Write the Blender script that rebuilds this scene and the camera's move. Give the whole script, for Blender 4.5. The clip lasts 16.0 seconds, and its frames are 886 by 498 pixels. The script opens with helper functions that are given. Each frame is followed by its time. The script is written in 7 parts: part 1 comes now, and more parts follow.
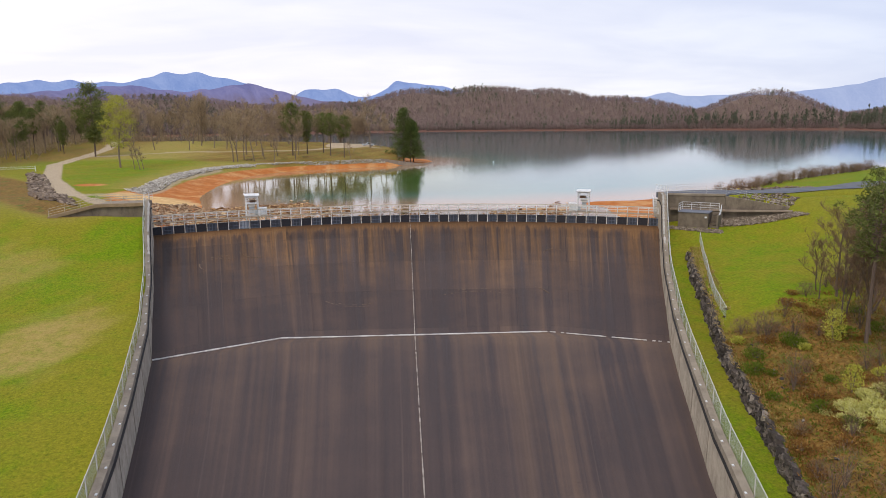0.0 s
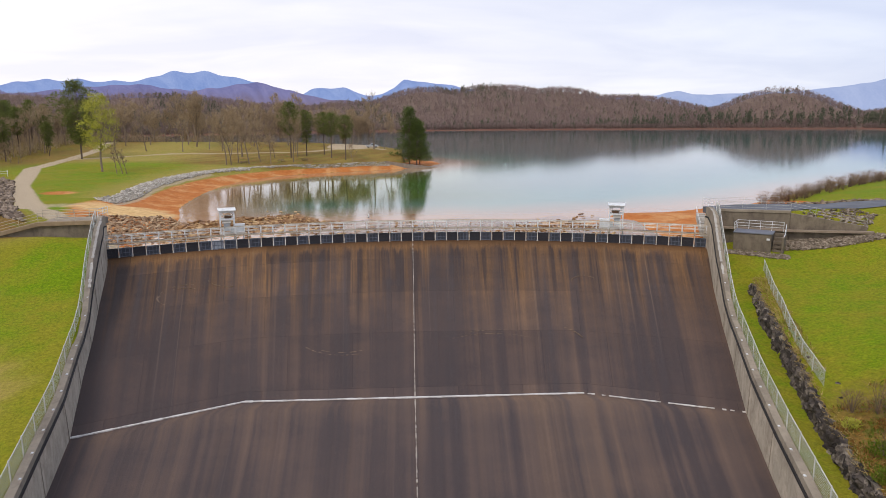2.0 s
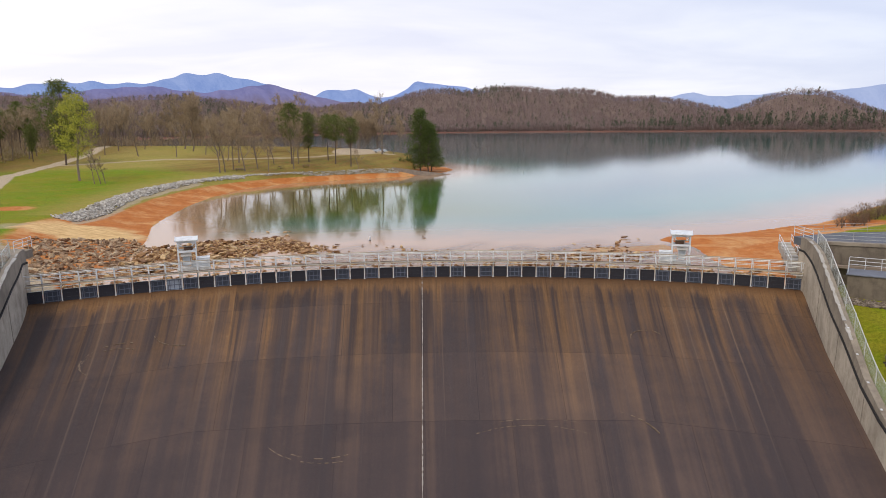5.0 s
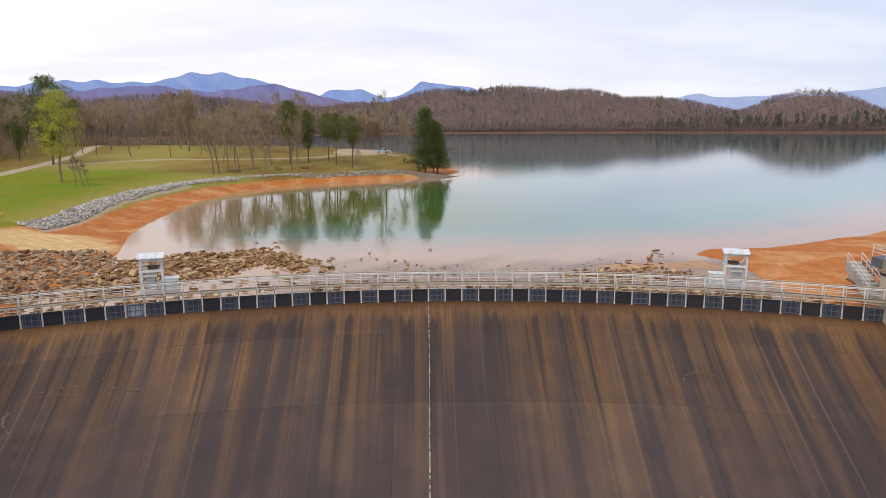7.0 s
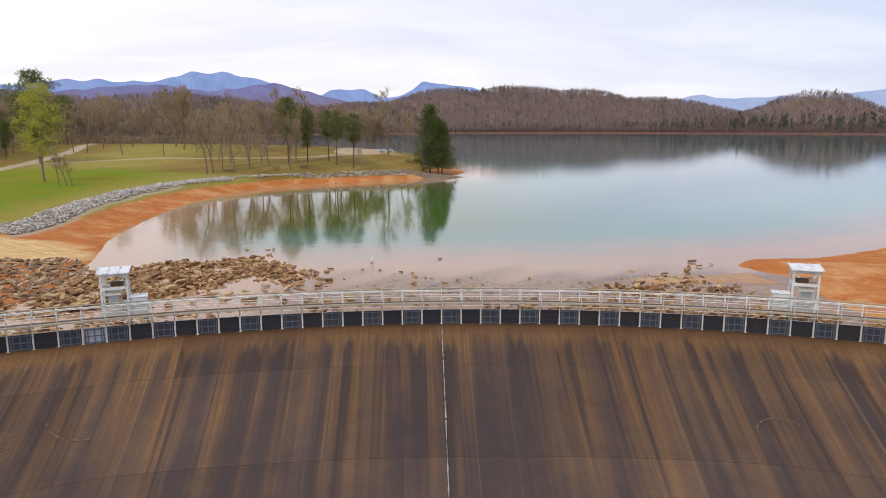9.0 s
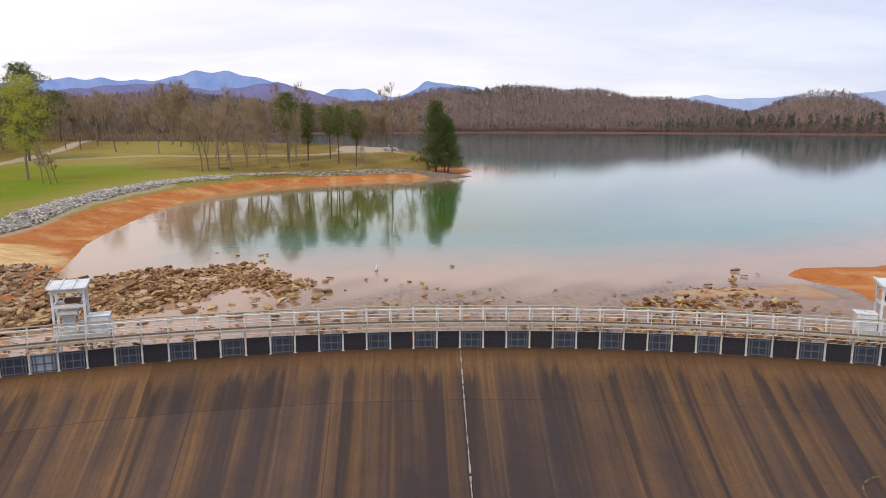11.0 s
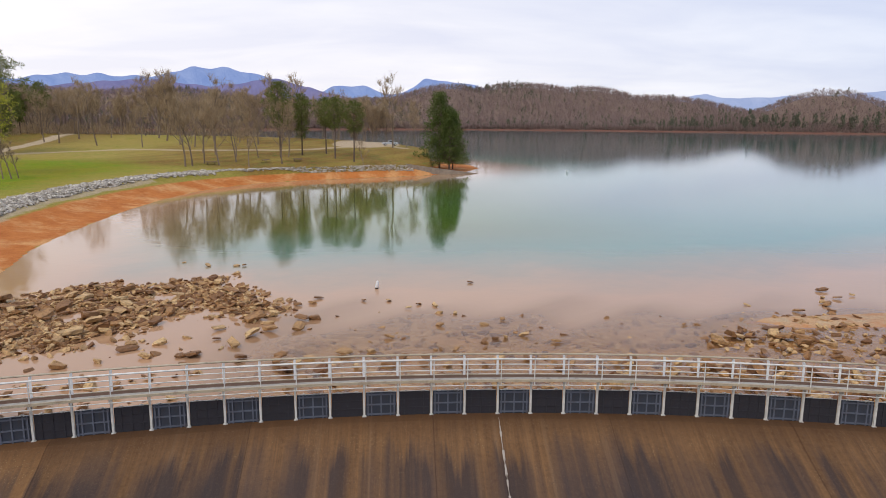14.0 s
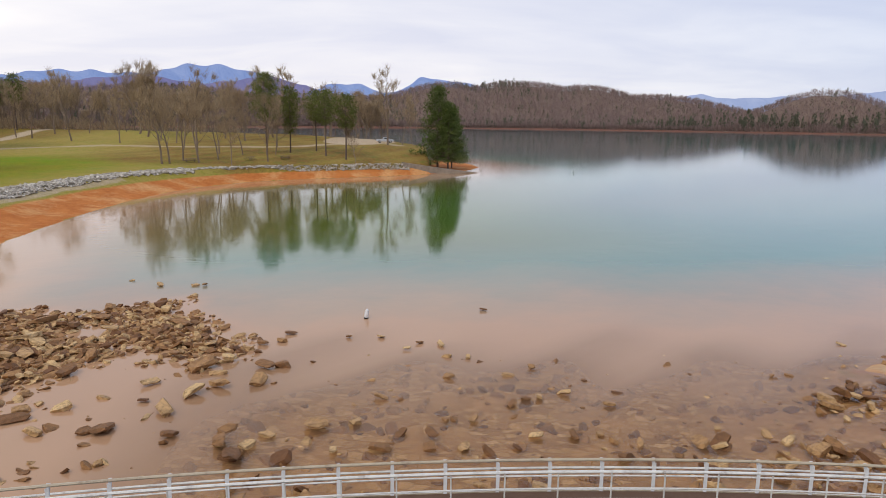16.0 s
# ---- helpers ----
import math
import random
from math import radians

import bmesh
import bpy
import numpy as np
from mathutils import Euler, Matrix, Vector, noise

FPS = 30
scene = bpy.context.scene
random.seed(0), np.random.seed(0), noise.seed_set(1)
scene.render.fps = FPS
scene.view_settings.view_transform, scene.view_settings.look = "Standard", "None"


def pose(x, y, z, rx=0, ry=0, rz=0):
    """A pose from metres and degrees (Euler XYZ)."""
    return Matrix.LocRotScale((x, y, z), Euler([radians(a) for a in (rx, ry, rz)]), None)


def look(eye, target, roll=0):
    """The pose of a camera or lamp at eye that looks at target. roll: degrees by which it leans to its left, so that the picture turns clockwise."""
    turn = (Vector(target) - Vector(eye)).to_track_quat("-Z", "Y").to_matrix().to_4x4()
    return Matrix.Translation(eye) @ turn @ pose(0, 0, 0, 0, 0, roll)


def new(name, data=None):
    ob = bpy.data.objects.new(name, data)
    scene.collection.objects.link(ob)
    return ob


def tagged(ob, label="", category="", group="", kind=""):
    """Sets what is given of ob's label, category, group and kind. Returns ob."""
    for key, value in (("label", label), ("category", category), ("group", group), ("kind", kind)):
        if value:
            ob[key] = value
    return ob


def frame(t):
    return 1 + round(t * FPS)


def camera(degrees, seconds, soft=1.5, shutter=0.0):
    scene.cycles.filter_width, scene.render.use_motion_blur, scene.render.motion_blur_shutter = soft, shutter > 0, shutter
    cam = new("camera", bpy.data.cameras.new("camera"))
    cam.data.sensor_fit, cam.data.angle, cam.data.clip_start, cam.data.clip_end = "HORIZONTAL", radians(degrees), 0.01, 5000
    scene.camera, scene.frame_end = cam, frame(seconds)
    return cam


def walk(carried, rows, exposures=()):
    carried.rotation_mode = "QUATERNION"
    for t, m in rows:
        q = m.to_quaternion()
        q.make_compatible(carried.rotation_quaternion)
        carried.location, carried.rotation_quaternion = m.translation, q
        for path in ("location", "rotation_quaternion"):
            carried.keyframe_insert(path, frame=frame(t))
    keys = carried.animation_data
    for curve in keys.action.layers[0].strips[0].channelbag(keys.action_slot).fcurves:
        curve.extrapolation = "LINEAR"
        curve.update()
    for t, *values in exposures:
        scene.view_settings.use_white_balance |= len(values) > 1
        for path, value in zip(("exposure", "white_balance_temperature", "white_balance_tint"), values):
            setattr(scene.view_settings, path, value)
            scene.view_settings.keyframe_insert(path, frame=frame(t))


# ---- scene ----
cam = camera(65.5, 16.0, 0.6)
PATH = [
    (0, (-3.188, -112.774, 16.635), (-3.038, -110.813, 16.269), -0.4),
    (0.5, (-2.895, -108.48, 16.723), (-2.754, -106.519, 16.355), -0.4),
    (1, (-2.553, -104.26, 16.819), (-2.417, -102.299, 16.45), -0.4),
    (1.5, (-2.187, -100.099, 16.915), (-2.057, -98.138, 16.546), -0.4),
    (2, (-1.923, -96.062, 17.03), (-1.796, -94.101, 16.661), -0.4),
    (2.5, (-1.674, -92.235, 17.146), (-1.555, -90.272, 16.778), -0.4),
    (3, (-1.501, -88.544, 17.241), (-1.39, -86.581, 16.874), -0.4),
    (3.5, (-1.427, -85.059, 17.337), (-1.32, -83.096, 16.97), -0.4),
    (4, (-1.313, -81.777, 17.415), (-1.211, -79.813, 17.049), -0.4),
    (6.5, (-1.183, -66.857, 17.257), (-1.099, -64.892, 16.894), -0.3),
    (7, (-1.262, -64.013, 17.124), (-1.18, -62.048, 16.761), -0.2),
    (7.5, (-1.397, -61.408, 16.944), (-1.315, -59.443, 16.581), -0.2),
    (8, (-1.599, -58.944, 16.762), (-1.518, -56.979, 16.4), -0.1),
    (8.5, (-1.82, -56.611, 16.606), (-1.739, -54.646, 16.244), -0.1),
    (9, (-2.067, -54.292, 16.44), (-1.988, -52.327, 16.078), -0.0),
    (11.5, (-3.084, -43.311, 15.323), (-3.013, -41.345, 14.96), 0.2),
    (12, (-3.312, -41.074, 15.103), (-3.241, -39.109, 14.738), 0.3),
    (12.5, (-3.494, -38.706, 14.866), (-3.422, -36.741, 14.501), 0.3),
    (13, (-3.673, -36.293, 14.659), (-3.599, -34.328, 14.293), 0.4),
    (13.5, (-3.816, -33.753, 14.448), (-3.74, -31.789, 14.08), 0.4),
    (14, (-3.938, -31.199, 14.162), (-3.86, -29.235, 13.794), 0.5),
    (14.5, (-4.046, -28.355, 13.988), (-3.965, -26.391, 13.619), 0.6),
    (15, (-4.127, -25.401, 13.748), (-4.043, -23.437, 13.378), 0.6),
    (15.5, (-4.195, -22.219, 13.553), (-4.106, -20.255, 13.182), 0.6),
    (16, (-4.293, -18.992, 13.318), (-4.2, -17.029, 12.947), 0.8),
]
walk(cam, [(t, look(eye, target, roll)) for t, eye, target, roll in PATH], [(0, 0.03, 6850, 13), (12.5, 0.02, 6850, 13), (14.5, -0.05, 6850, 13), (16, -0.12, 6850, 13)])

# ---- world, sun ----
def node_tree(owner):
    owner.use_nodes = True
    nt = owner.node_tree
    nt.nodes.clear()
    return nt


class Net:
    """A small wrapper to write node networks briefly."""

    def __init__(self, nt):
        self.nt = nt

    def n(self, kind, **values):
        node = self.nt.nodes.new(kind)
        for key, value in values.items():
            if key in ("operation", "blend_type", "data_type", "sky_type", "feature", "distance", "noise_dimensions", "attribute_name",
                       "interpolation", "clamp", "sun_disc", "wave_type", "bands_direction", "vector_type", "attribute_type", "noise_type"):
                if key == "operation":
                    node.operation = value
                elif key == "blend_type":
                    node.blend_type = value
                elif key == "data_type":
                    node.data_type = value
                elif key == "sky_type":
                    node.sky_type = value
                elif key == "feature":
                    node.feature = value
                elif key == "distance":
                    node.distance = value
                elif key == "attribute_name":
                    node.attribute_name = value
                elif key == "sun_disc":
                    node.sun_disc = value
                elif key == "noise_dimensions":
                    node.noise_dimensions = value
        return node

    def put(self, node, socket, value):
        if value is None:
            return
        s = node.inputs[socket]
        if isinstance(value, bpy.types.NodeSocket):
            self.nt.links.new(value, s)
        elif isinstance(value, (tuple, list)) and len(value) == 3 and s.type == "RGBA":
            s.default_value = (*value, 1)
        else:
            s.default_value = value

    def math(self, op, a, b=0.0, clamp=False):
        m = self.n("ShaderNodeMath", operation=op)
        m.use_clamp = clamp
        self.put(m, 0, a)
        self.put(m, 1, b)
        return m.outputs[0]

    def mix(self, fac, a, b, mode="MIX"):
        m = self.n("ShaderNodeMix", data_type="RGBA", blend_type=mode)
        self.put(m, 0, fac)
        self.put(m, 6, a)
        self.put(m, 7, b)
        return m.outputs[2]

    def coord(self, which="Object"):
        return self.n("ShaderNodeTexCoord").outputs[which]

    def scale(self, vec, xyz, offset=(0, 0, 0)):
        m = self.n("ShaderNodeMapping")
        self.put(m, 0, vec)
        m.inputs["Scale"].default_value = xyz
        m.inputs["Location"].default_value = offset
        return m.outputs[0]

    def noise(self, vec, scale, detail=3.0, rough=0.55, distort=0.0):
        t = self.n("ShaderNodeTexNoise")
        self.put(t, "Vector", vec)
        t.inputs["Scale"].default_value = scale
        t.inputs["Detail"].default_value = detail
        t.inputs["Roughness"].default_value = rough
        t.inputs["Distortion"].default_value = distort
        return t.outputs[0]

    def voronoi(self, vec, scale, feature="F1", out=0, rnd=1.0):
        t = self.n("ShaderNodeTexVoronoi", feature=feature)
        self.put(t, "Vector", vec)
        t.inputs["Scale"].default_value = scale
        t.inputs["Randomness"].default_value = rnd
        return t.outputs[out]

    def ramp(self, fac, *stops):
        r = self.n("ShaderNodeValToRGB")
        self.put(r, 0, fac)
        els = r.color_ramp.elements
        while len(els) < len(stops):
            els.new(0.5)
        for el, (pos, col) in zip(els, stops):
            el.position = pos
            el.color = (*col, 1) if isinstance(col, tuple) else (col, col, col, 1)
        return r.outputs[0]

    def range(self, v, a, b, c=0.0, d=1.0):
        m = self.n("ShaderNodeMapRange")
        self.put(m, 0, v)
        for k, val in zip((1, 2, 3, 4), (a, b, c, d)):
            m.inputs[k].default_value = val
        return m.outputs[0]

    def attr(self, name, out=2):
        a = self.n("ShaderNodeAttribute", attribute_name=name)
        return a.outputs[out]

    def bump(self, height, strength=0.3, dist=0.1):
        b = self.n("ShaderNodeBump")
        b.inputs["Strength"].default_value = strength
        b.inputs["Distance"].default_value = dist
        self.put(b, "Height", height)
        return b.outputs[0]

    def sep(self, vec):
        s = self.n("ShaderNodeSeparateXYZ")
        self.put(s, 0, vec)
        return s.outputs

    def bsdf(self, color, rough=0.8, metal=0.0, normal=None, spec=0.5, **more):
        p = self.n("ShaderNodeBsdfPrincipled")
        self.put(p, "Base Color", color)
        self.put(p, "Roughness", rough)
        self.put(p, "Metallic", metal)
        self.put(p, "Specular IOR Level", spec)
        if normal is not None:
            self.put(p, "Normal", normal)
        for key, value in more.items():
            self.put(p, key.replace("_", " "), value)
        return p.outputs[0]

    def out(self, shader, kind="ShaderNodeOutputMaterial"):
        o = self.n(kind)
        self.nt.links.new(shader, o.inputs[0])


def material(name, build):
    m = bpy.data.materials.new(name)
    net = Net(node_tree(m))
    net.out(build(net))
    return m


SUN_ELEVATION, SUN_AZIMUTH = radians(52), radians(-150)   # azimuth from +y, clockwise
world = bpy.data.worlds.new("overcast_sky")
scene.world = world
w = Net(node_tree(world))
sky = w.n("ShaderNodeTexSky", sky_type="NISHITA", sun_disc=False)
sky.sun_elevation, sky.sun_rotation = SUN_ELEVATION, SUN_AZIMUTH
sky.air_density, sky.dust_density = 1.0, 2.0
direction = w.coord("Generated")
dx, dy, dz = w.sep(direction)
lift = w.math("ADD", w.math("MAXIMUM", dz, 0.0), 0.16)
flat = w.n("ShaderNodeCombineXYZ")
w.put(flat, 0, w.math("DIVIDE", dx, lift))
w.put(flat, 1, w.math("DIVIDE", dy, lift))
c1 = w.noise(w.scale(flat.outputs[0], (0.45, 0.6, 1), (3.1, 1.7, 0)), 0.9, 6, 0.5, 0.5)
c2 = w.noise(w.scale(flat.outputs[0], (0.6, 1.0, 1), (7.0, 2.0, 0)), 2.0, 5, 0.5, 0.4)
cover = w.math("ADD", w.math("MULTIPLY", c1, 0.65), w.math("MULTIPLY", c2, 0.35))
cloud = w.ramp(cover, (0.34, (0.77, 0.80, 0.92)), (0.5, (0.92, 0.93, 0.985)), (0.62, (1.06, 1.05, 1.05)))
blue = w.n("ShaderNodeVectorMath", operation="SCALE")
w.put(blue, 0, sky.outputs[0])
blue.inputs[3].default_value = 0.10
cloud = w.mix(1.0, cloud, w.ramp(w.range(dx, -0.7, 0.7), (0.0, (1.14, 1.13, 1.10)), (0.5, (0.975, 0.992, 1.025)), (1.0, (0.640, 0.738, 0.915))), "MULTIPLY")
cloud = w.mix(1.0, cloud, w.ramp(w.range(dz, 0.0, 0.5), (0.0, (1.06, 1.05, 1.03)), (0.2, (1.02, 1.02, 1.02)), (0.7, (0.77, 0.83, 0.92))), "MULTIPLY")
both = w.mix(0.88, blue.outputs[0], cloud)
bg = w.n("ShaderNodeBackground")
w.put(bg, 0, both)
bg.inputs[1].default_value = 1.12
w.out(bg.outputs[0], "ShaderNodeOutputWorld")

sun_data = bpy.data.lights.new("sun", "SUN")
sun_data.energy, sun_data.angle, sun_data.color = 1.3, radians(18), (1.0, 0.96, 0.9)
sun = new("sun", sun_data)
sun.matrix_world = look((0, 0, 60), (-math.sin(SUN_AZIMUTH) * math.cos(SUN_ELEVATION), -math.cos(SUN_AZIMUTH) * math.cos(SUN_ELEVATION), 60 - math.sin(SUN_ELEVATION)))
scene.view_settings.exposure = 0.0

# ---- mesh helpers ----
RNG = random.Random(7)


def as_mesh(name, verts, faces, mat=None, smooth=False):
    me = bpy.data.meshes.new(name)
    me.from_pydata([tuple(v) for v in verts], [], faces)
    if mat:
        me.materials.append(mat)
    if smooth:
        me.polygons.foreach_set("use_smooth", [True] * len(me.polygons))
    me.update()
    return me


def part(name, geo, mat, parent, label=""):
    """Links a bmesh, a mesh or a (verts, faces) pair as one mesh object under a thing or a part."""
    if isinstance(geo, bmesh.types.BMesh):
        me = bpy.data.meshes.new(name)
        geo.to_mesh(me)
        geo.free()
    elif isinstance(geo, tuple):
        me = as_mesh(name, *geo)
    else:
        me = geo
    if mat and not me.materials:
        me.materials.append(mat)
    ob = new(name, me)
    if parent is not None:
        ob.parent = parent
    return tagged(ob, label)


def thing(name, label, category, group="", kind="", at=None):
    ob = new(name)
    ob.empty_display_size = 0.3
    if at is not None:
        ob.matrix_world = at
    return tagged(ob, label, category, group, kind)


class Geo:
    """Vertices and faces gathered in plain lists."""

    def __init__(self):
        self.v, self.f = [], []

    def add(self, verts, faces):
        o = len(self.v)
        self.v += [tuple(p) for p in verts]
        self.f += [tuple(i + o for i in f) for f in faces]

    def box(self, m, sx, sy, sz):
        """A box with its centre at m and the given sizes."""
        pts = [m @ Vector((x * sx / 2, y * sy / 2, z * sz / 2)) for z in (-1, 1) for y in (-1, 1) for x in (-1, 1)]
        self.add(pts, [(0, 2, 3, 1), (4, 5, 7, 6), (0, 1, 5, 4), (2, 6, 7, 3), (0, 4, 6, 2), (1, 3, 7, 5)])

    def tube(self, pts, radii, sides=6, cap=True):
        """A tapered tube along points."""
        o = len(self.v)
        n = len(pts)
        pts = [Vector(p) for p in pts]
        for i, p in enumerate(pts):
            d = (pts[min(i + 1, n - 1)] - pts[max(i - 1, 0)]).normalized()
            a = d.cross(Vector((0, 0, 1)) if abs(d.z) < 0.9 else Vector((1, 0, 0))).normalized()
            b = d.cross(a)
            r = radii[i] if isinstance(radii, (list, tuple)) else radii
            for k in range(sides):
                t = 2 * math.pi * k / sides
                self.v.append(tuple(p + a * (r * math.cos(t)) + b * (r * math.sin(t))))
        for i in range(n - 1):
            for k in range(sides):
                k2 = (k + 1) % sides
                self.f.append((o + i * sides + k, o + i * sides + k2, o + (i + 1) * sides + k2, o + (i + 1) * sides + k))
        if cap:
            self.f.append(tuple(o + k for k in reversed(range(sides))))
            self.f.append(tuple(o + (n - 1) * sides + k for k in range(sides)))

    def pair(self):
        return (self.v, self.f)


def bevel_box(sx, sy, sz, r=0.02, at=(0, 0, 0)):
    bm = bmesh.new()
    bmesh.ops.create_cube(bm, size=1.0, matrix=Matrix.Translation(at) @ Matrix.Diagonal((sx, sy, sz, 1)))
    bmesh.ops.bevel(bm, geom=bm.edges[:], offset=r, segments=1, affect="EDGES")
    return bm


def along(p, q):
    """A frame at the middle of p and q whose x axis runs from p to q, with z up."""
    p, q = Vector(p), Vector(q)
    x = (q - p).normalized()
    y = Vector((0, 0, 1)).cross(x).normalized()
    z = x.cross(y)
    m = Matrix((x, y, z)).transposed().to_4x4()
    m.translation = (p + q) / 2
    return m, (q - p).length

# ---- materials ----
def grass_like(net):
    """The ground: turf, dry turf, red clay, gravel, brush litter and lake bed, told apart by the mesh's own masks."""
    p = net.coord("Object")
    fine = net.noise(p, 3.5, 6, 0.75)
    mid = net.noise(p, 0.35, 5, 0.65)
    big = net.noise(p, 0.045, 4, 0.6, 0.4)
    blade = net.noise(net.scale(p, (1, 1, 0.4)), 11.0, 4, 0.8)
    fine = net.math("ADD", net.math("MULTIPLY", fine, 0.55), net.math("MULTIPLY", blade, 0.45))
    turf = net.mix(net.range(fine, 0.38, 0.63), (0.062, 0.120, 0.001), (0.220, 0.318, 0.005))
    dry = net.mix(net.range(fine, 0.38, 0.63), (0.125, 0.122, 0.006), (0.345, 0.290, 0.022))
    k = net.range(net.math("ADD", net.math("MULTIPLY", big, 0.6), net.math("MULTIPLY", mid, 0.4)), 0.41, 0.56)
    grass = net.mix(net.math("MULTIPLY", k, 0.88), turf, dry)
    grass = net.mix(net.math("MULTIPLY", net.attr("dry", 2), net.range(net.noise(p, 0.8, 5, 0.7), 0.3, 0.6, 0.35, 1.0)), grass, net.mix(net.range(fine, 0.3, 0.7), (0.24, 0.165, 0.040), (0.50, 0.36, 0.115)))
    stretched = net.noise(net.scale(p, (0.9, 0.5, 1.0)), 0.8, 6, 0.75, 0.2)
    clay = net.mix(net.range(net.math("ADD", net.math("MULTIPLY", stretched, 0.5), net.math("MULTIPLY", net.noise(p, 0.5, 6, 0.75), 0.5)), 0.30, 0.70), (0.36, 0.095, 0.020), (0.60, 0.225, 0.062))
    clay = net.mix(net.range(net.noise(p, 0.14, 5, 0.65, 0.4), 0.48, 0.64, 0.0, 0.5), clay, net.mix(net.range(net.noise(p, 1.6, 6, 0.75), 0.35, 0.65), (0.60, 0.32, 0.115), (0.80, 0.54, 0.26)))
    gravel = net.mix(net.range(net.voronoi(p, 7.0), 0.0, 0.6), (0.25, 0.185, 0.115), (0.50, 0.39, 0.26))
    litter = net.mix(net.range(net.noise(p, 2.2, 7, 0.75), 0.32, 0.66), (0.075, 0.043, 0.011), (0.330, 0.188, 0.048))
    litter = net.mix(net.range(mid, 0.52, 0.66, 0.0, 0.8), litter, (0.10, 0.14, 0.02))
    warp = net.n("ShaderNodeTexNoise")
    net.put(warp, "Vector", p)
    warp.inputs["Scale"].default_value = 0.9
    warp.inputs["Detail"].default_value = 5.0
    bent = net.mix(0.5, p, warp.outputs[1], "ADD")
    flags = net.n("ShaderNodeTexVoronoi")
    net.put(flags, "Vector", net.scale(bent, (1.0, 1.5, 1.0)))
    flags.inputs["Scale"].default_value = 1.9
    gap = net.voronoi(net.scale(bent, (1.0, 1.5, 1.0)), 1.9, "DISTANCE_TO_EDGE")
    stones = net.ramp(net.sep(flags.outputs[1])[0], (0.0, (0.37, 0.215, 0.098)), (0.45, (0.50, 0.305, 0.140)), (0.8, (0.60, 0.395, 0.190)), (1.0, (0.74, 0.52, 0.28)))
    stones = net.mix(net.range(net.noise(p, 5.0, 5, 0.7), 0.35, 0.65, 0.0, 0.45), stones, (0.33, 0.190, 0.085))
    stones = net.mix(net.range(gap, 0.0, 0.12, 0.5, 0.0), stones, (0.22, 0.125, 0.055))
    stones = net.mix(net.range(net.noise(p, 0.30, 4, 0.6), 0.45, 0.62, 0, 0.6), stones, (0.56, 0.335, 0.155))

    def edge(name, soft=0.22):
        a = net.math("ADD", net.attr(name, 2), net.math("MULTIPLY", net.math("SUBTRACT", net.noise(p, 0.9, 5, 0.7), 0.5), 0.75))
        return net.range(a, 0.5 - soft, 0.5 + soft)

    c = net.mix(edge("litter", 0.35), grass, litter)
    c = net.mix(edge("clay"), c, clay)
    c = net.mix(edge("gravel"), c, gravel)
    c = net.mix(edge("sand", 0.3), c, net.mix(net.range(net.noise(net.scale(p, (0.5, 1.6, 1)), 0.9, 6, 0.7), 0.35, 0.65), (0.54, 0.305, 0.115), (0.80, 0.55, 0.26)))
    c = net.mix(edge("bed"), c, stones)
    return net.bsdf(c, 0.95, 0, net.bump(net.math("ADD", fine, net.math("MULTIPLY", mid, 2.0)), 0.6, 0.12), 0.15)


def concrete(base, dark, streak=0.5):
    def build(net):
        p = net.coord("Object")
        big = net.noise(p, 0.35, 5, 0.6, 0.5)
        grain = net.noise(p, 9.0, 4, 0.7)
        drip = net.math("ADD", net.math("MULTIPLY", net.noise(net.scale(p, (1.2, 1.2, 0.30)), 1.0, 5, 0.65, 0.3), 0.5), net.math("MULTIPLY", net.noise(p, 0.9, 6, 0.7, 0.8), 0.5))
        c = net.mix(net.range(big, 0.35, 0.68), base, tuple(v * 0.7 for v in base))
        c = net.mix(net.math("MULTIPLY", net.range(drip, 0.46, 0.64), streak), c, dark)
        c = net.mix(net.range(grain, 0.55, 0.75, 0, 0.3), c, tuple(v * 1.35 for v in base))
        return net.bsdf(c, 0.88, 0, net.bump(net.math("ADD", grain, big), 0.35, 0.05), 0.25)
    return build


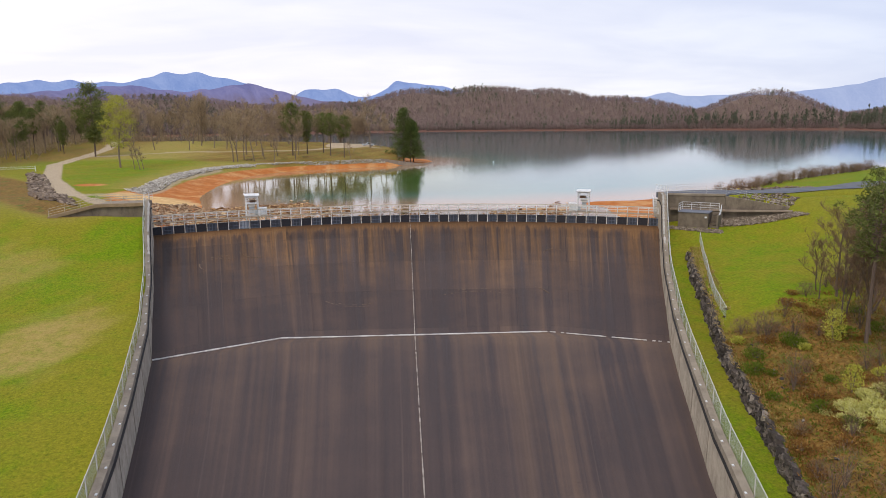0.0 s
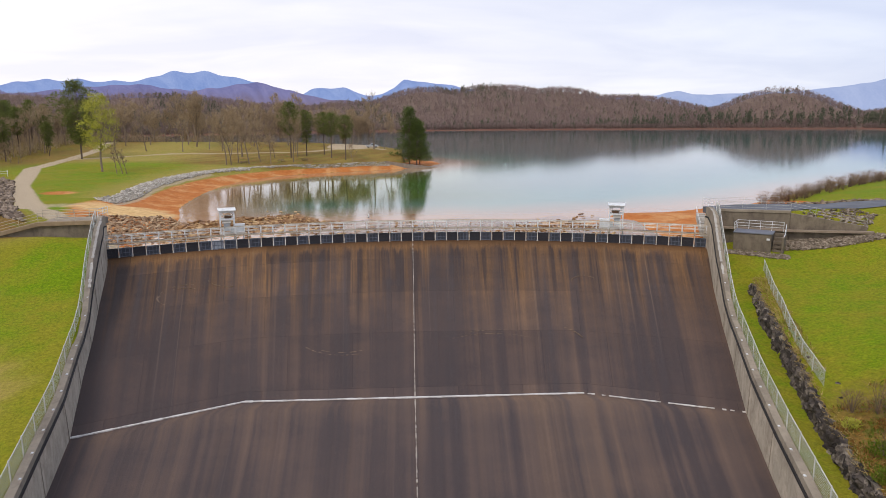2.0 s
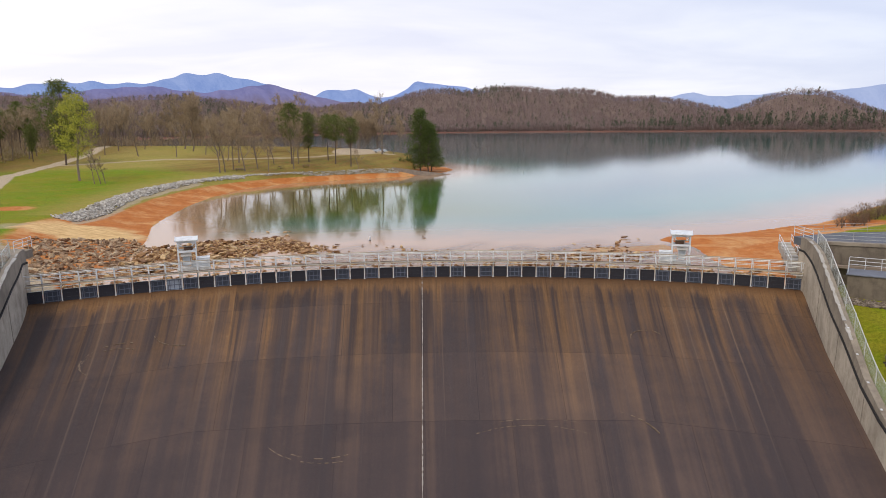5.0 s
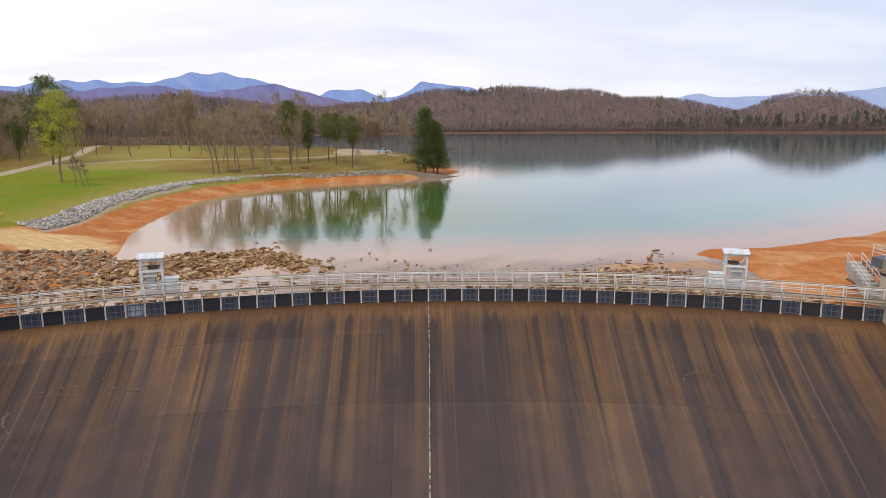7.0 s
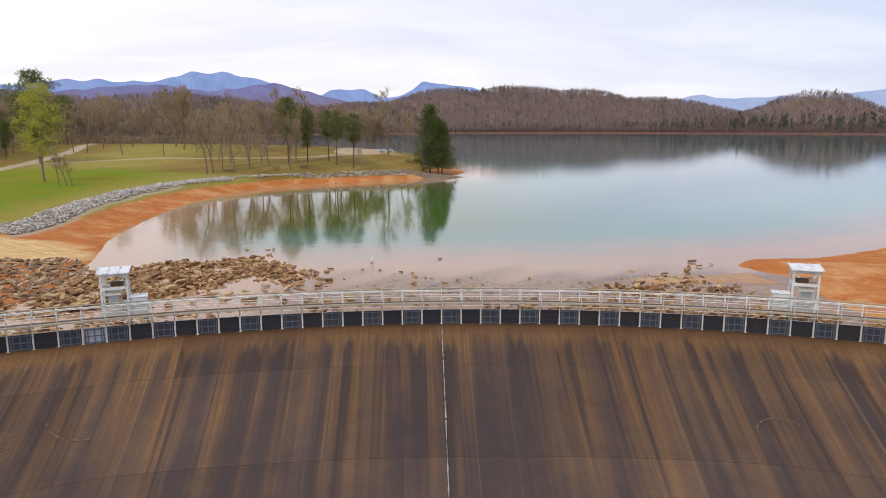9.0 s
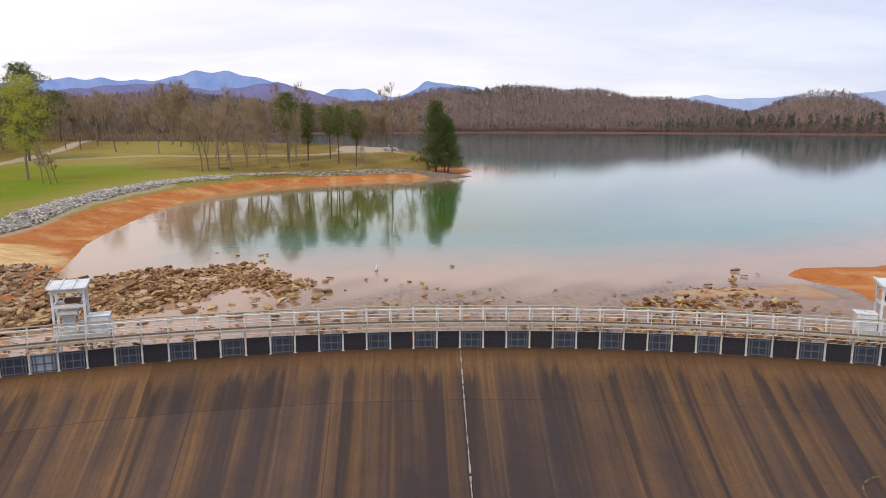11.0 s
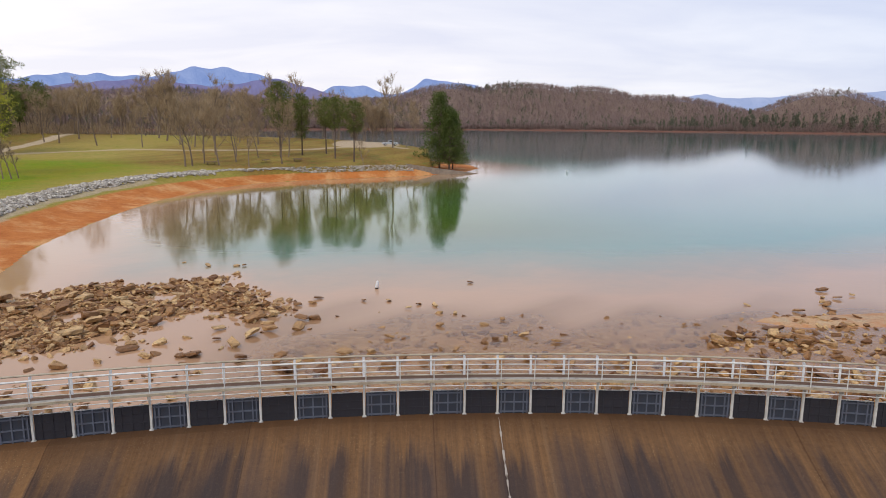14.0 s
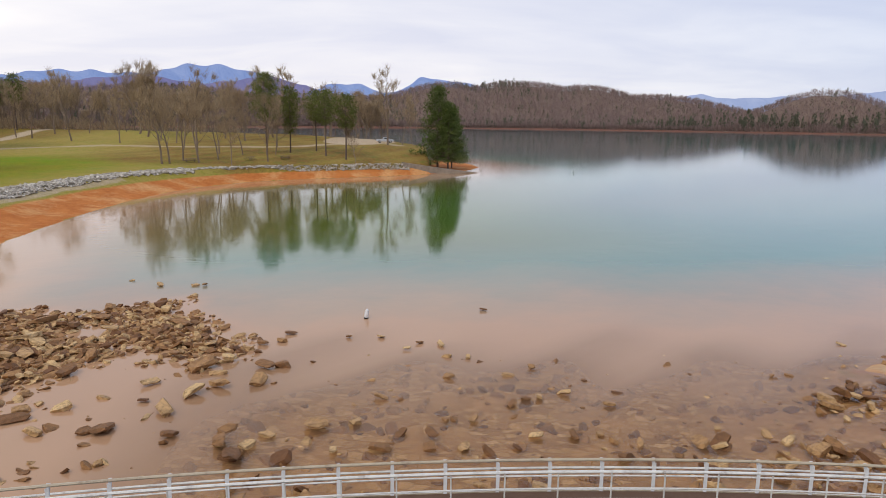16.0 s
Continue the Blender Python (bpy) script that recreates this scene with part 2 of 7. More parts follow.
def chute_surface(net):
    """Dark weathered paving: brown silt washed straight down from the crest and from the crease, dark fingers between, bays poured one by one, bared aggregate."""
    u = net.coord("UV")
    p = net.coord("Object")
    sx, sy, _ = net.sep(u)

    def total(*terms):
        v = terms[0]
        for t in terms[1:]:
            v = net.math("ADD", v, t)
        return v

    def times(v, k):
        return net.math("MULTIPLY", v, k)

    def runs(across, down, seed, detail=2, rough=0.55):
        """Noise drawn out down the slope."""
        return net.noise(net.scale(u, (across, down, 1), (seed, seed * 0.7, 0)), 1.0, detail, rough)

    def lane(centre, half, lean=0.0):
        """A soft lane down the slope, leaning aside by so much a metre."""
        x = net.math("SUBTRACT", net.math("ADD", sx, times(sy, -lean)), centre)
        return net.range(net.math("ABSOLUTE", x), half, 0.0)

    s1 = runs(0.27, 0.006, 3.1)
    s2 = runs(0.80, 0.010, 11.7)
    s3 = runs(3.2, 0.05, 4.4, 3, 0.65)
    s4 = runs(9.0, 0.22, 8.3, 3, 0.7)
    blot = net.noise(p, 0.16, 5, 0.65)
    grain = net.noise(p, 17.0, 3, 0.8)
    speck = net.noise(p, 4.2, 5, 0.75)
    pebble = net.voronoi(p, 9.0)

    # the bare paving
    dark = net.mix(net.range(total(times(s1, 0.25), times(s2, 0.2), times(blot, 0.35), times(speck, 0.2)), 0.40, 0.60), (0.048, 0.0308, 0.0265), (0.090, 0.057, 0.046))
    dark = net.mix(net.range(sy, 18.0, 40.0, 0.0, 0.6), dark, net.mix(net.range(total(times(s1, 0.45), times(s2, 0.40), times(blot, 0.15)), 0.40, 0.60), (0.052, 0.038, 0.038), (0.106, 0.076, 0.070)))
    # brown silt
    silt = total(times(s1, 0.40), times(s2, 0.36), times(s3, 0.10), times(s4, 0.03), times(blot, 0.19))
    reach = net.ramp(net.range(sy, 0.0, 80.0), (0.0, 0.80), (0.025, 0.62), (0.055, 0.535), (0.10, 0.525), (0.20, 0.475), (0.33, 0.435), (0.495, 0.42), (0.507, 0.52), (0.56, 0.465), (0.85, 0.40))
    broad = total(times(lane(18.0, 5.0, 0.03), 0.06), times(lane(28.5, 7.0), 0.035), times(net.math("MULTIPLY", lane(20.0, 8.0), net.range(sy, 36.0, 41.0)), 0.12), times(lane(-22.0, 5.0), 0.02))
    fac = net.range(total(silt, reach, broad, -0.5), 0.46, 0.66)
    tan = net.mix(net.range(total(times(s3, 0.30), times(s4, 0.2), times(speck, 0.3), times(blot, 0.2)), 0.40, 0.60), (0.108, 0.053, 0.021), (0.236, 0.123, 0.049))
    tan = net.mix(net.range(sy, 12.0, 34.0, 0.0, 0.75), tan, (0.165, 0.110, 0.080))
    # bared aggregate catches the light as pale grains
    stones = net.math("MULTIPLY", net.range(pebble, 0.26, 0.12), net.range(net.noise(p, 0.55, 4, 0.6), 0.46, 0.60))
    tan = net.mix(times(stones, 0.55), tan, (0.40, 0.285, 0.150))
    c = net.mix(net.math("MULTIPLY", fac, net.ramp(net.range(sy, 0.0, 80.0), (0.0, 0.95), (0.14, 0.93), (0.495, 0.52), (0.505, 0.92), (0.56, 0.65), (0.85, 0.45))), dark, tan)
    # thin pale runs
    thin = runs(1.9, 0.007, 21.0)
    c = net.mix(net.math("MULTIPLY", net.range(thin, 0.62, 0.72, 0.0, 0.5), net.range(sy, 60.0, 6.0, 0.55, 1.0)), c, net.mix(net.range(sy, 12.0, 34.0), (0.225, 0.140, 0.075), (0.170, 0.118, 0.090)))
    # dark fingers with ragged heads hanging below the boards
    head = total(sy, times(net.math("SUBTRACT", runs(1.3, 0.0, 5.2, 3, 0.7), 0.5), 7.0), times(net.math("SUBTRACT", s4, 0.5), 2.0))
    finger = total(times(runs(0.78, 0.011, 15.3, 3, 0.6), 1.0), times(s3, 0.16), net.range(sy, 2.0, 26.0, -0.02, -0.12))
    hang = net.math("MULTIPLY", net.range(finger, 0.505, 0.63, 0, 0.84), net.range(head, 2.2, 3.4))
    c = net.mix(net.math("MULTIPLY", hang, net.range(sy, 38.0, 14.0, 0.25, 1.0)), c, (0.046, 0.0310, 0.0275))
    # a darker rust-brown strip under the boards
    c = net.mix(net.math("MULTIPLY", net.range(total(sy, times(speck, 1.2)), 2.6, 0.9, 0, 0.8), net.range(speck, 0.3, 0.6, 0.6, 1.0)), c, (0.082, 0.037, 0.014))
    # bays: two pours above the long cross joints, wider ones below
    bay = net.n("ShaderNodeTexBrick")
    net.put(bay, "Vector", net.scale(u, (0.118, 0.0925, 1), (0.0, 0.46, 0)))
    bay.offset, bay.squash = 0.37, 1.0
    for key, val in (("Scale", 1.0), ("Mortar Size", 0.004), ("Mortar Smooth", 0.3), ("Bias", 0.0), ("Brick Width", 1.0), ("Row Height", 1.0)):
        bay.inputs[key].default_value = val
    bay.inputs["Color1"].default_value = (0.80, 0.79, 0.81, 1)
    bay.inputs["Color2"].default_value = (1.22, 1.19, 1.12, 1)
    bay.inputs["Mortar"].default_value = (0.60, 0.56, 0.52, 1)
    c = net.mix(net.range(sy, 40.2, 39.8, 0.0, 0.85), c, net.mix(1.0, c, bay.outputs[0], "MULTIPLY"))
    c = net.mix(net.range(grain, 0.56, 0.70, 0, 0.42), c, (0.185, 0.130, 0.085))
    c = net.mix(net.range(speck, 0.58, 0.70, 0, 0.5), c, (0.026, 0.019, 0.018))
    return net.bsdf(c, net.range(silt, 0.4, 0.6, 0.60, 0.9), 0, net.bump(total(grain, times(pebble, -0.5)), 0.45, 0.03), 0.3)


def painted(color, rough=0.5, metal=0.0, rust=0.25, rust_color=(0.16, 0.08, 0.04)):
    def build(net):
        p = net.coord("Object")
        a = net.noise(p, 2.3, 5, 0.65)
        b = net.noise(p, 16.0, 4, 0.7)
        c = net.mix(net.range(a, 0.3, 0.7), color, tuple(v * 0.78 for v in color))
        c = net.mix(net.math("MULTIPLY", net.range(net.math("ADD", net.math("MULTIPLY", a, 0.5), net.math("MULTIPLY", b, 0.5)), 0.52, 0.66), rust), c, rust_color)
        return net.bsdf(c, net.range(b, 0.3, 0.7, rough - 0.1, rough + 0.15), metal, net.bump(b, 0.15, 0.01), 0.5)
    return build


def stone(c1, c2, c3, wet=0.0):
    def build(net):
        p = net.coord("Object")
        info = net.n("ShaderNodeObjectInfo").outputs["Random"]
        isl = net.n("ShaderNodeNewGeometry").outputs["Random Per Island"]
        pick = net.math("FRACT", net.math("ADD", net.math("MULTIPLY", info, 7.3), isl))
        c = net.ramp(pick, (0.0, c1), (0.5, c2), (1.0, c3))
        a = net.noise(p, 3.2, 6, 0.75, 0.4)
        b = net.noise(p, 15.0, 4, 0.7)
        c = net.mix(net.range(a, 0.42, 0.64, 0, 0.65), c, net.mix(0.65, c1, (0.035, 0.022, 0.012)))
        return net.bsdf(c, 0.8 - wet, 0, net.bump(net.math("ADD", a, b), 0.6, 0.06), 0.35)
    return build


def bark(c1, c2):
    def build(net):
        p = net.coord("Object")
        info = net.n("ShaderNodeObjectInfo").outputs["Random"]
        a = net.noise(net.scale(p, (6, 6, 1.2)), 1.5, 5, 0.7)
        c = net.mix(net.range(a, 0.3, 0.7), c1, c2)
        c = net.mix(net.math("MULTIPLY", info, 0.45), c, net.mix(0.5, c2, (0.30, 0.24, 0.19)))
        return net.bsdf(c, 0.92, 0, None, 0.2)
    return build


def foliage(c1, c2, c3, clear=0.25):
    def build(net):
        info = net.n("ShaderNodeObjectInfo").outputs["Random"]
        isl = net.n("ShaderNodeNewGeometry").outputs["Random Per Island"]
        c = net.ramp(isl, (0.0, c1), (0.55, c2), (1.0, c3))
        c = net.mix(net.math("MULTIPLY", info, 0.35), c, tuple(v * 0.6 for v in c2))
        d = net.bsdf(c, 0.7, 0, None, 0.25)
        t = net.n("ShaderNodeBsdfTranslucent")
        net.put(t, 0, c)
        m = net.n("ShaderNodeMixShader")
        net.put(m, 0, clear)
        net.put(m, 1, d)
        net.put(m, 2, t.outputs[0])
        return m.outputs[0]
    return build


def lake_water(net):
    """Turbid water: the silty shallows let the bed show, the deep is green; the surface mirrors by its index of refraction."""
    p = net.coord("Object")
    depth = net.attr("depth", 2)
    wander = net.math("ADD", depth, net.math("MULTIPLY", net.math("SUBTRACT", net.noise(p, 0.09, 4, 0.6), 0.5), 0.9))
    body = net.ramp(net.range(wander, 0.0, 6.0), (0.0, (0.44, 0.258, 0.140)), (0.09, (0.45, 0.262, 0.150)), (0.17, (0.31, 0.235, 0.155)), (0.34, (0.070, 0.215, 0.175)), (0.70, (0.020, 0.145, 0.140)), (1.0, (0.012, 0.100, 0.110)))
    # turbid cove tint; its green is painted in for the mirrored trees
    body = net.mix(net.math("MULTIPLY", net.attr("silt", 2), net.range(depth, 0.1, 1.2)), body, net.ramp(net.range(depth, 0.3, 4.2), (0.0, (0.30, 0.190, 0.105)), (0.35, (0.150, 0.130, 0.040)), (0.75, (0.080, 0.128, 0.014)), (1.0, (0.070, 0.135, 0.020))))
    clear = net.math("MULTIPLY", net.range(depth, 0.30, 0.72, 0.86, 0.0), net.attr("clarity", 2))
    ripple = net.math("ADD", net.noise(net.scale(p, (0.6, 1.0, 1)), 1.3, 3, 0.6, 0.3), net.math("MULTIPLY", net.noise(p, 0.25, 3, 0.6), 2.0))
    calm = net.bump(ripple, 0.024, 0.25)
    d = net.bsdf(body, 0.05, 0, calm, 0.5)
    d.node.inputs["IOR"].default_value = 1.33
    t = net.n("ShaderNodeBsdfTransparent")
    t.inputs[0].default_value = (0.94, 0.86, 0.74, 1)
    m = net.n("ShaderNodeMixShader")
    net.put(m, 0, clear)
    net.put(m, 1, d)
    net.put(m, 2, t.outputs[0])
    g = net.n("ShaderNodeBsdfGlossy")
    g.inputs["Roughness"].default_value = 0.04
    net.put(g, "Normal", calm)
    fr = net.n("ShaderNodeFresnel")
    fr.inputs[0].default_value = 1.33
    m2 = net.n("ShaderNodeMixShader")
    net.put(m2, 0, net.math("MULTIPLY", fr.outputs[0], clear))
    net.put(m2, 1, m.outputs[0])
    net.put(m2, 2, g.outputs[0])
    return m2.outputs[0]


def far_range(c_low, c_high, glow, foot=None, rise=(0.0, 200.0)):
    """A far mountain that glows, the blue haze of miles of air put into its colour, less at its browner wooded foot."""
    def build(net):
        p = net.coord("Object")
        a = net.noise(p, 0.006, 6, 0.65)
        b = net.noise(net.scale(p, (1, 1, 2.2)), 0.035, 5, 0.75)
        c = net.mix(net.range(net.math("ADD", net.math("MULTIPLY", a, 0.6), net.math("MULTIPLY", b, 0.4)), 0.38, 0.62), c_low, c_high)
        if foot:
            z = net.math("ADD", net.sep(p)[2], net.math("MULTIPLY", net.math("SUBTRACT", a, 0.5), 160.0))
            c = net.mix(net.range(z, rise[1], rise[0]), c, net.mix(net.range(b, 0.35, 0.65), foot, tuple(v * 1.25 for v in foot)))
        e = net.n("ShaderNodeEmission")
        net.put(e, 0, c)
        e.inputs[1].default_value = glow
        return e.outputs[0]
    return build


def chain_link(net):
    """Woven galvanised wire: diamonds of wire with open holes between."""
    u = net.coord("UV")
    x, y, _ = net.sep(u)
    a = net.math("ABSOLUTE", net.math("SUBTRACT", net.math("FRACT", net.math("MULTIPLY", net.math("ADD", x, y), 9.0)), 0.5))
    b = net.math("ABSOLUTE", net.math("SUBTRACT", net.math("FRACT", net.math("MULTIPLY", net.math("SUBTRACT", x, y), 9.0)), 0.5))
    wire = net.math("LESS_THAN", net.math("MINIMUM", a, b), 0.13)
    d = net.bsdf((0.55, 0.58, 0.54), 0.5, 0.1, None, 0.5)
    t = net.n("ShaderNodeBsdfTransparent")
    m = net.n("ShaderNodeMixShader")
    net.put(m, 0, wire)
    net.put(m, 1, t.outputs[0])
    net.put(m, 2, d)
    return m.outputs[0]


M_GROUND = material("ground", grass_like)
M_CHUTE = material("chute_paving", chute_surface)
M_WALL = material("weathered_concrete", concrete((0.56, 0.475, 0.365), (0.20, 0.150, 0.105), 0.55))
M_ABUT = material("dark_concrete", concrete((0.235, 0.190, 0.140), (0.070, 0.053, 0.042), 0.6))
M_CAP = material("coping_concrete", concrete((0.35, 0.290, 0.220), (0.13, 0.098, 0.072), 0.5))
M_PALE = material("pale_concrete", concrete((0.52, 0.48, 0.42), (0.27, 0.23, 0.19), 0.5))
# also colours the drawn-in shade along the wall heads
M_BLACK = material("black_rubber_seal", painted((0.018, 0.015, 0.014), 0.7, 0, 0.2))
M_STEEL = material("galvanised_steel", painted((0.72, 0.71, 0.66), 0.45, 0.1, 0.5))
M_TIMBER = material("deck_grating", painted((0.135, 0.072, 0.042), 0.85, 0, 0.5))
M_GRATE = material("pale_grating", painted((0.42, 0.39, 0.34), 0.7, 0.1, 0.6))
M_WHITE = material("white_paint", painted((0.78, 0.79, 0.79), 0.45, 0, 0.25))
M_GREYBOX = material("grey_enamel", painted((0.56, 0.60, 0.62), 0.4, 0.1, 0.2))
M_PANEL_DARK = material("slate_panel", painted((0.026, 0.025, 0.033), 0.6, 0, 0.3, (0.07, 0.045, 0.03)))
M_PANEL_BLUE = material("blue_grey_panel", painted((0.045, 0.054, 0.076), 0.5, 0.1, 0.4, (0.10, 0.075, 0.05)))
M_PANEL_PALE = material("pale_panel", painted((0.42, 0.47, 0.53), 0.45, 0.2, 0.2))
M_TANJOINT = material("tan_sealant", painted((0.42, 0.36, 0.30), 0.8, 0, 0.6, (0.14, 0.09, 0.06)))
M_JOINT = material("white_sealant", painted((0.66, 0.62, 0.58), 0.7, 0, 0.55, (0.2, 0.13, 0.08)))
M_ROCK = material("brown_rock", stone((0.165, 0.068, 0.024), (0.37, 0.188, 0.070), (0.68, 0.455, 0.215), 0.15))
M_RIP = material("pale_riprap", stone((0.30, 0.265, 0.21), (0.52, 0.465, 0.385), (0.74, 0.68, 0.58)))
M_RIPB = material("brown_riprap", stone((0.15, 0.105, 0.075), (0.27, 0.20, 0.14), (0.42, 0.32, 0.23)))


def cut_rock(net):
    """Blasted rock: dark seams, grey facets, pale fresh breaks."""
    p = net.coord("Object")
    facet = net.n("ShaderNodeTexVoronoi")
    net.put(facet, "Vector", net.mix(0.25, p, net.noise(p, 1.5, 4, 0.6)))
    facet.inputs["Scale"].default_value = 2.6
    a = net.noise(p, 2.2, 6, 0.75, 0.4)
    c = net.ramp(net.sep(facet.outputs[1])[0], (0.0, (0.034, 0.027, 0.023)), (0.5, (0.090, 0.071, 0.058)), (0.85, (0.18, 0.145, 0.115)), (1.0, (0.36, 0.30, 0.235)))
    c = net.mix(net.range(a, 0.42, 0.66, 0, 0.8), c, (0.030, 0.023, 0.019))
    return net.bsdf(c, 0.85, 0, net.bump(a, 0.6, 0.08), 0.3)


M_CUT = material("dark_cut_rock", cut_rock)
M_BARK = material("grey_brown_bark", bark((0.135, 0.098, 0.070), (0.28, 0.210, 0.150)))
M_TWIG = material("fine_twigs", foliage((0.30, 0.212, 0.125), (0.43, 0.315, 0.190), (0.56, 0.44, 0.285), 0.45))
M_PINEBARK = material("pine_bark", bark((0.075, 0.052, 0.040), (0.15, 0.105, 0.080)))
M_NEEDLE = material("pine_needles", foliage((0.100, 0.122, 0.030), (0.155, 0.180, 0.046), (0.235, 0.255, 0.070), 0.35))
M_CEDAR = material("cedar_needles", foliage((0.070, 0.100, 0.024), (0.110, 0.148, 0.034), (0.165, 0.205, 0.05), 0.35))
M_SPRING = material("spring_leaves", foliage((0.37, 0.38, 0.045), (0.52, 0.51, 0.075), (0.66, 0.62, 0.13), 0.4))
M_DRYLEAF = material("dry_leaves", foliage((0.15, 0.064, 0.014), (0.29, 0.140, 0.032), (0.43, 0.245, 0.065), 0.2))
M_BLOOM = material("pale_blossom", foliage((0.48, 0.46, 0.10), (0.66, 0.62, 0.20), (0.76, 0.73, 0.36), 0.2))
# both far-wood colours are lightened and tinted for the haze before them
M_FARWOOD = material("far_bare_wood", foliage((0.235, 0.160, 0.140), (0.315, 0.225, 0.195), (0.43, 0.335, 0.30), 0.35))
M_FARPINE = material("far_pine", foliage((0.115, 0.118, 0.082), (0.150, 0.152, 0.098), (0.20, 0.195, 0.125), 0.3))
M_FENCE = material("chain_link", chain_link)
M_WATER = material("lake_water", lake_water)

# ---- plan ----
ARC = 85.0                     # radius of the crest, whose centre lies at (0, -ARC)
BAY = 1.6                      # pitch of the panels along the crest
HALF = 25                      # panels on each side of the middle joint
SILL = 0.24                    # the crest's height over the lake


def crest(s, off=0.0):
    """A point of the crest, s metres along the arc from the middle and off metres towards the lake."""
    t = s / ARC
    return ((ARC + off) * math.sin(t), (ARC + off) * math.cos(t) - ARC)


BASE_Y = [8.0, -8.8, -11.5, -21, -30, -37, -45.8, -54, -60, -65.2, -70, -100, -170]
LEFT_X = [-38.6, -38.4, -37.4, -34.6, -31.7, -29.7, -27.0, -25.0, -23.5, -22.3, -21.2, -15.5, -3.0]
RIGHT_X = [38.7, 38.5, 37.8, 34.2, 31.0, 28.7, 25.7, 23.2, 21.5, 20.0, 18.6, 11.5, 4.0]


def left_x(y):
    return np.interp(-np.asarray(y, float), [-v for v in BASE_Y], LEFT_X)


def right_x(y):
    return np.interp(-np.asarray(y, float), [-v for v in BASE_Y], RIGHT_X)


def fall(rho):
    """Height of the chute, rho metres down from the crest."""
    return np.interp(rho, [-5, 0, 0.7, 2.0, 5.2, 12.6, 21, 30, 40, 66, 110, 170], [SILL, SILL, 0.22, -0.2, -1.0, -2.35, -3.5, -4.9, -6.45, -8.05, -10.6, -14])


CREASE_X = [-27.0, -15.3, 13.9, 25.9]
CREASE_Y = [-45.8, -39.9, -40.4, -45.4]


def chute_z(x, y):
    """Height of the chute anywhere between its walls."""
    rho = ARC - np.hypot(x, np.asarray(y) + ARC)
    yc = np.interp(x, CREASE_X, CREASE_Y)
    arc_y = np.sqrt(np.maximum(ARC ** 2 - np.asarray(x) ** 2, 1)) - ARC
    part_of = np.clip((arc_y - y) / np.maximum(arc_y - yc, 1), 0, None)
    return np.where(part_of < 1, fall(part_of * 40.0), fall(40.0 + (yc - y)))


LAKE = [(-38.5, -12), (-38.5, 14), (-39.5, 22), (-41.5, 31), (-45.5, 44), (-46.6, 52), (-47.8, 64), (-48.6, 77), (-48.4, 91), (-47, 103), (-44.2, 113.5), (-38.5, 124), (-28, 132.5),
        (-14, 140), (-2, 147.5), (7.5, 156), (11, 164), (15, 176), (13, 192), (0, 214), (-35, 238), (-80, 258), (-160, 285), (-320, 370), (-420, 620), (-260, 800), (-60, 960), (60, 1010), (250, 1010), (420, 960),
        (540, 930), (660, 870), (620, 640), (480, 380), (330, 220), (185, 118), (135, 88), (92, 57), (68, 36.5), (60.7, 33.8), (52.6, 29.4), (47.6, 27.2), (42.7, 27.2), (38.4, 26.3), (35.2, 23), (35.9, 20.5), (38.0, 16.4), (37.2, 11), (36.4, 6), (36.8, 1), (38.5, -3), (38.5, -12)]


def signed(px, py, poly):
    """Distance to a polygon's edge, positive inside."""
    best = np.full(px.shape, 1e18)
    inside = np.zeros(px.shape, bool)
    for (x0, y0), (x1, y1) in zip(poly, poly[1:] + poly[:1]):
        dx, dy = x1 - x0, y1 - y0
        t = np.clip(((px - x0) * dx + (py - y0) * dy) / max(dx * dx + dy * dy, 1e-9), 0, 1)
        best = np.minimum(best, (px - x0 - t * dx) ** 2 + (py - y0 - t * dy) ** 2)
        cross = (y0 > py) != (y1 > py)
        with np.errstate(divide="ignore", invalid="ignore"):
            xi = x0 + (py - y0) / (dy if dy else 1e-9) * dx
        inside ^= cross & (px < xi)
    return np.where(inside, 1, -1) * np.sqrt(best)


def line_dist(px, py, pts):
    best = np.full(px.shape, 1e18)
    for (x0, y0), (x1, y1) in zip(pts, pts[1:]):
        dx, dy = x1 - x0, y1 - y0
        t = np.clip(((px - x0) * dx + (py - y0) * dy) / (dx * dx + dy * dy), 0, 1)
        best = np.minimum(best, (px - x0 - t * dx) ** 2 + (py - y0 - t * dy) ** 2)
    return np.sqrt(best)


def smooth(v, a, b):
    t = np.clip((v - a) / (b - a), 0, 1)
    return t * t * (3 - 2 * t)


def waves(x, y, size, seed=0.0):
    """Cheap smooth unevenness, about -1 to 1."""
    return (np.sin(x / size * 2.1 + 1.7 + seed) * np.cos(y / size * 1.7 - 0.6 + seed) + 0.6 * np.sin(x / size * 4.7 - y / size * 3.9 + seed * 2)) / 1.6


DENSE = [(-38.2, 4), (-33, 3.5), (-27.5, 8.6), (-24, 11), (-22, 14.5), (-21.7, 16.9), (-19.7, 17.6), (-16.6, 17.4), (-14.9, 15.8), (-13.4, 18.6), (-14, 22.0), (-16.8, 24.5), (-18.9, 27.4), (-20.6, 31.2), (-23, 30), (-26, 26.8), (-30.5, 28.2), (-33.6, 25.6), (-37.5, 21)]
CLUMP_R = [(15.5, 11), (18.5, 9), (23.3, 8.6), (28, 9), (30, 13), (26.5, 13.9), (22.4, 13.4), (19, 13.2)]
SANDBAR = [(18.9, 16.4), (23.4, 17.9), (30, 18.4), (35, 19.5), (36, 13), (31, 14.0), (27, 14.0), (22.3, 13.9), (20.9, 15.3)]
ROCK_EDGE_Y = [-24, -30.6, -44.5, -58, -66, -74.7, -82.5, -120]
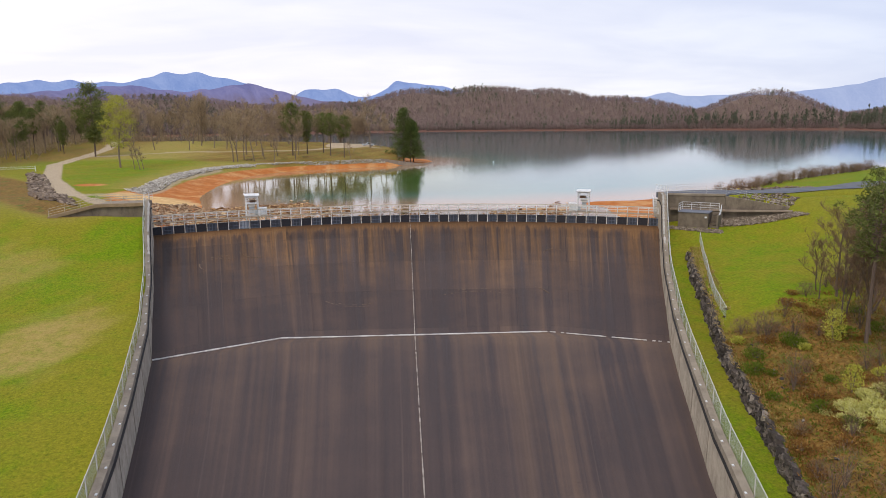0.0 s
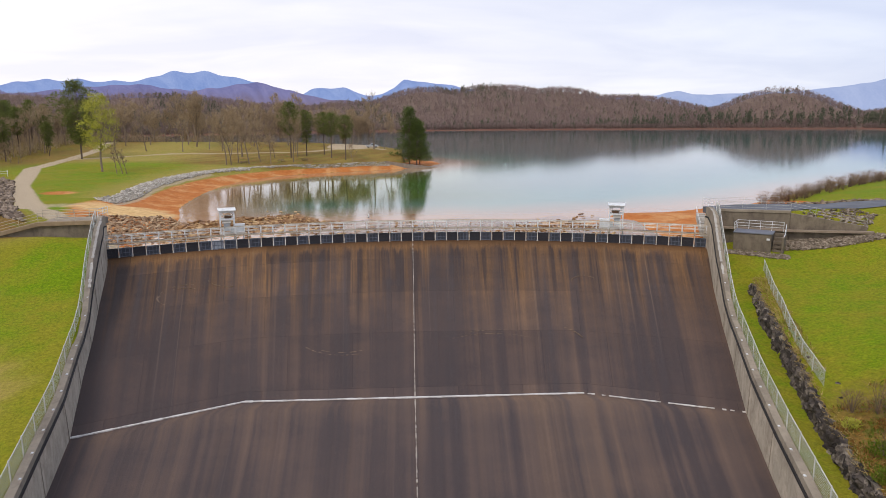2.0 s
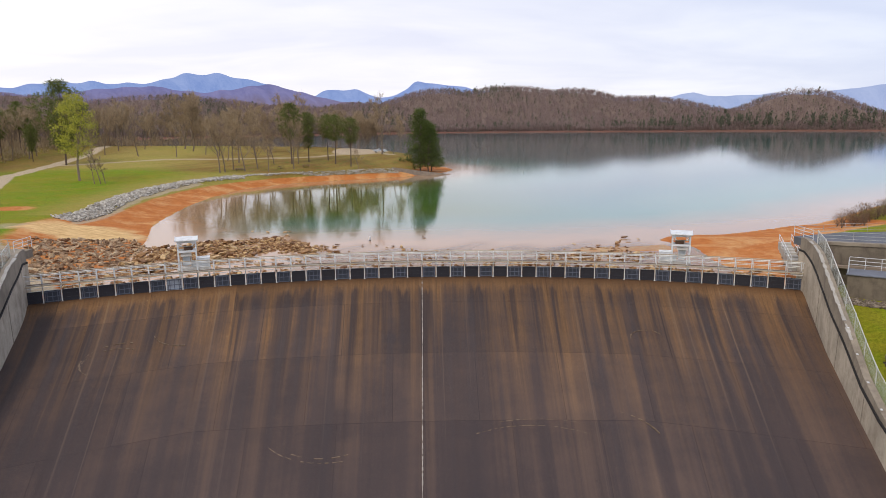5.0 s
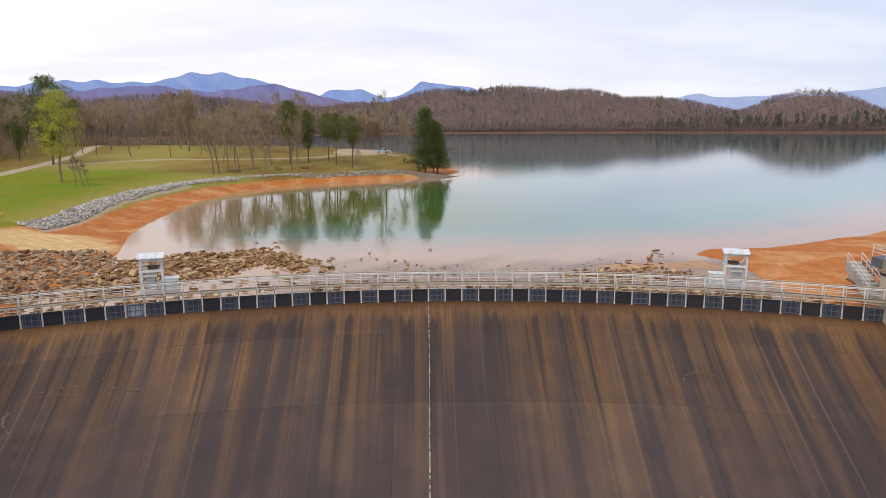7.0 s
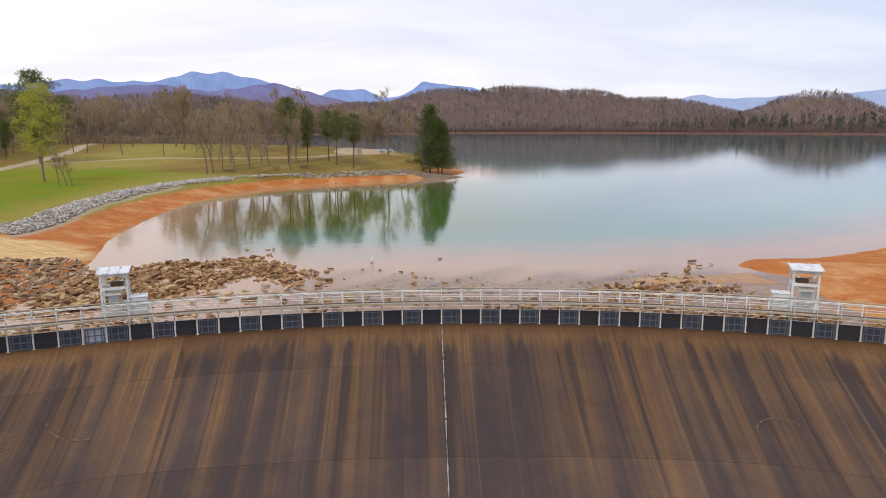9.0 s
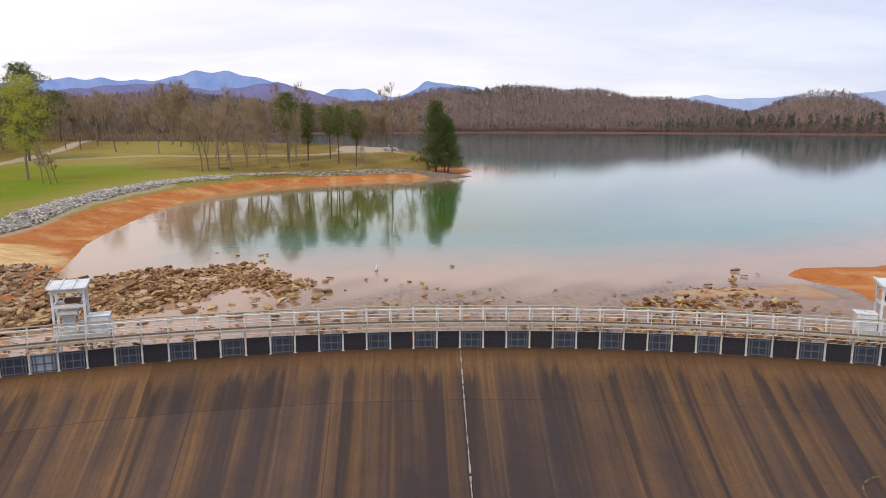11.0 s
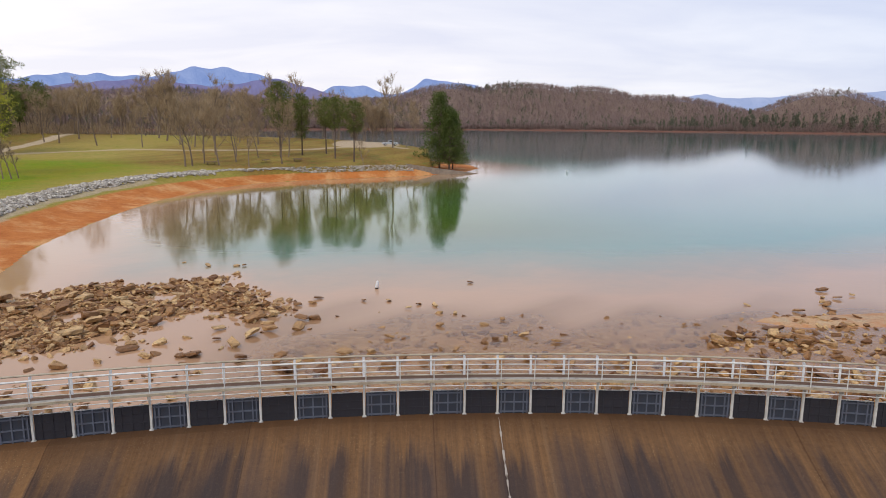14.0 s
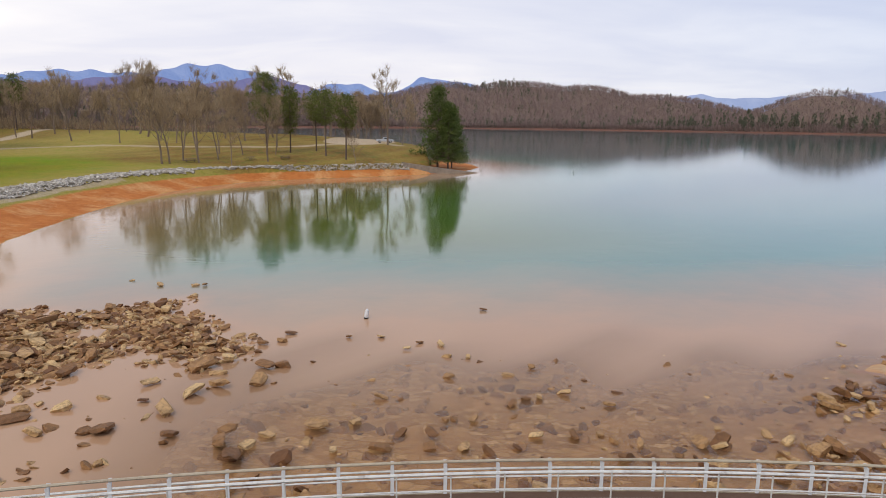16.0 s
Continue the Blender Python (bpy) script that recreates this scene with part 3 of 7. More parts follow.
ROCK_EDGE_X = [36.3, 34.0, 29.85, 25.5, 23.55, 21.2, 18.6, 8.6]


def rock_edge(y):
    return np.interp(-np.asarray(y, float), [-v for v in ROCK_EDGE_Y], ROCK_EDGE_X)


def ground_z(x, y):
    x, y = np.asarray(x, float), np.asarray(y, float)
    sd = signed(x, y, LAKE)
    d = np.maximum(-sd, 0)
    # lake bed
    shelf = np.interp(y, [-5, 0, 3, 12, 22, 32, 45, 70, 120], [0.22, 0.22, 0.22, 0.30, 0.42, 0.9, 1.9, 4.0, 7.0])
    deep = np.minimum(np.maximum(sd, 0) * 0.085, shelf)
    bed = -deep - 0.05 + waves(x, y, 3.0) * 0.05
    heaped = smooth(signed(x, y, DENSE), -1.5, 2.5)
    bed = bed * (1 - heaped) + heaped * (-0.03 + 0.13 * waves(x, y, 2.2, 1.0) + 0.10 * waves(x, y, 5.5, 2.0))
    bar = smooth(signed(x, y, SANDBAR), -1.2, 1.2)
    bed = bed * (1 - bar) + bar * 0.12
    clump = smooth(signed(x, y, CLUMP_R), -1.5, 1.5)
    bed = bed * (1 - clump) - 0.06 * clump
    # left bank
    wide = np.interp(y, [0, 20, 34, 60, 85, 125, 150], [9.0, 12.0, 11.5, 8.5, 8.3, 4.2, 2.8])
    lb = np.interp(d / wide, [0, 0.45, 0.95, 1.35, 3.0, 9.0], [0, 0.55, 1.5, 2.6, 3.3, 4.3])
    near = smooth(y, 26, 6)
    lb = lb * (1 - near) + np.interp(d, [0, 4, 9, 14, 20], [0, 0.5, 1.3, 3.2, 4.4]) * near
    lb = lb + (smooth(y, 140, 190) * 1.9 + smooth(y, 185, 222) * 1.5) * smooth(d, 4, 16)
    # right bank
    rb = np.interp(d, [0, 9, 18, 28, 60], [0, 0.7, 1.5, 3.5, 5.4])
    far_r = smooth(x, 60, 95)
    rb = rb * (1 - far_r) + np.interp(d, [0, 4, 12, 40], [0, 1.2, 2.4, 4.4]) * far_r
    up = np.where(x < 0, lb, rb)
    up = np.where(y > 260, np.minimum(np.maximum(d - 30, 0) * 0.12, 6.0) - 2.2, up)
    # below the dam, left
    dl = np.interp(y, [-200, -120, -70, -55, -40, -25, -14, -9], [-11.5, -8.2, -5.3, -4.1, -2.85, -0.1, 3.3, 4.2]) + np.maximum(-x - 40, 0) * 0.02
    # below the dam, right
    low = np.interp(y, [-200, -120, -67, -50, -36, -26, -20, -14, -9], [-12, -8.6, -5.6, -4.8, -3.1, -1.3, 0.2, 1.1, 1.4])
    high = np.interp(y, [-200, -120, -75, -66, -58, -50, -36, -26, -20, -14, -9], [-11.0, -7.7, -5.1, -4.6, -4.1, -3.5, -1.75, -0.6, 0.4, 1.3, 1.6])
    edge = rock_edge(y)
    over = np.maximum(x - edge, 0)
    dr = np.where(x < edge + 0.9, low, high + np.minimum(over, 60) * 0.085 + np.interp(y, [-120, -75, -58, -50, -36, -26], [1.1, 1.1, 1.5, 1.3, 0.45, 0.0]) * smooth(over, 1.6, 9.0))
    rise = smooth(x, 46, 60)
    bank = 0.15 * smooth(line_dist(x, y, [(48.2, -17.3), (53.9, -20.0)]), 3.4, 0.4) * smooth(y, -26, -23)
    dr = dr * (1 - rise) + np.interp(y, [-120, -70, -45, -26, -12], [-1.0, 1.2, 1.7, 3.4, 5.2]) * rise + bank
    down = np.where(x < 0, dl, dr)
    k = np.where(x < 0, smooth(y, -13, -6), smooth(y, -14 + 0 * x, -8))
    land = down * (1 - k) + np.maximum(up, np.where(y > 330, -1.6, 0.0)) * k
    land = np.where((x > 38) & (x < 54) & (y < -8) & (y > -16), np.minimum(land, 1.6 + np.maximum(x - 44, 0) * 0.2), land)
    road = line_dist(x, y, ROAD_R[:6])
    land = np.where((y > -12) & (x > 46), np.maximum(land, 5.05 - 0.5 * np.maximum(road - 3.4, 0)), land)
    z = np.where(sd > 0, bed, land + waves(x, y, 9.0) * 0.12 * smooth(d, 2, 8))
    # the chute is cut through it
    arc_y = np.sqrt(np.maximum(ARC ** 2 - np.minimum(np.abs(x), 60) ** 2, 1)) - ARC
    cut = (x > left_x(y) - 0.69) & (x < right_x(y) + 0.69) & (y < arc_y + 1.5)
    z = np.where(cut, np.minimum(z, chute_z(np.clip(x, -40, 40), np.minimum(y, arc_y)) - 0.8), z)
    return z


# ---- ground ----
def axis_steps(lo, hi, a, b, step, grow=1.09, most=90.0):
    """Grid lines: even between a and b, growing outwards to lo and hi."""
    mid = list(np.arange(a, b + 1e-6, step))
    out, s, v = [], step, b
    while v < hi:
        s = min(s * grow, most)
        v += s
        out.append(v)
    pre, s, v = [], step, a
    while v > lo:
        s = min(s * grow, most)
        v -= s
        pre.append(v)
    return np.array(pre[::-1] + mid + out)


ROAD_L = [(-190, 330), (-135, 240), (-118, 180), (-114, 145), (-104, 105), (-84, 59), (-72, 38), (-62, 21), (-53, 9), (-46, 4), (-41, -3)]
ROAD_PARK = [(-114, 150), (-85, 166), (-55, 166), (-34, 170), (-24, 180), (-16, 188), (-8, 178)]
ROAD_R = [(50, -6.4), (54, -6.4), (58, -7.0), (67, -3.4), (74, -1.5), (86, 6), (110, 22), (160, 50), (260, 90)]
SHORE_LINE = [(-57.5, 38), (-57, 46), (-58.2, 56), (-60, 72), (-60, 88), (-57, 104), (-52, 116), (-45, 126), (-37, 132.5), (-26, 138), (-13.5, 144.5), (-5, 149)]
DIRT_L = [(-110, 70), (-86, 45), (-68, 14), (-56, -2), (-49, -8)]


def build_ground():
    xs = axis_steps(-4500, 4500, -116, 62, 0.64)
    ys = axis_steps(-900, 4600, -118, 180, 0.95)
    gx, gy = np.meshgrid(xs, ys)
    # grid lines follow the backs of the chute walls
    for j, y in enumerate(ys):
        if -112 < y < -9:
            if y < -27:
                edge = float(rock_edge(y)) + 0.95
                gx[j, np.argmin(np.abs(xs - edge))] = edge
            for back, side in ((float(left_x(y)) - 0.7, 1), (float(right_x(y)) + 0.7, -1)):
                i = np.argmin(np.abs(xs - back))
                gx[j, i], gx[j, i + side] = back, back + side * 0.55
    gz = ground_z(gx, gy)
    nx, ny = len(xs), len(ys)
    verts = np.stack([gx, gy, gz], -1).reshape(-1, 3)
    idx = np.arange(nx * ny).reshape(ny, nx)
    quads = np.stack([idx[:-1, :-1], idx[:-1, 1:], idx[1:, 1:], idx[1:, :-1]], -1).reshape(-1, 4)
    me = bpy.data.meshes.new("ground")
    me.vertices.add(len(verts))
    me.vertices.foreach_set("co", verts.ravel())
    me.loops.add(quads.size)
    me.loops.foreach_set("vertex_index", quads.ravel().astype(np.int32))
    me.polygons.add(len(quads))
    me.polygons.foreach_set("loop_start", np.arange(0, quads.size, 4, dtype=np.int32))
    me.polygons.foreach_set("use_smooth", np.ones(len(quads), bool))
    me.update(calc_edges=True)
    me.materials.append(M_GROUND)
    sd = signed(gx, gy, LAKE)
    d = np.maximum(-sd, 0)
    wide = np.where(gx < 0, np.interp(gy, [0, 20, 34, 60, 85, 125, 150], [9.0, 12.0, 11.5, 8.5, 8.3, 4.2, 2.8]), np.where(gx < 75, 12.0, 1.4))
    clay = smooth(d, wide * 1.05, wide * 0.8) * (sd <= 0)
    near_left = (gx < -38) * smooth(signed(gx, gy, [(-38, -1), (-38, 24), (-45, 38), (-58, 44), (-60, 30), (-54, 14), (-46, 2)]), -3, 3)
    clay = np.maximum(clay, near_left) * (gy > -7) * (gy < 240)
    clay = np.maximum(clay, 1.0 * (gx > 38) * smooth(gx, 64, 57) * smooth(gy, -4.5, -3) * smooth(gy, 26, 20))
    clay = np.maximum(clay, 0.75 * smooth(np.hypot(gx + 70, gy - 47), 5, 2))
    bed = smooth(sd, -0.3, 0.6)
    bar = smooth(signed(gx, gy, SANDBAR), -0.8, 0.8)
    clay, bed = np.maximum(clay, bar), bed * (1 - bar)
    gravel = np.maximum.reduce([smooth(line_dist(gx, gy, ROAD_L), 2.7, 1.6), 0.60 * smooth(line_dist(gx, gy, ROAD_PARK), 3.0, 1.4),
                                0.55 * smooth(line_dist(gx, gy, [(-66, 26), (-56, 30), (-49, 33), (-45, 31)]), 5.5, 1.5),
                                smooth(np.hypot((gx + 20) / 1.1, (gy - 195) / 1.9), 11, 8.5)])
    dry = np.maximum.reduce([0.95 * smooth(np.hypot((gx + 36) / 0.8, (gy + 48) / 1.5) + 1.5 * waves(gx, gy, 4.0), 7.5, 3.5), 0.8 * smooth(np.hypot((gx + 33) / 0.8, (gy + 78) / 1.3) + 1.5 * waves(gx, gy, 4.0), 8, 4), 0.6 * smooth(np.hypot((gx + 52) / 1.2, (gy + 30) / 1.2) + 1.5 * waves(gx, gy, 5.0), 9, 4), 0.5 * smooth(gx, -50, -75) * (gy < -5), 0.6 * smooth(line_dist(gx, gy, DIRT_L), 9, 3) + 0 * gx,
                             0.55 * smooth(gy, 60, 110) * smooth(gx, -72, -58) * (gx < 0), 0.8 * smooth(signed(gx, gy, LAKE), -24, -12) * (gx < -40) * (gy > 40), 0.9 * smooth(gy, 118, 150) * (gx < 0) * (gx > -130)])
    over = gx - rock_edge(gy)
    litter = smooth(over, 0.5, 1.2) * smooth(gy, -45, -57 + 0 * gx) * (gy < -6) * (gx < 90)
    litter = np.maximum(litter, smooth(over, 2, 6) * smooth(gy, -30, -50) * smooth(gx, 40, 54) * (gy < -8))
    litter = np.maximum(litter, 1.0 * smooth(line_dist(gx, gy, DIRT_L), 7, 3))
    litter = np.maximum(litter, 0.22 * (gx > right_x(gy)) * (over < 0.6) * smooth(gy, -26, -34))
    litter = np.maximum(litter, (gy > 240) * 1.0)
    litter = np.maximum(litter, (0.66 + 0.25 * waves(gx, gy, 7.0)) * smooth(gy, 118, 132) * smooth(gx, -95, -60) * (gx < 20))
    litter = np.maximum(litter, 0.7 * smooth(gx, -95, -125) * (gy > 0) * (gy < 330))
    sand = 0.95 * smooth(np.hypot((gx + 51.5) / 8.5, (gy - 30.5) / 7.0) + 0.2 * waves(gx, gy, 4.0), 1.35, 0.6) * (sd <= 0)
    # gravel between the riprap and the clay
    strand = [(x + 2.3, y - 0.7) for x, y in SHORE_LINE if y < 112]
    gravel = np.maximum(gravel, 0.56 * bar)
    gravel = np.maximum(gravel, 0.62 * smooth(line_dist(gx, gy, strand), 1.3, 0.5))
    for name, value in (("sand", sand), ("clay", clay), ("gravel", gravel), ("dry", np.clip(dry, 0, 1)), ("litter", litter), ("bed", bed)):
        a = me.attributes.new(name, "FLOAT", "POINT")
        a.data.foreach_set("value", value.reshape(-1).astype(np.float32))
    return tagged(new("ground", me), "mown grass, red clay banks and gravel tracks round the lake", "ground", kind="structure")


build_ground()


def build_water():
    xs = axis_steps(-900, 1100, -52, 60, 1.6, 1.12)
    ys = axis_steps(-2, 1150, -1, 70, 1.6, 1.08)
    gx, gy = np.meshgrid(xs, ys)
    gz = ground_z(gx, gy)
    nx, ny = len(xs), len(ys)
    arc_y = np.sqrt(ARC ** 2 - np.minimum(np.abs(gx), 50) ** 2) - ARC
    keep = ((gz[:-1, :-1] < 0.4) | (gz[1:, 1:] < 0.4) | (gz[:-1, 1:] < 0.4) | (gz[1:, :-1] < 0.4)) & (gy[:-1, :-1] > arc_y[:-1, :-1] - 0.6)
    idx = np.arange(nx * ny).reshape(ny, nx)
    quads = np.stack([idx[:-1, :-1], idx[:-1, 1:], idx[1:, 1:], idx[1:, :-1]], -1)[keep]
    verts = np.stack([gx, np.maximum(gy, arc_y + 0.2), 0 * gx], -1).reshape(-1, 3)
    me = as_mesh("lake", verts.tolist(), quads.tolist(), M_WATER)
    a = me.attributes.new("depth", "FLOAT", "POINT")
    a.data.foreach_set("value", np.maximum(-gz, 0).reshape(-1).astype(np.float32))
    # on the left the bed is hidden: opaque body colour replaces mirrored sky
    a = me.attributes.new("clarity", "FLOAT", "POINT")
    a.data.foreach_set("value", (smooth(gy + 4 * waves(gx, gy, 6.0), 24, 10) * smooth(gx, -19, -9)).reshape(-1).astype(np.float32))
    # covers the cove's silty water and the tree reflections painted there
    a = me.attributes.new("silt", "FLOAT", "POINT")
    a.data.foreach_set("value", (smooth(gx, 42, -6) * smooth(gy, 34, 62) * smooth(gy, 170, 130)).reshape(-1).astype(np.float32))
    return tagged(new("water", me), "calm lake, silty pink in the shallows and green beyond", "lake", kind="structure")


build_water()

# ---- the spillway ----
def build_chute():
    nu = 96
    fr = np.linspace(0, 1, nu)
    v1 = np.concatenate([np.linspace(0, 0.06, 8), np.linspace(0.08, 1, 40)])
    verts, uvs = [], []
    rows = []
    for v in v1:
        row = []
        for u in fr:
            s = (u * 2 - 1) * HALF * BAY
            cx, cy = crest(s)
            kx = CREASE_X[0] + u * (CREASE_X[-1] - CREASE_X[0])
            ky = np.interp(kx, CREASE_X, CREASE_Y)
            x, y = cx + v * (kx - cx), cy + v * (ky - cy)
            row.append(len(verts))
            verts.append((x, y, float(fall(40.0 * v))))
            uvs.append((s, 40.0 * v))
        rows.append(row)
    for dist in list(np.linspace(1.5, 30, 16)) + [40, 55, 75, 100]:
        row = []
        for u in fr:
            kx = CREASE_X[0] + u * (CREASE_X[-1] - CREASE_X[0])
            y = float(np.interp(kx, CREASE_X, CREASE_Y)) - dist
            x = float(left_x(y) + u * (right_x(y) - left_x(y)))
            row.append(len(verts))
            verts.append((x, y, float(fall(40 + dist))))
            uvs.append(((u * 2 - 1) * HALF * BAY, 40.0 + dist))
        rows.append(row)
    faces = [(a[i], b[i], b[i + 1], a[i + 1]) for a, b in zip(rows, rows[1:]) for i in range(nu - 1)]
    me = as_mesh("chute", verts, faces, M_CHUTE)
    layer = me.uv_layers.new(name="UVMap")
    for lp, uv in zip(me.loops, layer.data):
        uv.uv = uvs[lp.vertex_index]
    root = thing("spillway_chute", "wide dark paved spillway chute streaked with brown silt", "spillway", kind="structure")
    part("paving", me, None, root)
    return root


CHUTE = build_chute()


def strip(pts, width, lift, name, mat, parent, wobble=0.0, seed=1, gaps=0.0, step=0.7):
    """A thin raised line laid on the chute along plan points."""
    r = random.Random(seed)
    g = Geo()
    dense = []
    for (x0, y0), (x1, y1) in zip(pts, pts[1:]):
        n = max(2, int(math.hypot(x1 - x0, y1 - y0) / step))
        dense += [(x0 + (x1 - x0) * i / n, y0 + (y1 - y0) * i / n) for i in range(n)]
    dense.append(pts[-1])
    for (x0, y0), (x1, y1) in zip(dense, dense[1:]):
        if r.random() < gaps:
            continue
        d = Vector((x1 - x0, y1 - y0, 0)).normalized()
        nrm = Vector((-d.y, d.x, 0))
        wdt = width * (1 + wobble * r.uniform(-1, 1)) / 2
        a = [Vector((px, py, float(chute_z(px, py)) + lift)) for px, py in ((x0, y0), (x1, y1))]
        top = [a[0] - nrm * wdt, a[1] - nrm * wdt, a[1] + nrm * wdt, a[0] + nrm * wdt]
        low = [p - Vector((0, 0, 0.12)) for p in top]
        g.add(top + low, [(0, 1, 2, 3), (0, 4, 5, 1), (1, 5, 6, 2), (2, 6, 7, 3), (3, 7, 4, 0)])
    return part(name, g.pair(), mat, parent)


strip([(-27.0, -45.8), (-15.3, -39.9)], 0.22, 0.07, "crease_joint", M_JOINT, CHUTE, 0.4, 1, 0.0)
strip([(-15.3, -39.9), (13.9, -40.4)], 0.20, 0.07, "crease_joint", M_JOINT, CHUTE, 0.4, 2, 0.0)
strip([(13.9, -40.4), (25.9, -45.4)], 0.09, 0.07, "crease_joint", M_JOINT, CHUTE, 0.9, 3, 0.30, 0.3)
strip([(0.0, -0.6), (-0.2, -12), (-0.4, -21), (-0.8, -40.2)], 0.06, 0.06, "centre_joint", M_TANJOINT, CHUTE, 0.9, 4, 0.03, 0.3)
strip([(-0.8, -40.6), (-1.2, -64), (-1.6, -90), (-1.8, -120)], 0.07, 0.06, "centre_joint", M_TANJOINT, CHUTE, 0.9, 5, 0.02, 0.3)

M_SCUFF = material("pale_tyre_marks", painted((0.19, 0.128, 0.078), 0.9, 0, 0.8, (0.10, 0.068, 0.045)))
for cx, cy, rr, a0, a1, sd0 in [(-26.5, -18.6, 2.6, 70, 250, 1), (-26.0, -18.2, 3.3, 95, 215, 2), (-22.5, -12.5, 2.6, 200, 300, 3), (-7.5, -27.5, 4.2, 215, 300, 4), (-7.3, -27.0, 5.2, 220, 290, 5),
                                (7.0, -37.0, 8.5, 50, 125, 6), (7.4, -38.5, 10.8, 55, 110, 7), (20.5, -15.5, 1.5, 20, 190, 8), (29.5, -31.0, 3.2, 250, 350, 9), (12.0, -31.0, 4.5, 10, 80, 10)]:
    strip([(cx + rr * math.cos(radians(a)), cy + rr * math.sin(radians(a))) for a in range(a0, a1 + 1, 8)], 0.075, 0.022, "tyre_mark", M_SCUFF, CHUTE, 0.9, sd0, 0.45, 0.22)
TOP_Y = [8.0, -9.0, -10.2, -14, -20, -25, -30, -34, -40, -48, -56, -62, -70, -100, -170]
TOP_Z = [4.2, 4.15, 3.9, 3.0, 1.15, -0.1, -1.7, -2.5, -3.0, -3.7, -4.3, -4.7, -5.1, -7.0, -11]
CAP_Z = [5.5, 5.5, 5.4, 4.9, 2.9, 1.1, -0.9, -1.95, -2.45, -3.15, -3.75, -4.15, -4.55, -6.45, -10.4]


def wall_top(y, z=TOP_Z):
    return float(np.interp(-y, [-v for v in TOP_Y], z))


def build_side_wall(side):
    """A training wall of the chute: a battered lower wall, a black strip along its head for the coping's shade, a
    coping set back behind it.
    """
    edge = left_x if side < 0 else right_x
    ys = list(np.arange(-8.0, -90, -1.0)) + [-95, -105, -120, -140, -165]
    root = thing("training_wall", "tall weathered concrete wall along the chute, streaked and stained", "wall", kind="structure")
    lower, shade, cope = Geo(), Geo(), Geo()
    lo, so, co = [], [], []
    for y in ys:
        x = float(edge(y))
        arc_y = math.sqrt(max(ARC ** 2 - min(abs(x), 60) ** 2, 1)) - ARC
        zb = min(float(chute_z(np.clip(x, -40, 40), min(y, arc_y))) - 0.6, float(wall_top(y)) - 1.0)
        zt, zc = wall_top(y), wall_top(y, CAP_Z)
        s = side
        lo.append([(x, y, zb), (x + s * 0.10, y, zt), (x + s * 0.75, y, zt), (x + s * 0.75, y, zb)])
        so.append([(x + s * 0.06, y, zt - 0.05), (x + s * 0.06, y, zt + 0.13), (x + s * 0.19, y, zt + 0.13), (x + s * 0.19, y, zt - 0.05)])
        co.append([(x + s * 0.16, y, zt - 0.1), (x + s * 0.22, y, zc), (x + s * 0.78, y, zc), (x + s * 0.80, y, zt - 2.6)])
    for geo, rings in ((lower, lo), (shade, so), (cope, co)):
        n = len(rings)
        geo.v = [p for r in rings for p in r]
        for i in range(n - 1):
            for k in range(4):
                k2 = (k + 1) % 4
                q = (i * 4 + k, i * 4 + k2, (i + 1) * 4 + k2, (i + 1) * 4 + k)
                geo.f.append(q if side > 0 else q[::-1])
        geo.f += [(0, 1, 2, 3), (4 * n - 1, 4 * n - 2, 4 * n - 3, 4 * n - 4)]
    part("wall_face", lower.pair(), M_WALL, root)
    # black strip put in for the shade where the coping steps back
    part("head_seal", shade.pair(), M_BLACK, root, "black strip drawn as the shade at the coping's foot")
    part("coping", cope.pair(), M_CAP, root)
    # bright bolt plates on the coping
    plate = as_mesh("bolt_plate", *(lambda g: (g.box(Matrix(), 0.12, 0.17, 0.07), g.pair())[1])(Geo()), M_WHITE)
    y = -22.0
    while y > -84:
        x = float(edge(y))
        ob = part("bolt_plate", plate, None, root)
        ob.location = (x + side * 0.36, y, wall_top(y, CAP_Z) + 0.03)
        y -= 2.9
    # pale spalled edge where the coping climbs to the abutment
    sp = Geo()
    r = random.Random(5 + side)
    for y in np.arange(-10, -26, -0.45):
        if r.random() < 0.08:
            continue
        x = float(edge(y))
        a, b = (x + side * 0.30, y, wall_top(y, CAP_Z) + 0.01), (float(edge(y - 0.5)) + side * 0.30, y - 0.5, wall_top(y - 0.5, CAP_Z) + 0.01)
        m, ln = along(a, b)
        sp.box(m, ln, r.uniform(0.14, 0.34), 0.08)
    part("spalled_edge", sp.pair(), M_PALE, root, "pale broken concrete edge")
    # expansion joints as thin dark fillets on the face
    jt = Geo()
    for y in np.arange(-16, -84, -7.5):
        x = float(edge(y))
        zb = float(chute_z(x - side * 0.3, y))
        m, ln = along((x - side * 0.002, y, zb), (x + side * 0.098, y + 0.01, wall_top(y) - 0.05))
        jt.box(m, ln, 0.05, 0.05)
    part("wall_joint", jt.pair(), M_CAP, root)
    return root


build_side_wall(-1)
build_side_wall(1)


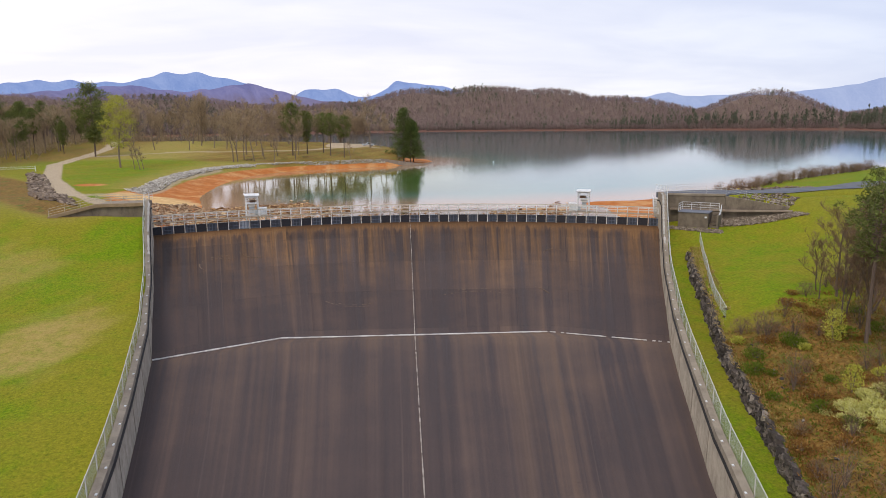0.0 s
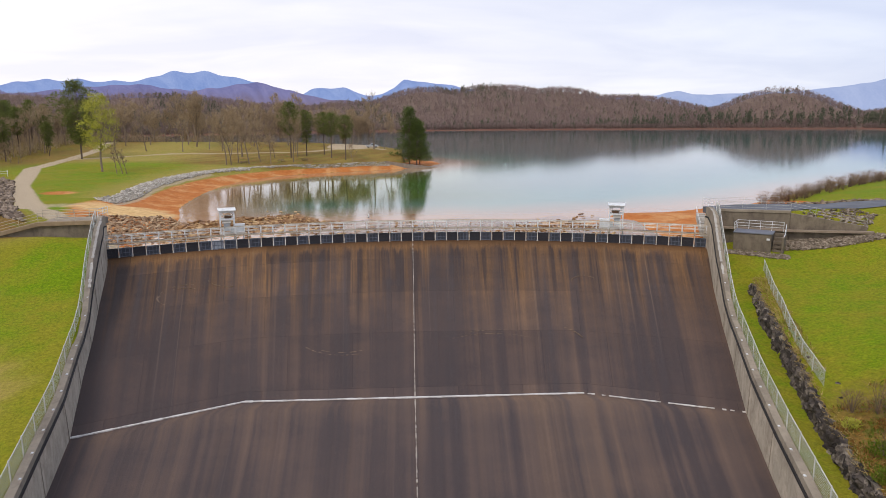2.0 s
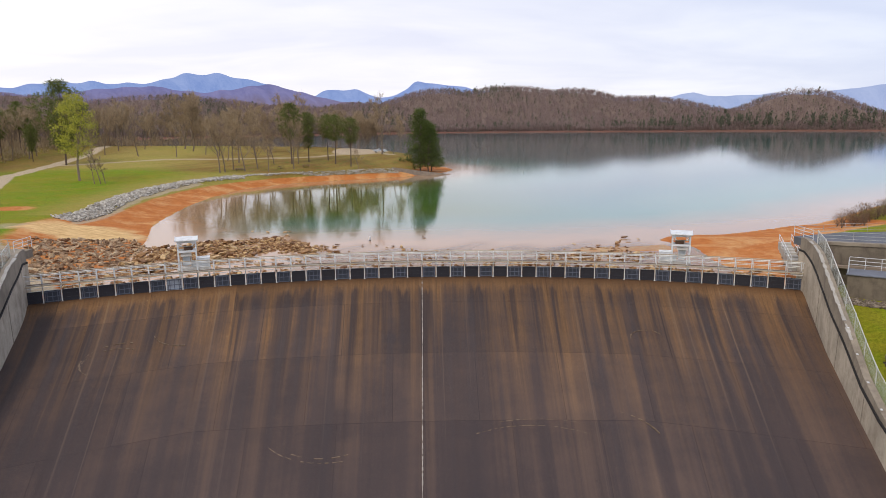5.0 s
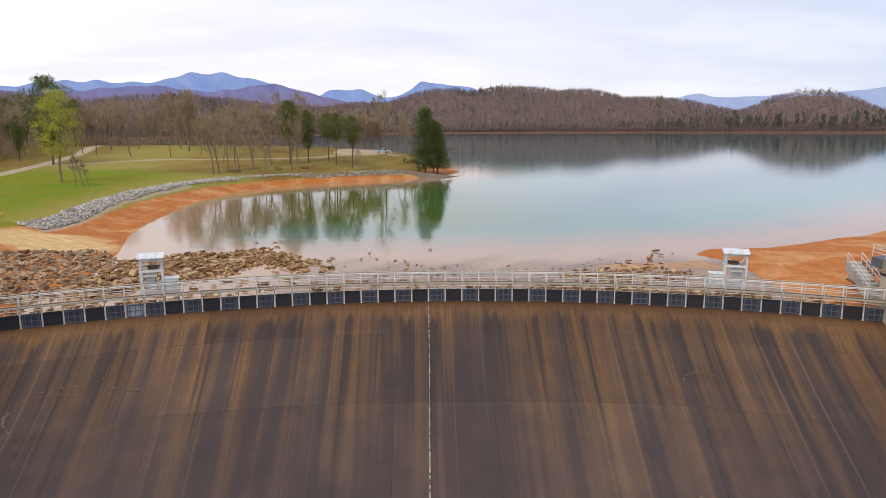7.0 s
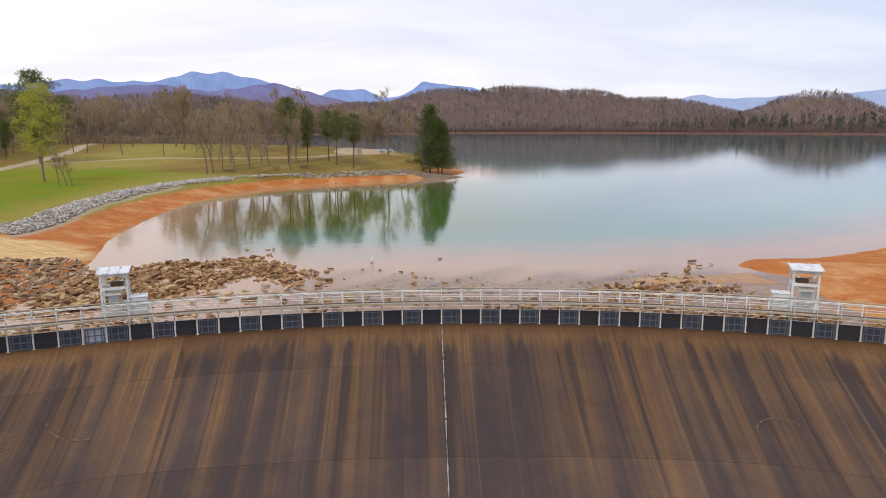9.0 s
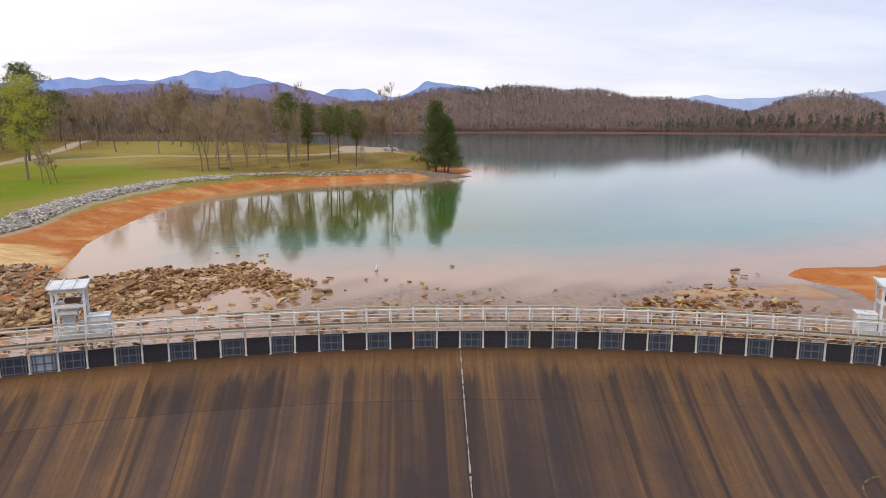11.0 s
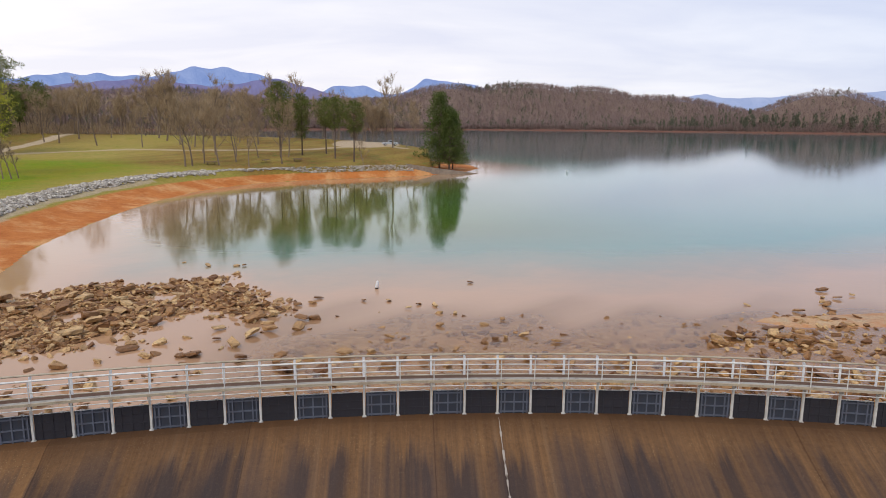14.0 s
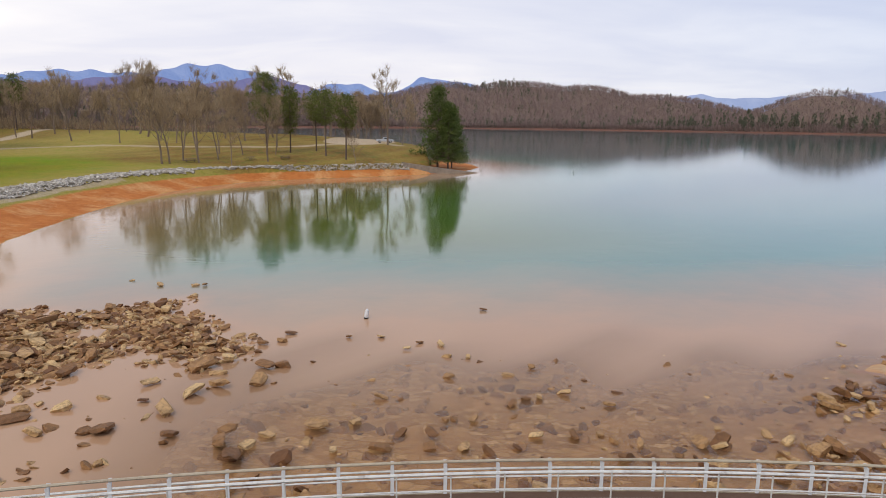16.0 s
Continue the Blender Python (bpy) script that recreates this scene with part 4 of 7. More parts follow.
def fence_bay(p, q, h, root, mat=M_FENCE, rail=True, post_r=0.04):
    """One bay of chain-link: a post at p, wire to q, a rail on top."""
    p, q = Vector(p), Vector(q)
    up = Vector((0, 0, h))
    g = Geo()
    g.tube([p - Vector((0, 0, 0.3)), p + up * 1.06], post_r, 6)
    part("post", g.pair(), M_STEEL, root)
    if rail:
        g = Geo()
        g.tube([p + up, q + up], 0.03, 5)
        part("top_rail", g.pair(), M_STEEL, root)
    me = as_mesh("wire_mesh", [p, q, q + up, p + up], [(0, 1, 2, 3)], mat)
    uv = me.uv_layers.new(name="UVMap")
    ln = (q - p).length
    for d, c in zip(uv.data, ((0, 0), (ln, 0), (ln, h), (0, h))):
        d.uv = c
    part("wire_mesh", me, None, root)


def build_wall_fence(side):
    edge = left_x if side < 0 else right_x
    root = thing("wall_fence", "galvanised chain-link fence on the outer edge of the chute wall", "fence", "wall fences")
    ys = [-10.5 - 2.9 * i for i in range(28)]
    pts = [(float(edge(y)) + side * 0.86, y, wall_top(y, CAP_Z) - 0.25) for y in ys]
    for a, b in zip(pts, pts[1:]):
        fence_bay(a, b, 1.45, root)
    return root


build_wall_fence(-1)
build_wall_fence(1)

# ---- the crest: sill, flashboards, walkway ----
def ring(s0, s1, n, off0, off1, z0, z1):
    """A curved bar along the crest between two offsets and two heights."""
    g = Geo()
    for i in range(n + 1):
        s = s0 + (s1 - s0) * i / n
        for off, z in ((off0, z0), (off1, z0), (off1, z1), (off0, z1)):
            x, y = crest(s, off)
            g.v.append((x, y, z))
    for i in range(n):
        for k in range(4):
            k2 = (k + 1) % 4
            g.f.append((i * 4 + k, i * 4 + k2, (i + 1) * 4 + k2, (i + 1) * 4 + k))
    g.f += [(3, 2, 1, 0), (4 * n, 4 * n + 1, 4 * n + 2, 4 * n + 3)]
    return g.pair()


SPAN = HALF * BAY
sill = thing("crest_sill", "low curved concrete sill under the flashboards", "sill", kind="structure")
part("sill_block", ring(-SPAN, SPAN, 100, -0.10, 1.2, -1.4, SILL - 0.02), M_ABUT, sill)


def crest_pose(s, off=0.0, z=0.0):
    x, y = crest(s, off)
    return pose(x, y, z, 0, 0, -math.degrees(s / ARC))


def panel_plain():
    """A dark flashboard with a shallow grid of battens."""
    g = Geo()
    g.box(Matrix.Translation((0, 0, 0.60)), 1.46, 0.06, 1.20)
    return g


def grid_battens(xs, zs, w, d, y):
    g = Geo()
    for x in xs:
        g.box(Matrix.Translation((x, y, 0.60)), w, d, 1.18)
    for z in zs:
        for x0, x1 in zip([-0.72] + list(xs), list(xs) + [0.72]):
            lo, hi = x0 + w / 2 + 0.002, x1 - w / 2 - 0.002
            if hi - lo > 0.03:
                g.box(Matrix.Translation(((lo + hi) / 2, y, z)), hi - lo, d, w)
    return g


ME_BOARD_D = as_mesh("board", *panel_plain().pair(), M_PANEL_DARK)
ME_BOARD_B = as_mesh("board", *panel_plain().pair(), M_PANEL_BLUE)
ME_BOARD_P = as_mesh("board", *panel_plain().pair(), M_PANEL_PALE)
ME_BAT_D = as_mesh("batten_frame", *grid_battens((-0.45, 0.0, 0.45), (0.40, 0.80), 0.05, 0.035, -0.05).pair(), M_PANEL_DARK)
ME_BAT_B = as_mesh("batten_frame", *grid_battens((-0.62, -0.45, 0.0, 0.45, 0.62), (0.12, 0.60, 1.1), 0.06, 0.06, -0.062).pair(), material("steel_batten", painted((0.135, 0.155, 0.20), 0.5, 0.2, 0.45)))
gc = Geo()
gc.box(Matrix.Translation((0, 0.01, 1.205)), 1.4, 0.03, 0.04)
for cx in (-0.42, 0.42):
    for k in range(3):
        gc.box(pose(cx - 0.07 + 0.07 * k, 0, 1.22 + 0.02 * (k % 2), 0, 0, 20 * k), 0.05, 0.06, 0.07)
ME_CLIP = as_mesh("hook", *gc.pair(), M_STEEL)

barrier = thing("flashboard_barrier", "row of slate and blue-grey steel flashboards along the crest", "flashboards")
for i in range(-HALF, HALF):
    s = (i + 0.5) * BAY
    pale = i == -17
    ob = part("flashboard", ME_BOARD_P if pale else ME_BOARD_B if i % 2 == 0 else ME_BOARD_D, None, barrier, "pale unpainted flashboard" if pale else "")
    ob.matrix_world = crest_pose(s, 0.05, SILL - 0.03)
    sub = part("batten_frame", ME_BAT_B if (i % 2 == 0 or pale) else ME_BAT_D, None, ob)
    part("hook", ME_CLIP, None, ob)

DECK = 2.05
M_RAILTAN = material("stained_rail", painted((0.50, 0.42, 0.30), 0.6, 0.1, 0.5))
gp = Geo()
gp.box(Matrix.Translation((0, -0.055, (DECK - SILL) / 2)), 0.09, 0.012, DECK - SILL + 0.1)
gp.box(Matrix.Translation((0, 0.055, (DECK - SILL) / 2)), 0.09, 0.012, DECK - SILL + 0.1)
gp.box(Matrix.Translation((0, 0, (DECK - SILL) / 2)), 0.012, 0.098, DECK - SILL + 0.1)
gp.box(Matrix.Translation((0, 0, 0.02)), 0.2, 0.2, 0.03)
gp.box(Matrix.Translation((0, -0.06, DECK - SILL - 0.16)), 0.07, 0.5, 0.11)
ME_COLUMN = as_mesh("column", *gp.pair(), M_STEEL)
walkway = thing("crest_walkway", "curved steel footbridge with galvanised pipe railings on both sides", "walkway")
for i in range(-HALF + 1, HALF):
    ob = part("column", ME_COLUMN, None, walkway)
    ob.matrix_world = crest_pose(i * BAY, -0.02, SILL - 0.02)
part("deck", ring(-SPAN, SPAN, 100, -0.38, -0.10, DECK, DECK + 0.05), M_GRATE, walkway, "pale galvanised deck grating")
part("deck", ring(-SPAN, SPAN, 100, -0.096, 0.28, DECK, DECK + 0.045), M_TIMBER, walkway, "stained brown walkway deck")
part("edge_beam", ring(-SPAN, SPAN, 100, -0.45, -0.384, DECK - 0.05, DECK + 0.07), M_RAILTAN, walkway)
part("edge_beam", ring(-SPAN, SPAN, 100, 0.284, 0.35, DECK - 0.05, DECK + 0.08), M_RAILTAN, walkway)


def curved_pipe(off, z, r):
    g = Geo()
    pts = [(*crest(-SPAN + 2 * SPAN * i / 100, off), z) for i in range(101)]
    g.tube(pts, r, 6)
    return g.pair()


for off in (-0.42, 0.32):
    for z, r in ((1.08, 0.046), (0.55, 0.027), (-0.22 if off < 0 else 0.06, 0.024)) + (((0.82, 0.034),) if off > 0 else ()):
        part("rail", curved_pipe(off, DECK + z, r), M_STEEL if off < 0 or z < 1 else M_RAILTAN, walkway)
gs = Geo()
gs.tube([(0, 0, -0.24), (0, 0, 1.08)], 0.026, 6)
ME_STAN = as_mesh("stanchion", *gs.pair(), M_STEEL)
gs = Geo()
gs.tube([(0, 0, -0.05), (0, 0, 1.08)], 0.026, 6)
gs.box(pose(0, 0.06, 0.92, -24, 0, 0), 0.10, 0.012, 0.36)
gs.box(Matrix.Translation((0, -0.034, 0.48)), 0.11, 0.012, 1.05)
ME_STANB = as_mesh("stanchion", *gs.pair(), M_WHITE)
for i in range(-HALF, HALF + 1):
    s = min(max((i + 0.06) * BAY, -SPAN + 0.1), SPAN - 0.1)
    ob = part("stanchion", ME_STAN, None, walkway)
    ob.matrix_world = crest_pose(s, -0.42, DECK)
    ob = part("stanchion", ME_STANB, None, walkway)
    ob.matrix_world = crest_pose(s - 0.1 if i > -HALF else s, 0.32, DECK)


M_ROOF = material("dirty_white_roof", painted((0.80, 0.80, 0.78), 0.5, 0, 0.75, (0.22, 0.19, 0.16)))
M_TINSHEET = material("rusted_tin", painted((0.52, 0.49, 0.44), 0.55, 0.2, 0.7, (0.24, 0.15, 0.09)))


def hoist_tower(s, flip):
    """A white gate-hoist stand on the walkway: four legs, a seamed roof, a hoist shelf, a tin hood over the control panel, a motor cabinet beside it."""
    root = thing("hoist_tower", "white steel gate hoist stand with seamed roof and motor cabinet", "hoist", "hoist towers", at=crest_pose(s, 1.7, DECK + 0.05))
    top = 3.15
    for lx in (-0.9, 0.9):
        for ly in (-0.6, 0.7):
            g = Geo()
            g.box(Matrix.Translation((lx, ly, top / 2)), 0.14, 0.14, top)
            part("leg", g.pair(), M_WHITE, root)
    bm = bevel_box(2.3, 1.9, 0.12, 0.03)
    bm.transform(pose(0, 0.05, top + 0.06, 5, 0, 0))
    roof = part("roof", bm, M_ROOF, root, "dirty white roof in three seamed sheets")
    for sx in (-1.12, -0.38, 0.38, 1.12):
        g = Geo()
        g.box(pose(sx, 0.05, top + 0.145, 5, 0, 0), 0.06, 1.93, 0.06)
        part("seam", g.pair(), M_WHITE, roof)
    for ly in (-0.6, 0.7):
        g = Geo()
        g.box(Matrix.Translation((0, ly, top - 0.20)), 1.66, 0.09, 0.20)
        g.box(pose(-0.68, ly, top - 0.46, 0, 45, 0), 0.5, 0.07, 0.10)
        g.box(pose(0.68, ly, top - 0.46, 0, -45, 0), 0.5, 0.07, 0.10)
        part("head_beam", g.pair(), M_WHITE, root)
        g = Geo()
        g.box(Matrix.Translation((0, ly, 1.95)), 1.66, 0.10, 0.20)
        part("crossbar", g.pair(), M_WHITE, root)
    for lx in (-0.9, 0.9):
        g = Geo()
        g.box(Matrix.Translation((lx, 0.05, 1.95)), 0.10, 1.16, 0.18)
        g.box(Matrix.Translation((lx, 0.05, top - 0.2)), 0.09, 1.16, 0.16)
        part("side_beam", g.pair(), M_WHITE, root)
    part("hoist_motor", bevel_box(0.9, 0.5, 0.34, 0.06, (0.15 * flip, 0.1, 2.18)), M_TIMBER, root, "rusty hoist motor on the shelf")
    g = Geo()
    g.tube([(-0.8, 0.1, 2.38), (0.8, 0.1, 2.38)], 0.05, 8)
    part("shaft", g.pair(), M_STEEL, root)
    part("floor_plate", bevel_box(3.4, 2.2, 0.08, 0.02, (0.6 * flip, -0.25, 0.0)), M_PALE, root)
    for lx in (-0.9, 0.9, 2.1):
        g = Geo()
        g.box(Matrix.Translation((lx * flip, 0.6, -1.24)), 0.16, 0.16, 2.4)
        part("support_post", g.pair(), M_STEEL, root)
    part("control_panel", bevel_box(0.75, 0.26, 1.15, 0.03, (-0.12 * flip, -0.25, 0.95)), M_GREYBOX, root, "grey control panel on a stand")
    hood = Geo()
    for k in range(5):
        hood.box(pose(-0.12 * flip - 0.44 + 0.22 * k, -0.45, 1.62 + 0.012 * (k % 2), 32, 0, 0), 0.216, 0.72, 0.04)
    part("panel_hood", hood.pair(), M_TINSHEET, root, "rust-streaked corrugated tin hood")
    part("gearbox", bevel_box(0.45, 0.45, 0.75, 0.06, (0.62 * flip, 0.1, 0.42)), M_GREYBOX, root)
    cab = part("motor_cabinet", bevel_box(1.25, 1.0, 1.05, 0.05, (1.6 * flip, 0.05, 0.57)), M_WHITE, root, "white motor cabinet with louvres")
    for k in range(5):
        g = Geo()
        g.box(Matrix.Translation((1.6 * flip, -0.462, 0.28 + 0.13 * k)), 1.0, 0.03, 0.07)
        part("louvre", g.pair(), M_GREYBOX, cab)
    part("cabinet_lid", bevel_box(1.36, 1.1, 0.07, 0.02, (1.6 * flip, 0.05, 1.13)), M_ROOF, cab)
    g = Geo()
    g.tube([(0.35, 0.3, 0.2), (0.35, 0.3, 2.3)], 0.05, 8)
    part("lifting_stem", g.pair(), M_STEEL, root)
    return root


hoist_tower(-24.95, 1)
hoist_tower(28.2, -1)

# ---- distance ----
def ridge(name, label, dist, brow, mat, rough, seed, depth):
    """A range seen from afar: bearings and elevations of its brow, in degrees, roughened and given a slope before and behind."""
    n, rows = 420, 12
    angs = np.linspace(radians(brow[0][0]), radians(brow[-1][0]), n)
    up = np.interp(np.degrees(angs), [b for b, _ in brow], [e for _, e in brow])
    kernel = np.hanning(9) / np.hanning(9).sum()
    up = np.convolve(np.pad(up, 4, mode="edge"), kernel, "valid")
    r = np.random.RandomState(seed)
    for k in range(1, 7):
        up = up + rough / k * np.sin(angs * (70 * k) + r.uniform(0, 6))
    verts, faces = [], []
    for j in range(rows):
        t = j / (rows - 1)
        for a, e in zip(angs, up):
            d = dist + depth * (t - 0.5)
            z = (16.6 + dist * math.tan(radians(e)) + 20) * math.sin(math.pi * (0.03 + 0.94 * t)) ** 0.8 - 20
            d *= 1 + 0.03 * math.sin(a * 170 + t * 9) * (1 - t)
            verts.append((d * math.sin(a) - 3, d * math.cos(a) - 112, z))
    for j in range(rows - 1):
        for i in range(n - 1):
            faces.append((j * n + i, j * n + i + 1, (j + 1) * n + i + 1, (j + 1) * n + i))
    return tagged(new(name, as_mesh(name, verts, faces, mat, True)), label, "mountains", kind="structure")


# air haze is mixed into these glowing colours, most in the faint one
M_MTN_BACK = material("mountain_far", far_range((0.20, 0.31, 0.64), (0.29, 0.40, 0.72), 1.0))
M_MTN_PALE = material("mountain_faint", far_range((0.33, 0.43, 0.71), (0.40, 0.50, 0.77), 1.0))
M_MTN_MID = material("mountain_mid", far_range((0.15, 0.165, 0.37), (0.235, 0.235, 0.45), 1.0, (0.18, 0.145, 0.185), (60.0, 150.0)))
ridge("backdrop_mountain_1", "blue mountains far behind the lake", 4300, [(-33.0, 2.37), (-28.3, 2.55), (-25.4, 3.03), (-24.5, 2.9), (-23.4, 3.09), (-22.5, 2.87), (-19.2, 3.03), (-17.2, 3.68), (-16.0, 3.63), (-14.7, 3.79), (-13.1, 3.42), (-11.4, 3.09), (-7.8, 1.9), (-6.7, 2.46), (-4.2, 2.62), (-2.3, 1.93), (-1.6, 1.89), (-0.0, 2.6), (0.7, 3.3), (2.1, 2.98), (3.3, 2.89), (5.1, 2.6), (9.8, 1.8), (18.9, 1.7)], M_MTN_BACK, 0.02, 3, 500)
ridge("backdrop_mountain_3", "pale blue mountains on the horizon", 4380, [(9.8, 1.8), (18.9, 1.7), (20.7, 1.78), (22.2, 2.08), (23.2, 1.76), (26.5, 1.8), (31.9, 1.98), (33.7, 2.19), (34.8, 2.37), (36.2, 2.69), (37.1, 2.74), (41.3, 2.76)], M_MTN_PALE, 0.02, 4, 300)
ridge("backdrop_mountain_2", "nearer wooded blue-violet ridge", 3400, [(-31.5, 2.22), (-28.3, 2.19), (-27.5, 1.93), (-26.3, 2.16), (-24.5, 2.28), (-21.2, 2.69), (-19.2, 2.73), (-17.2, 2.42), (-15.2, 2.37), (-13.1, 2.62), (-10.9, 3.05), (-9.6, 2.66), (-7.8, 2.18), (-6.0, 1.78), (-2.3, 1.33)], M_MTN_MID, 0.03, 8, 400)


HILLS = [  # x, y, half width, half depth, height, turn in degrees
    (200, 1330, 260, 200, 77, 0), (60, 1290, 190, 160, 70, 0), (430, 1300, 260, 180, 56, -12), (330, 1330, 190, 180, 72, 0), (-80, 1250, 190, 150, 45, 0),
    (630, 1030, 125, 170, 57, -30), (900, 930, 260, 200, 30, -50), (720, 830, 160, 120, 14, -40), (560, 1180, 200, 160, 22, -20),
    (-420, 760, 420, 180, 20, 30), (-900, 1300, 620, 260, 76, 25), (-520, 1420, 420, 220, 66, 10), (-260, 1400, 260, 180, 44, 0)]


def hill_z(x, y):
    z = np.full(np.shape(x), -3.0)
    for hx, hy, a, b, h, turn in HILLS:
        c, s = math.cos(radians(turn)), math.sin(radians(turn))
        u, v = ((x - hx) * c + (y - hy) * s) / a, (-(x - hx) * s + (y - hy) * c) / b
        z = np.maximum(z, (h + 3) * np.exp(-1.2 * (u * u + v * v)) - 3 + 1.5 * np.sin(x / 37.0) * np.cos(y / 29.0))
    return z


def build_hills():
    xs, ys = np.arange(-1600, 1500, 18.0), np.arange(520, 1800, 18.0)
    gx, gy = np.meshgrid(xs, ys)
    gz = hill_z(gx, gy)
    gz = np.where(signed(gx, gy, LAKE) > -16, -0.8, np.minimum(gz, np.maximum(-signed(gx, gy, LAKE) - 10, 0) * 0.45 + 0.4))
    nx, ny = len(xs), len(ys)
    idx = np.arange(nx * ny).reshape(ny, nx)
    keep = np.maximum(gz[:-1, :-1], gz[1:, 1:]) > -2.0
    quads = np.stack([idx[:-1, :-1], idx[:-1, 1:], idx[1:, 1:], idx[1:, :-1]], -1)[keep]
    me = as_mesh("hills", np.stack([gx, gy, gz], -1).reshape(-1, 3).tolist(), quads.tolist(), M_HILL, True)
    return tagged(new("backdrop_hills", me), "wooded winter hills beyond the lake", "hills", kind="structure")


def hill_floor(net):
    p = net.coord("Object")
    a = net.noise(p, 0.05, 6, 0.7)
    return net.bsdf(net.mix(net.range(a, 0.35, 0.65), (0.155, 0.108, 0.086), (0.225, 0.162, 0.126)), 0.95, 0, None, 0.1)


M_HILL = material("leaf_litter_hill", hill_floor)
build_hills()


def shrub_puffs(g, x, y, z, h, r, rnd, n, conifer=False, stout=1.0):
    """A far tree's crown as many thin slivers round a stem."""
    for k in range(n):
        t = rnd.random()
        a = rnd.uniform(0, 6.283)
        if conifer:
            zz, rr = z + h * (0.12 + 0.88 * t), r * (1.05 - t) * rnd.uniform(0.3, 1.0)
            ln, wd = h * 0.15, h * 0.065
        else:
            zz, rr = z + h * (0.30 + 0.62 * t), r * math.sin(math.pi * (0.18 + 0.75 * t)) * rnd.uniform(0.2, 1.0)
            ln, wd = h * rnd.uniform(0.14, 0.34), h * rnd.uniform(0.010, 0.026) * stout
        cx, cy = x + rr * math.cos(a), y + rr * math.sin(a)
        lean = Vector((math.cos(a) * 0.5, math.sin(a) * 0.5, 1.0)).normalized() * ln
        side = Vector((-math.sin(a + 0.8), math.cos(a + 0.8), 0.2)) * wd
        p = Vector((cx, cy, zz))
        g.add([p - side, p + side, p + lean], [(0, 1, 2)])


def build_far_woods():
    """Trees on the slopes that face the lake and along their brows."""
    rs = np.random.RandomState(21)
    n = 110000
    d = 560 + 1000 * rs.rand(n) ** 0.85
    a = np.radians(rs.uniform(-46, 46, n))
    x, y = d * np.sin(a), d * np.cos(a) - 60
    sd = signed(x, y, LAKE)
    z = np.minimum(hill_z(x, y), np.maximum(-sd - 10, 0) * 0.45 + 0.4)
    z = np.where((sd > -150) & (x > 250), np.maximum(z, np.minimum(-sd * 0.12, 6.0) - 2.2), z)
    seen = (sd < -8) & (z > -1.5)
    for t in (0.97, 0.94, 0.9, 0.85, 0.8, 0.7):
        line = 14 + (z + 9 - 14) * t
        hx, hy = x * t, (y + 60) * t - 60
        seen &= np.minimum(hill_z(hx, hy), np.maximum(-signed(hx, hy, LAKE), 0) * 0.45) < line + 2
    pick = np.nonzero(seen)[0][:30000]
    rnd = random.Random(22)
    bare, pines = Geo(), Geo()
    for i in pick:
        tx, ty, tz, shore = float(x[i]), float(y[i]), float(z[i]), float(sd[i])
        clump = math.sin(tx / 95.0) * math.cos(ty / 70.0) + 0.6 * math.sin(tx / 41 + ty / 55)
        west = 1.0 if tx < 230 else 0.3
        pine = rnd.random() < (0.32 * west if clump > 0.55 else 0.04) or (shore > -40 and rnd.random() < (0.55 if tx > 330 else 0.22))
        h = rnd.uniform(7.5, 12.5)
        if pine:
            tall = rnd.uniform(1.1, 1.9) if shore > -40 and tx > 300 else rnd.uniform(0.9, 1.25)
            shrub_puffs(pines, tx, ty, tz - 0.5, h * tall, h * 0.30, rnd, 22, True)
        else:
            shrub_puffs(bare, tx, ty, tz - 0.5, h, h * 0.36, rnd, 26)
            bare.tube([(tx, ty, tz - 1), (tx, ty, tz + h * 0.75)], [0.22, 0.05], 3, False)
    edge = [p for p in LAKE if p[1] > 330]
    for (x0, y0), (x1, y1) in zip(edge, edge[1:]):
        ln = math.hypot(x1 - x0, y1 - y0)
        for _ in range(int(ln * 3.2)):
            t, o = rnd.random(), 7 + 26 * rnd.random() ** 1.3
            tx, ty = x0 + (x1 - x0) * t + (y0 - y1) / ln * o, y0 + (y1 - y0) * t + (x1 - x0) / ln * o
            tz = max(min(float(hill_z(np.array([tx]), np.array([ty]))[0]), (o - 10) * 0.45), 0.9)
            shrub_puffs(bare, tx, ty, tz - 1.2, rnd.uniform(4.5, 9.5), rnd.uniform(1.8, 3.4), rnd, 34, False, 2.2)
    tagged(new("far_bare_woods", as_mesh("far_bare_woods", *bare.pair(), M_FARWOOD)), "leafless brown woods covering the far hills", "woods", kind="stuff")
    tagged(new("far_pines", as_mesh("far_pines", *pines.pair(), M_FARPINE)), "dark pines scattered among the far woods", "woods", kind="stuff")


build_far_woods()


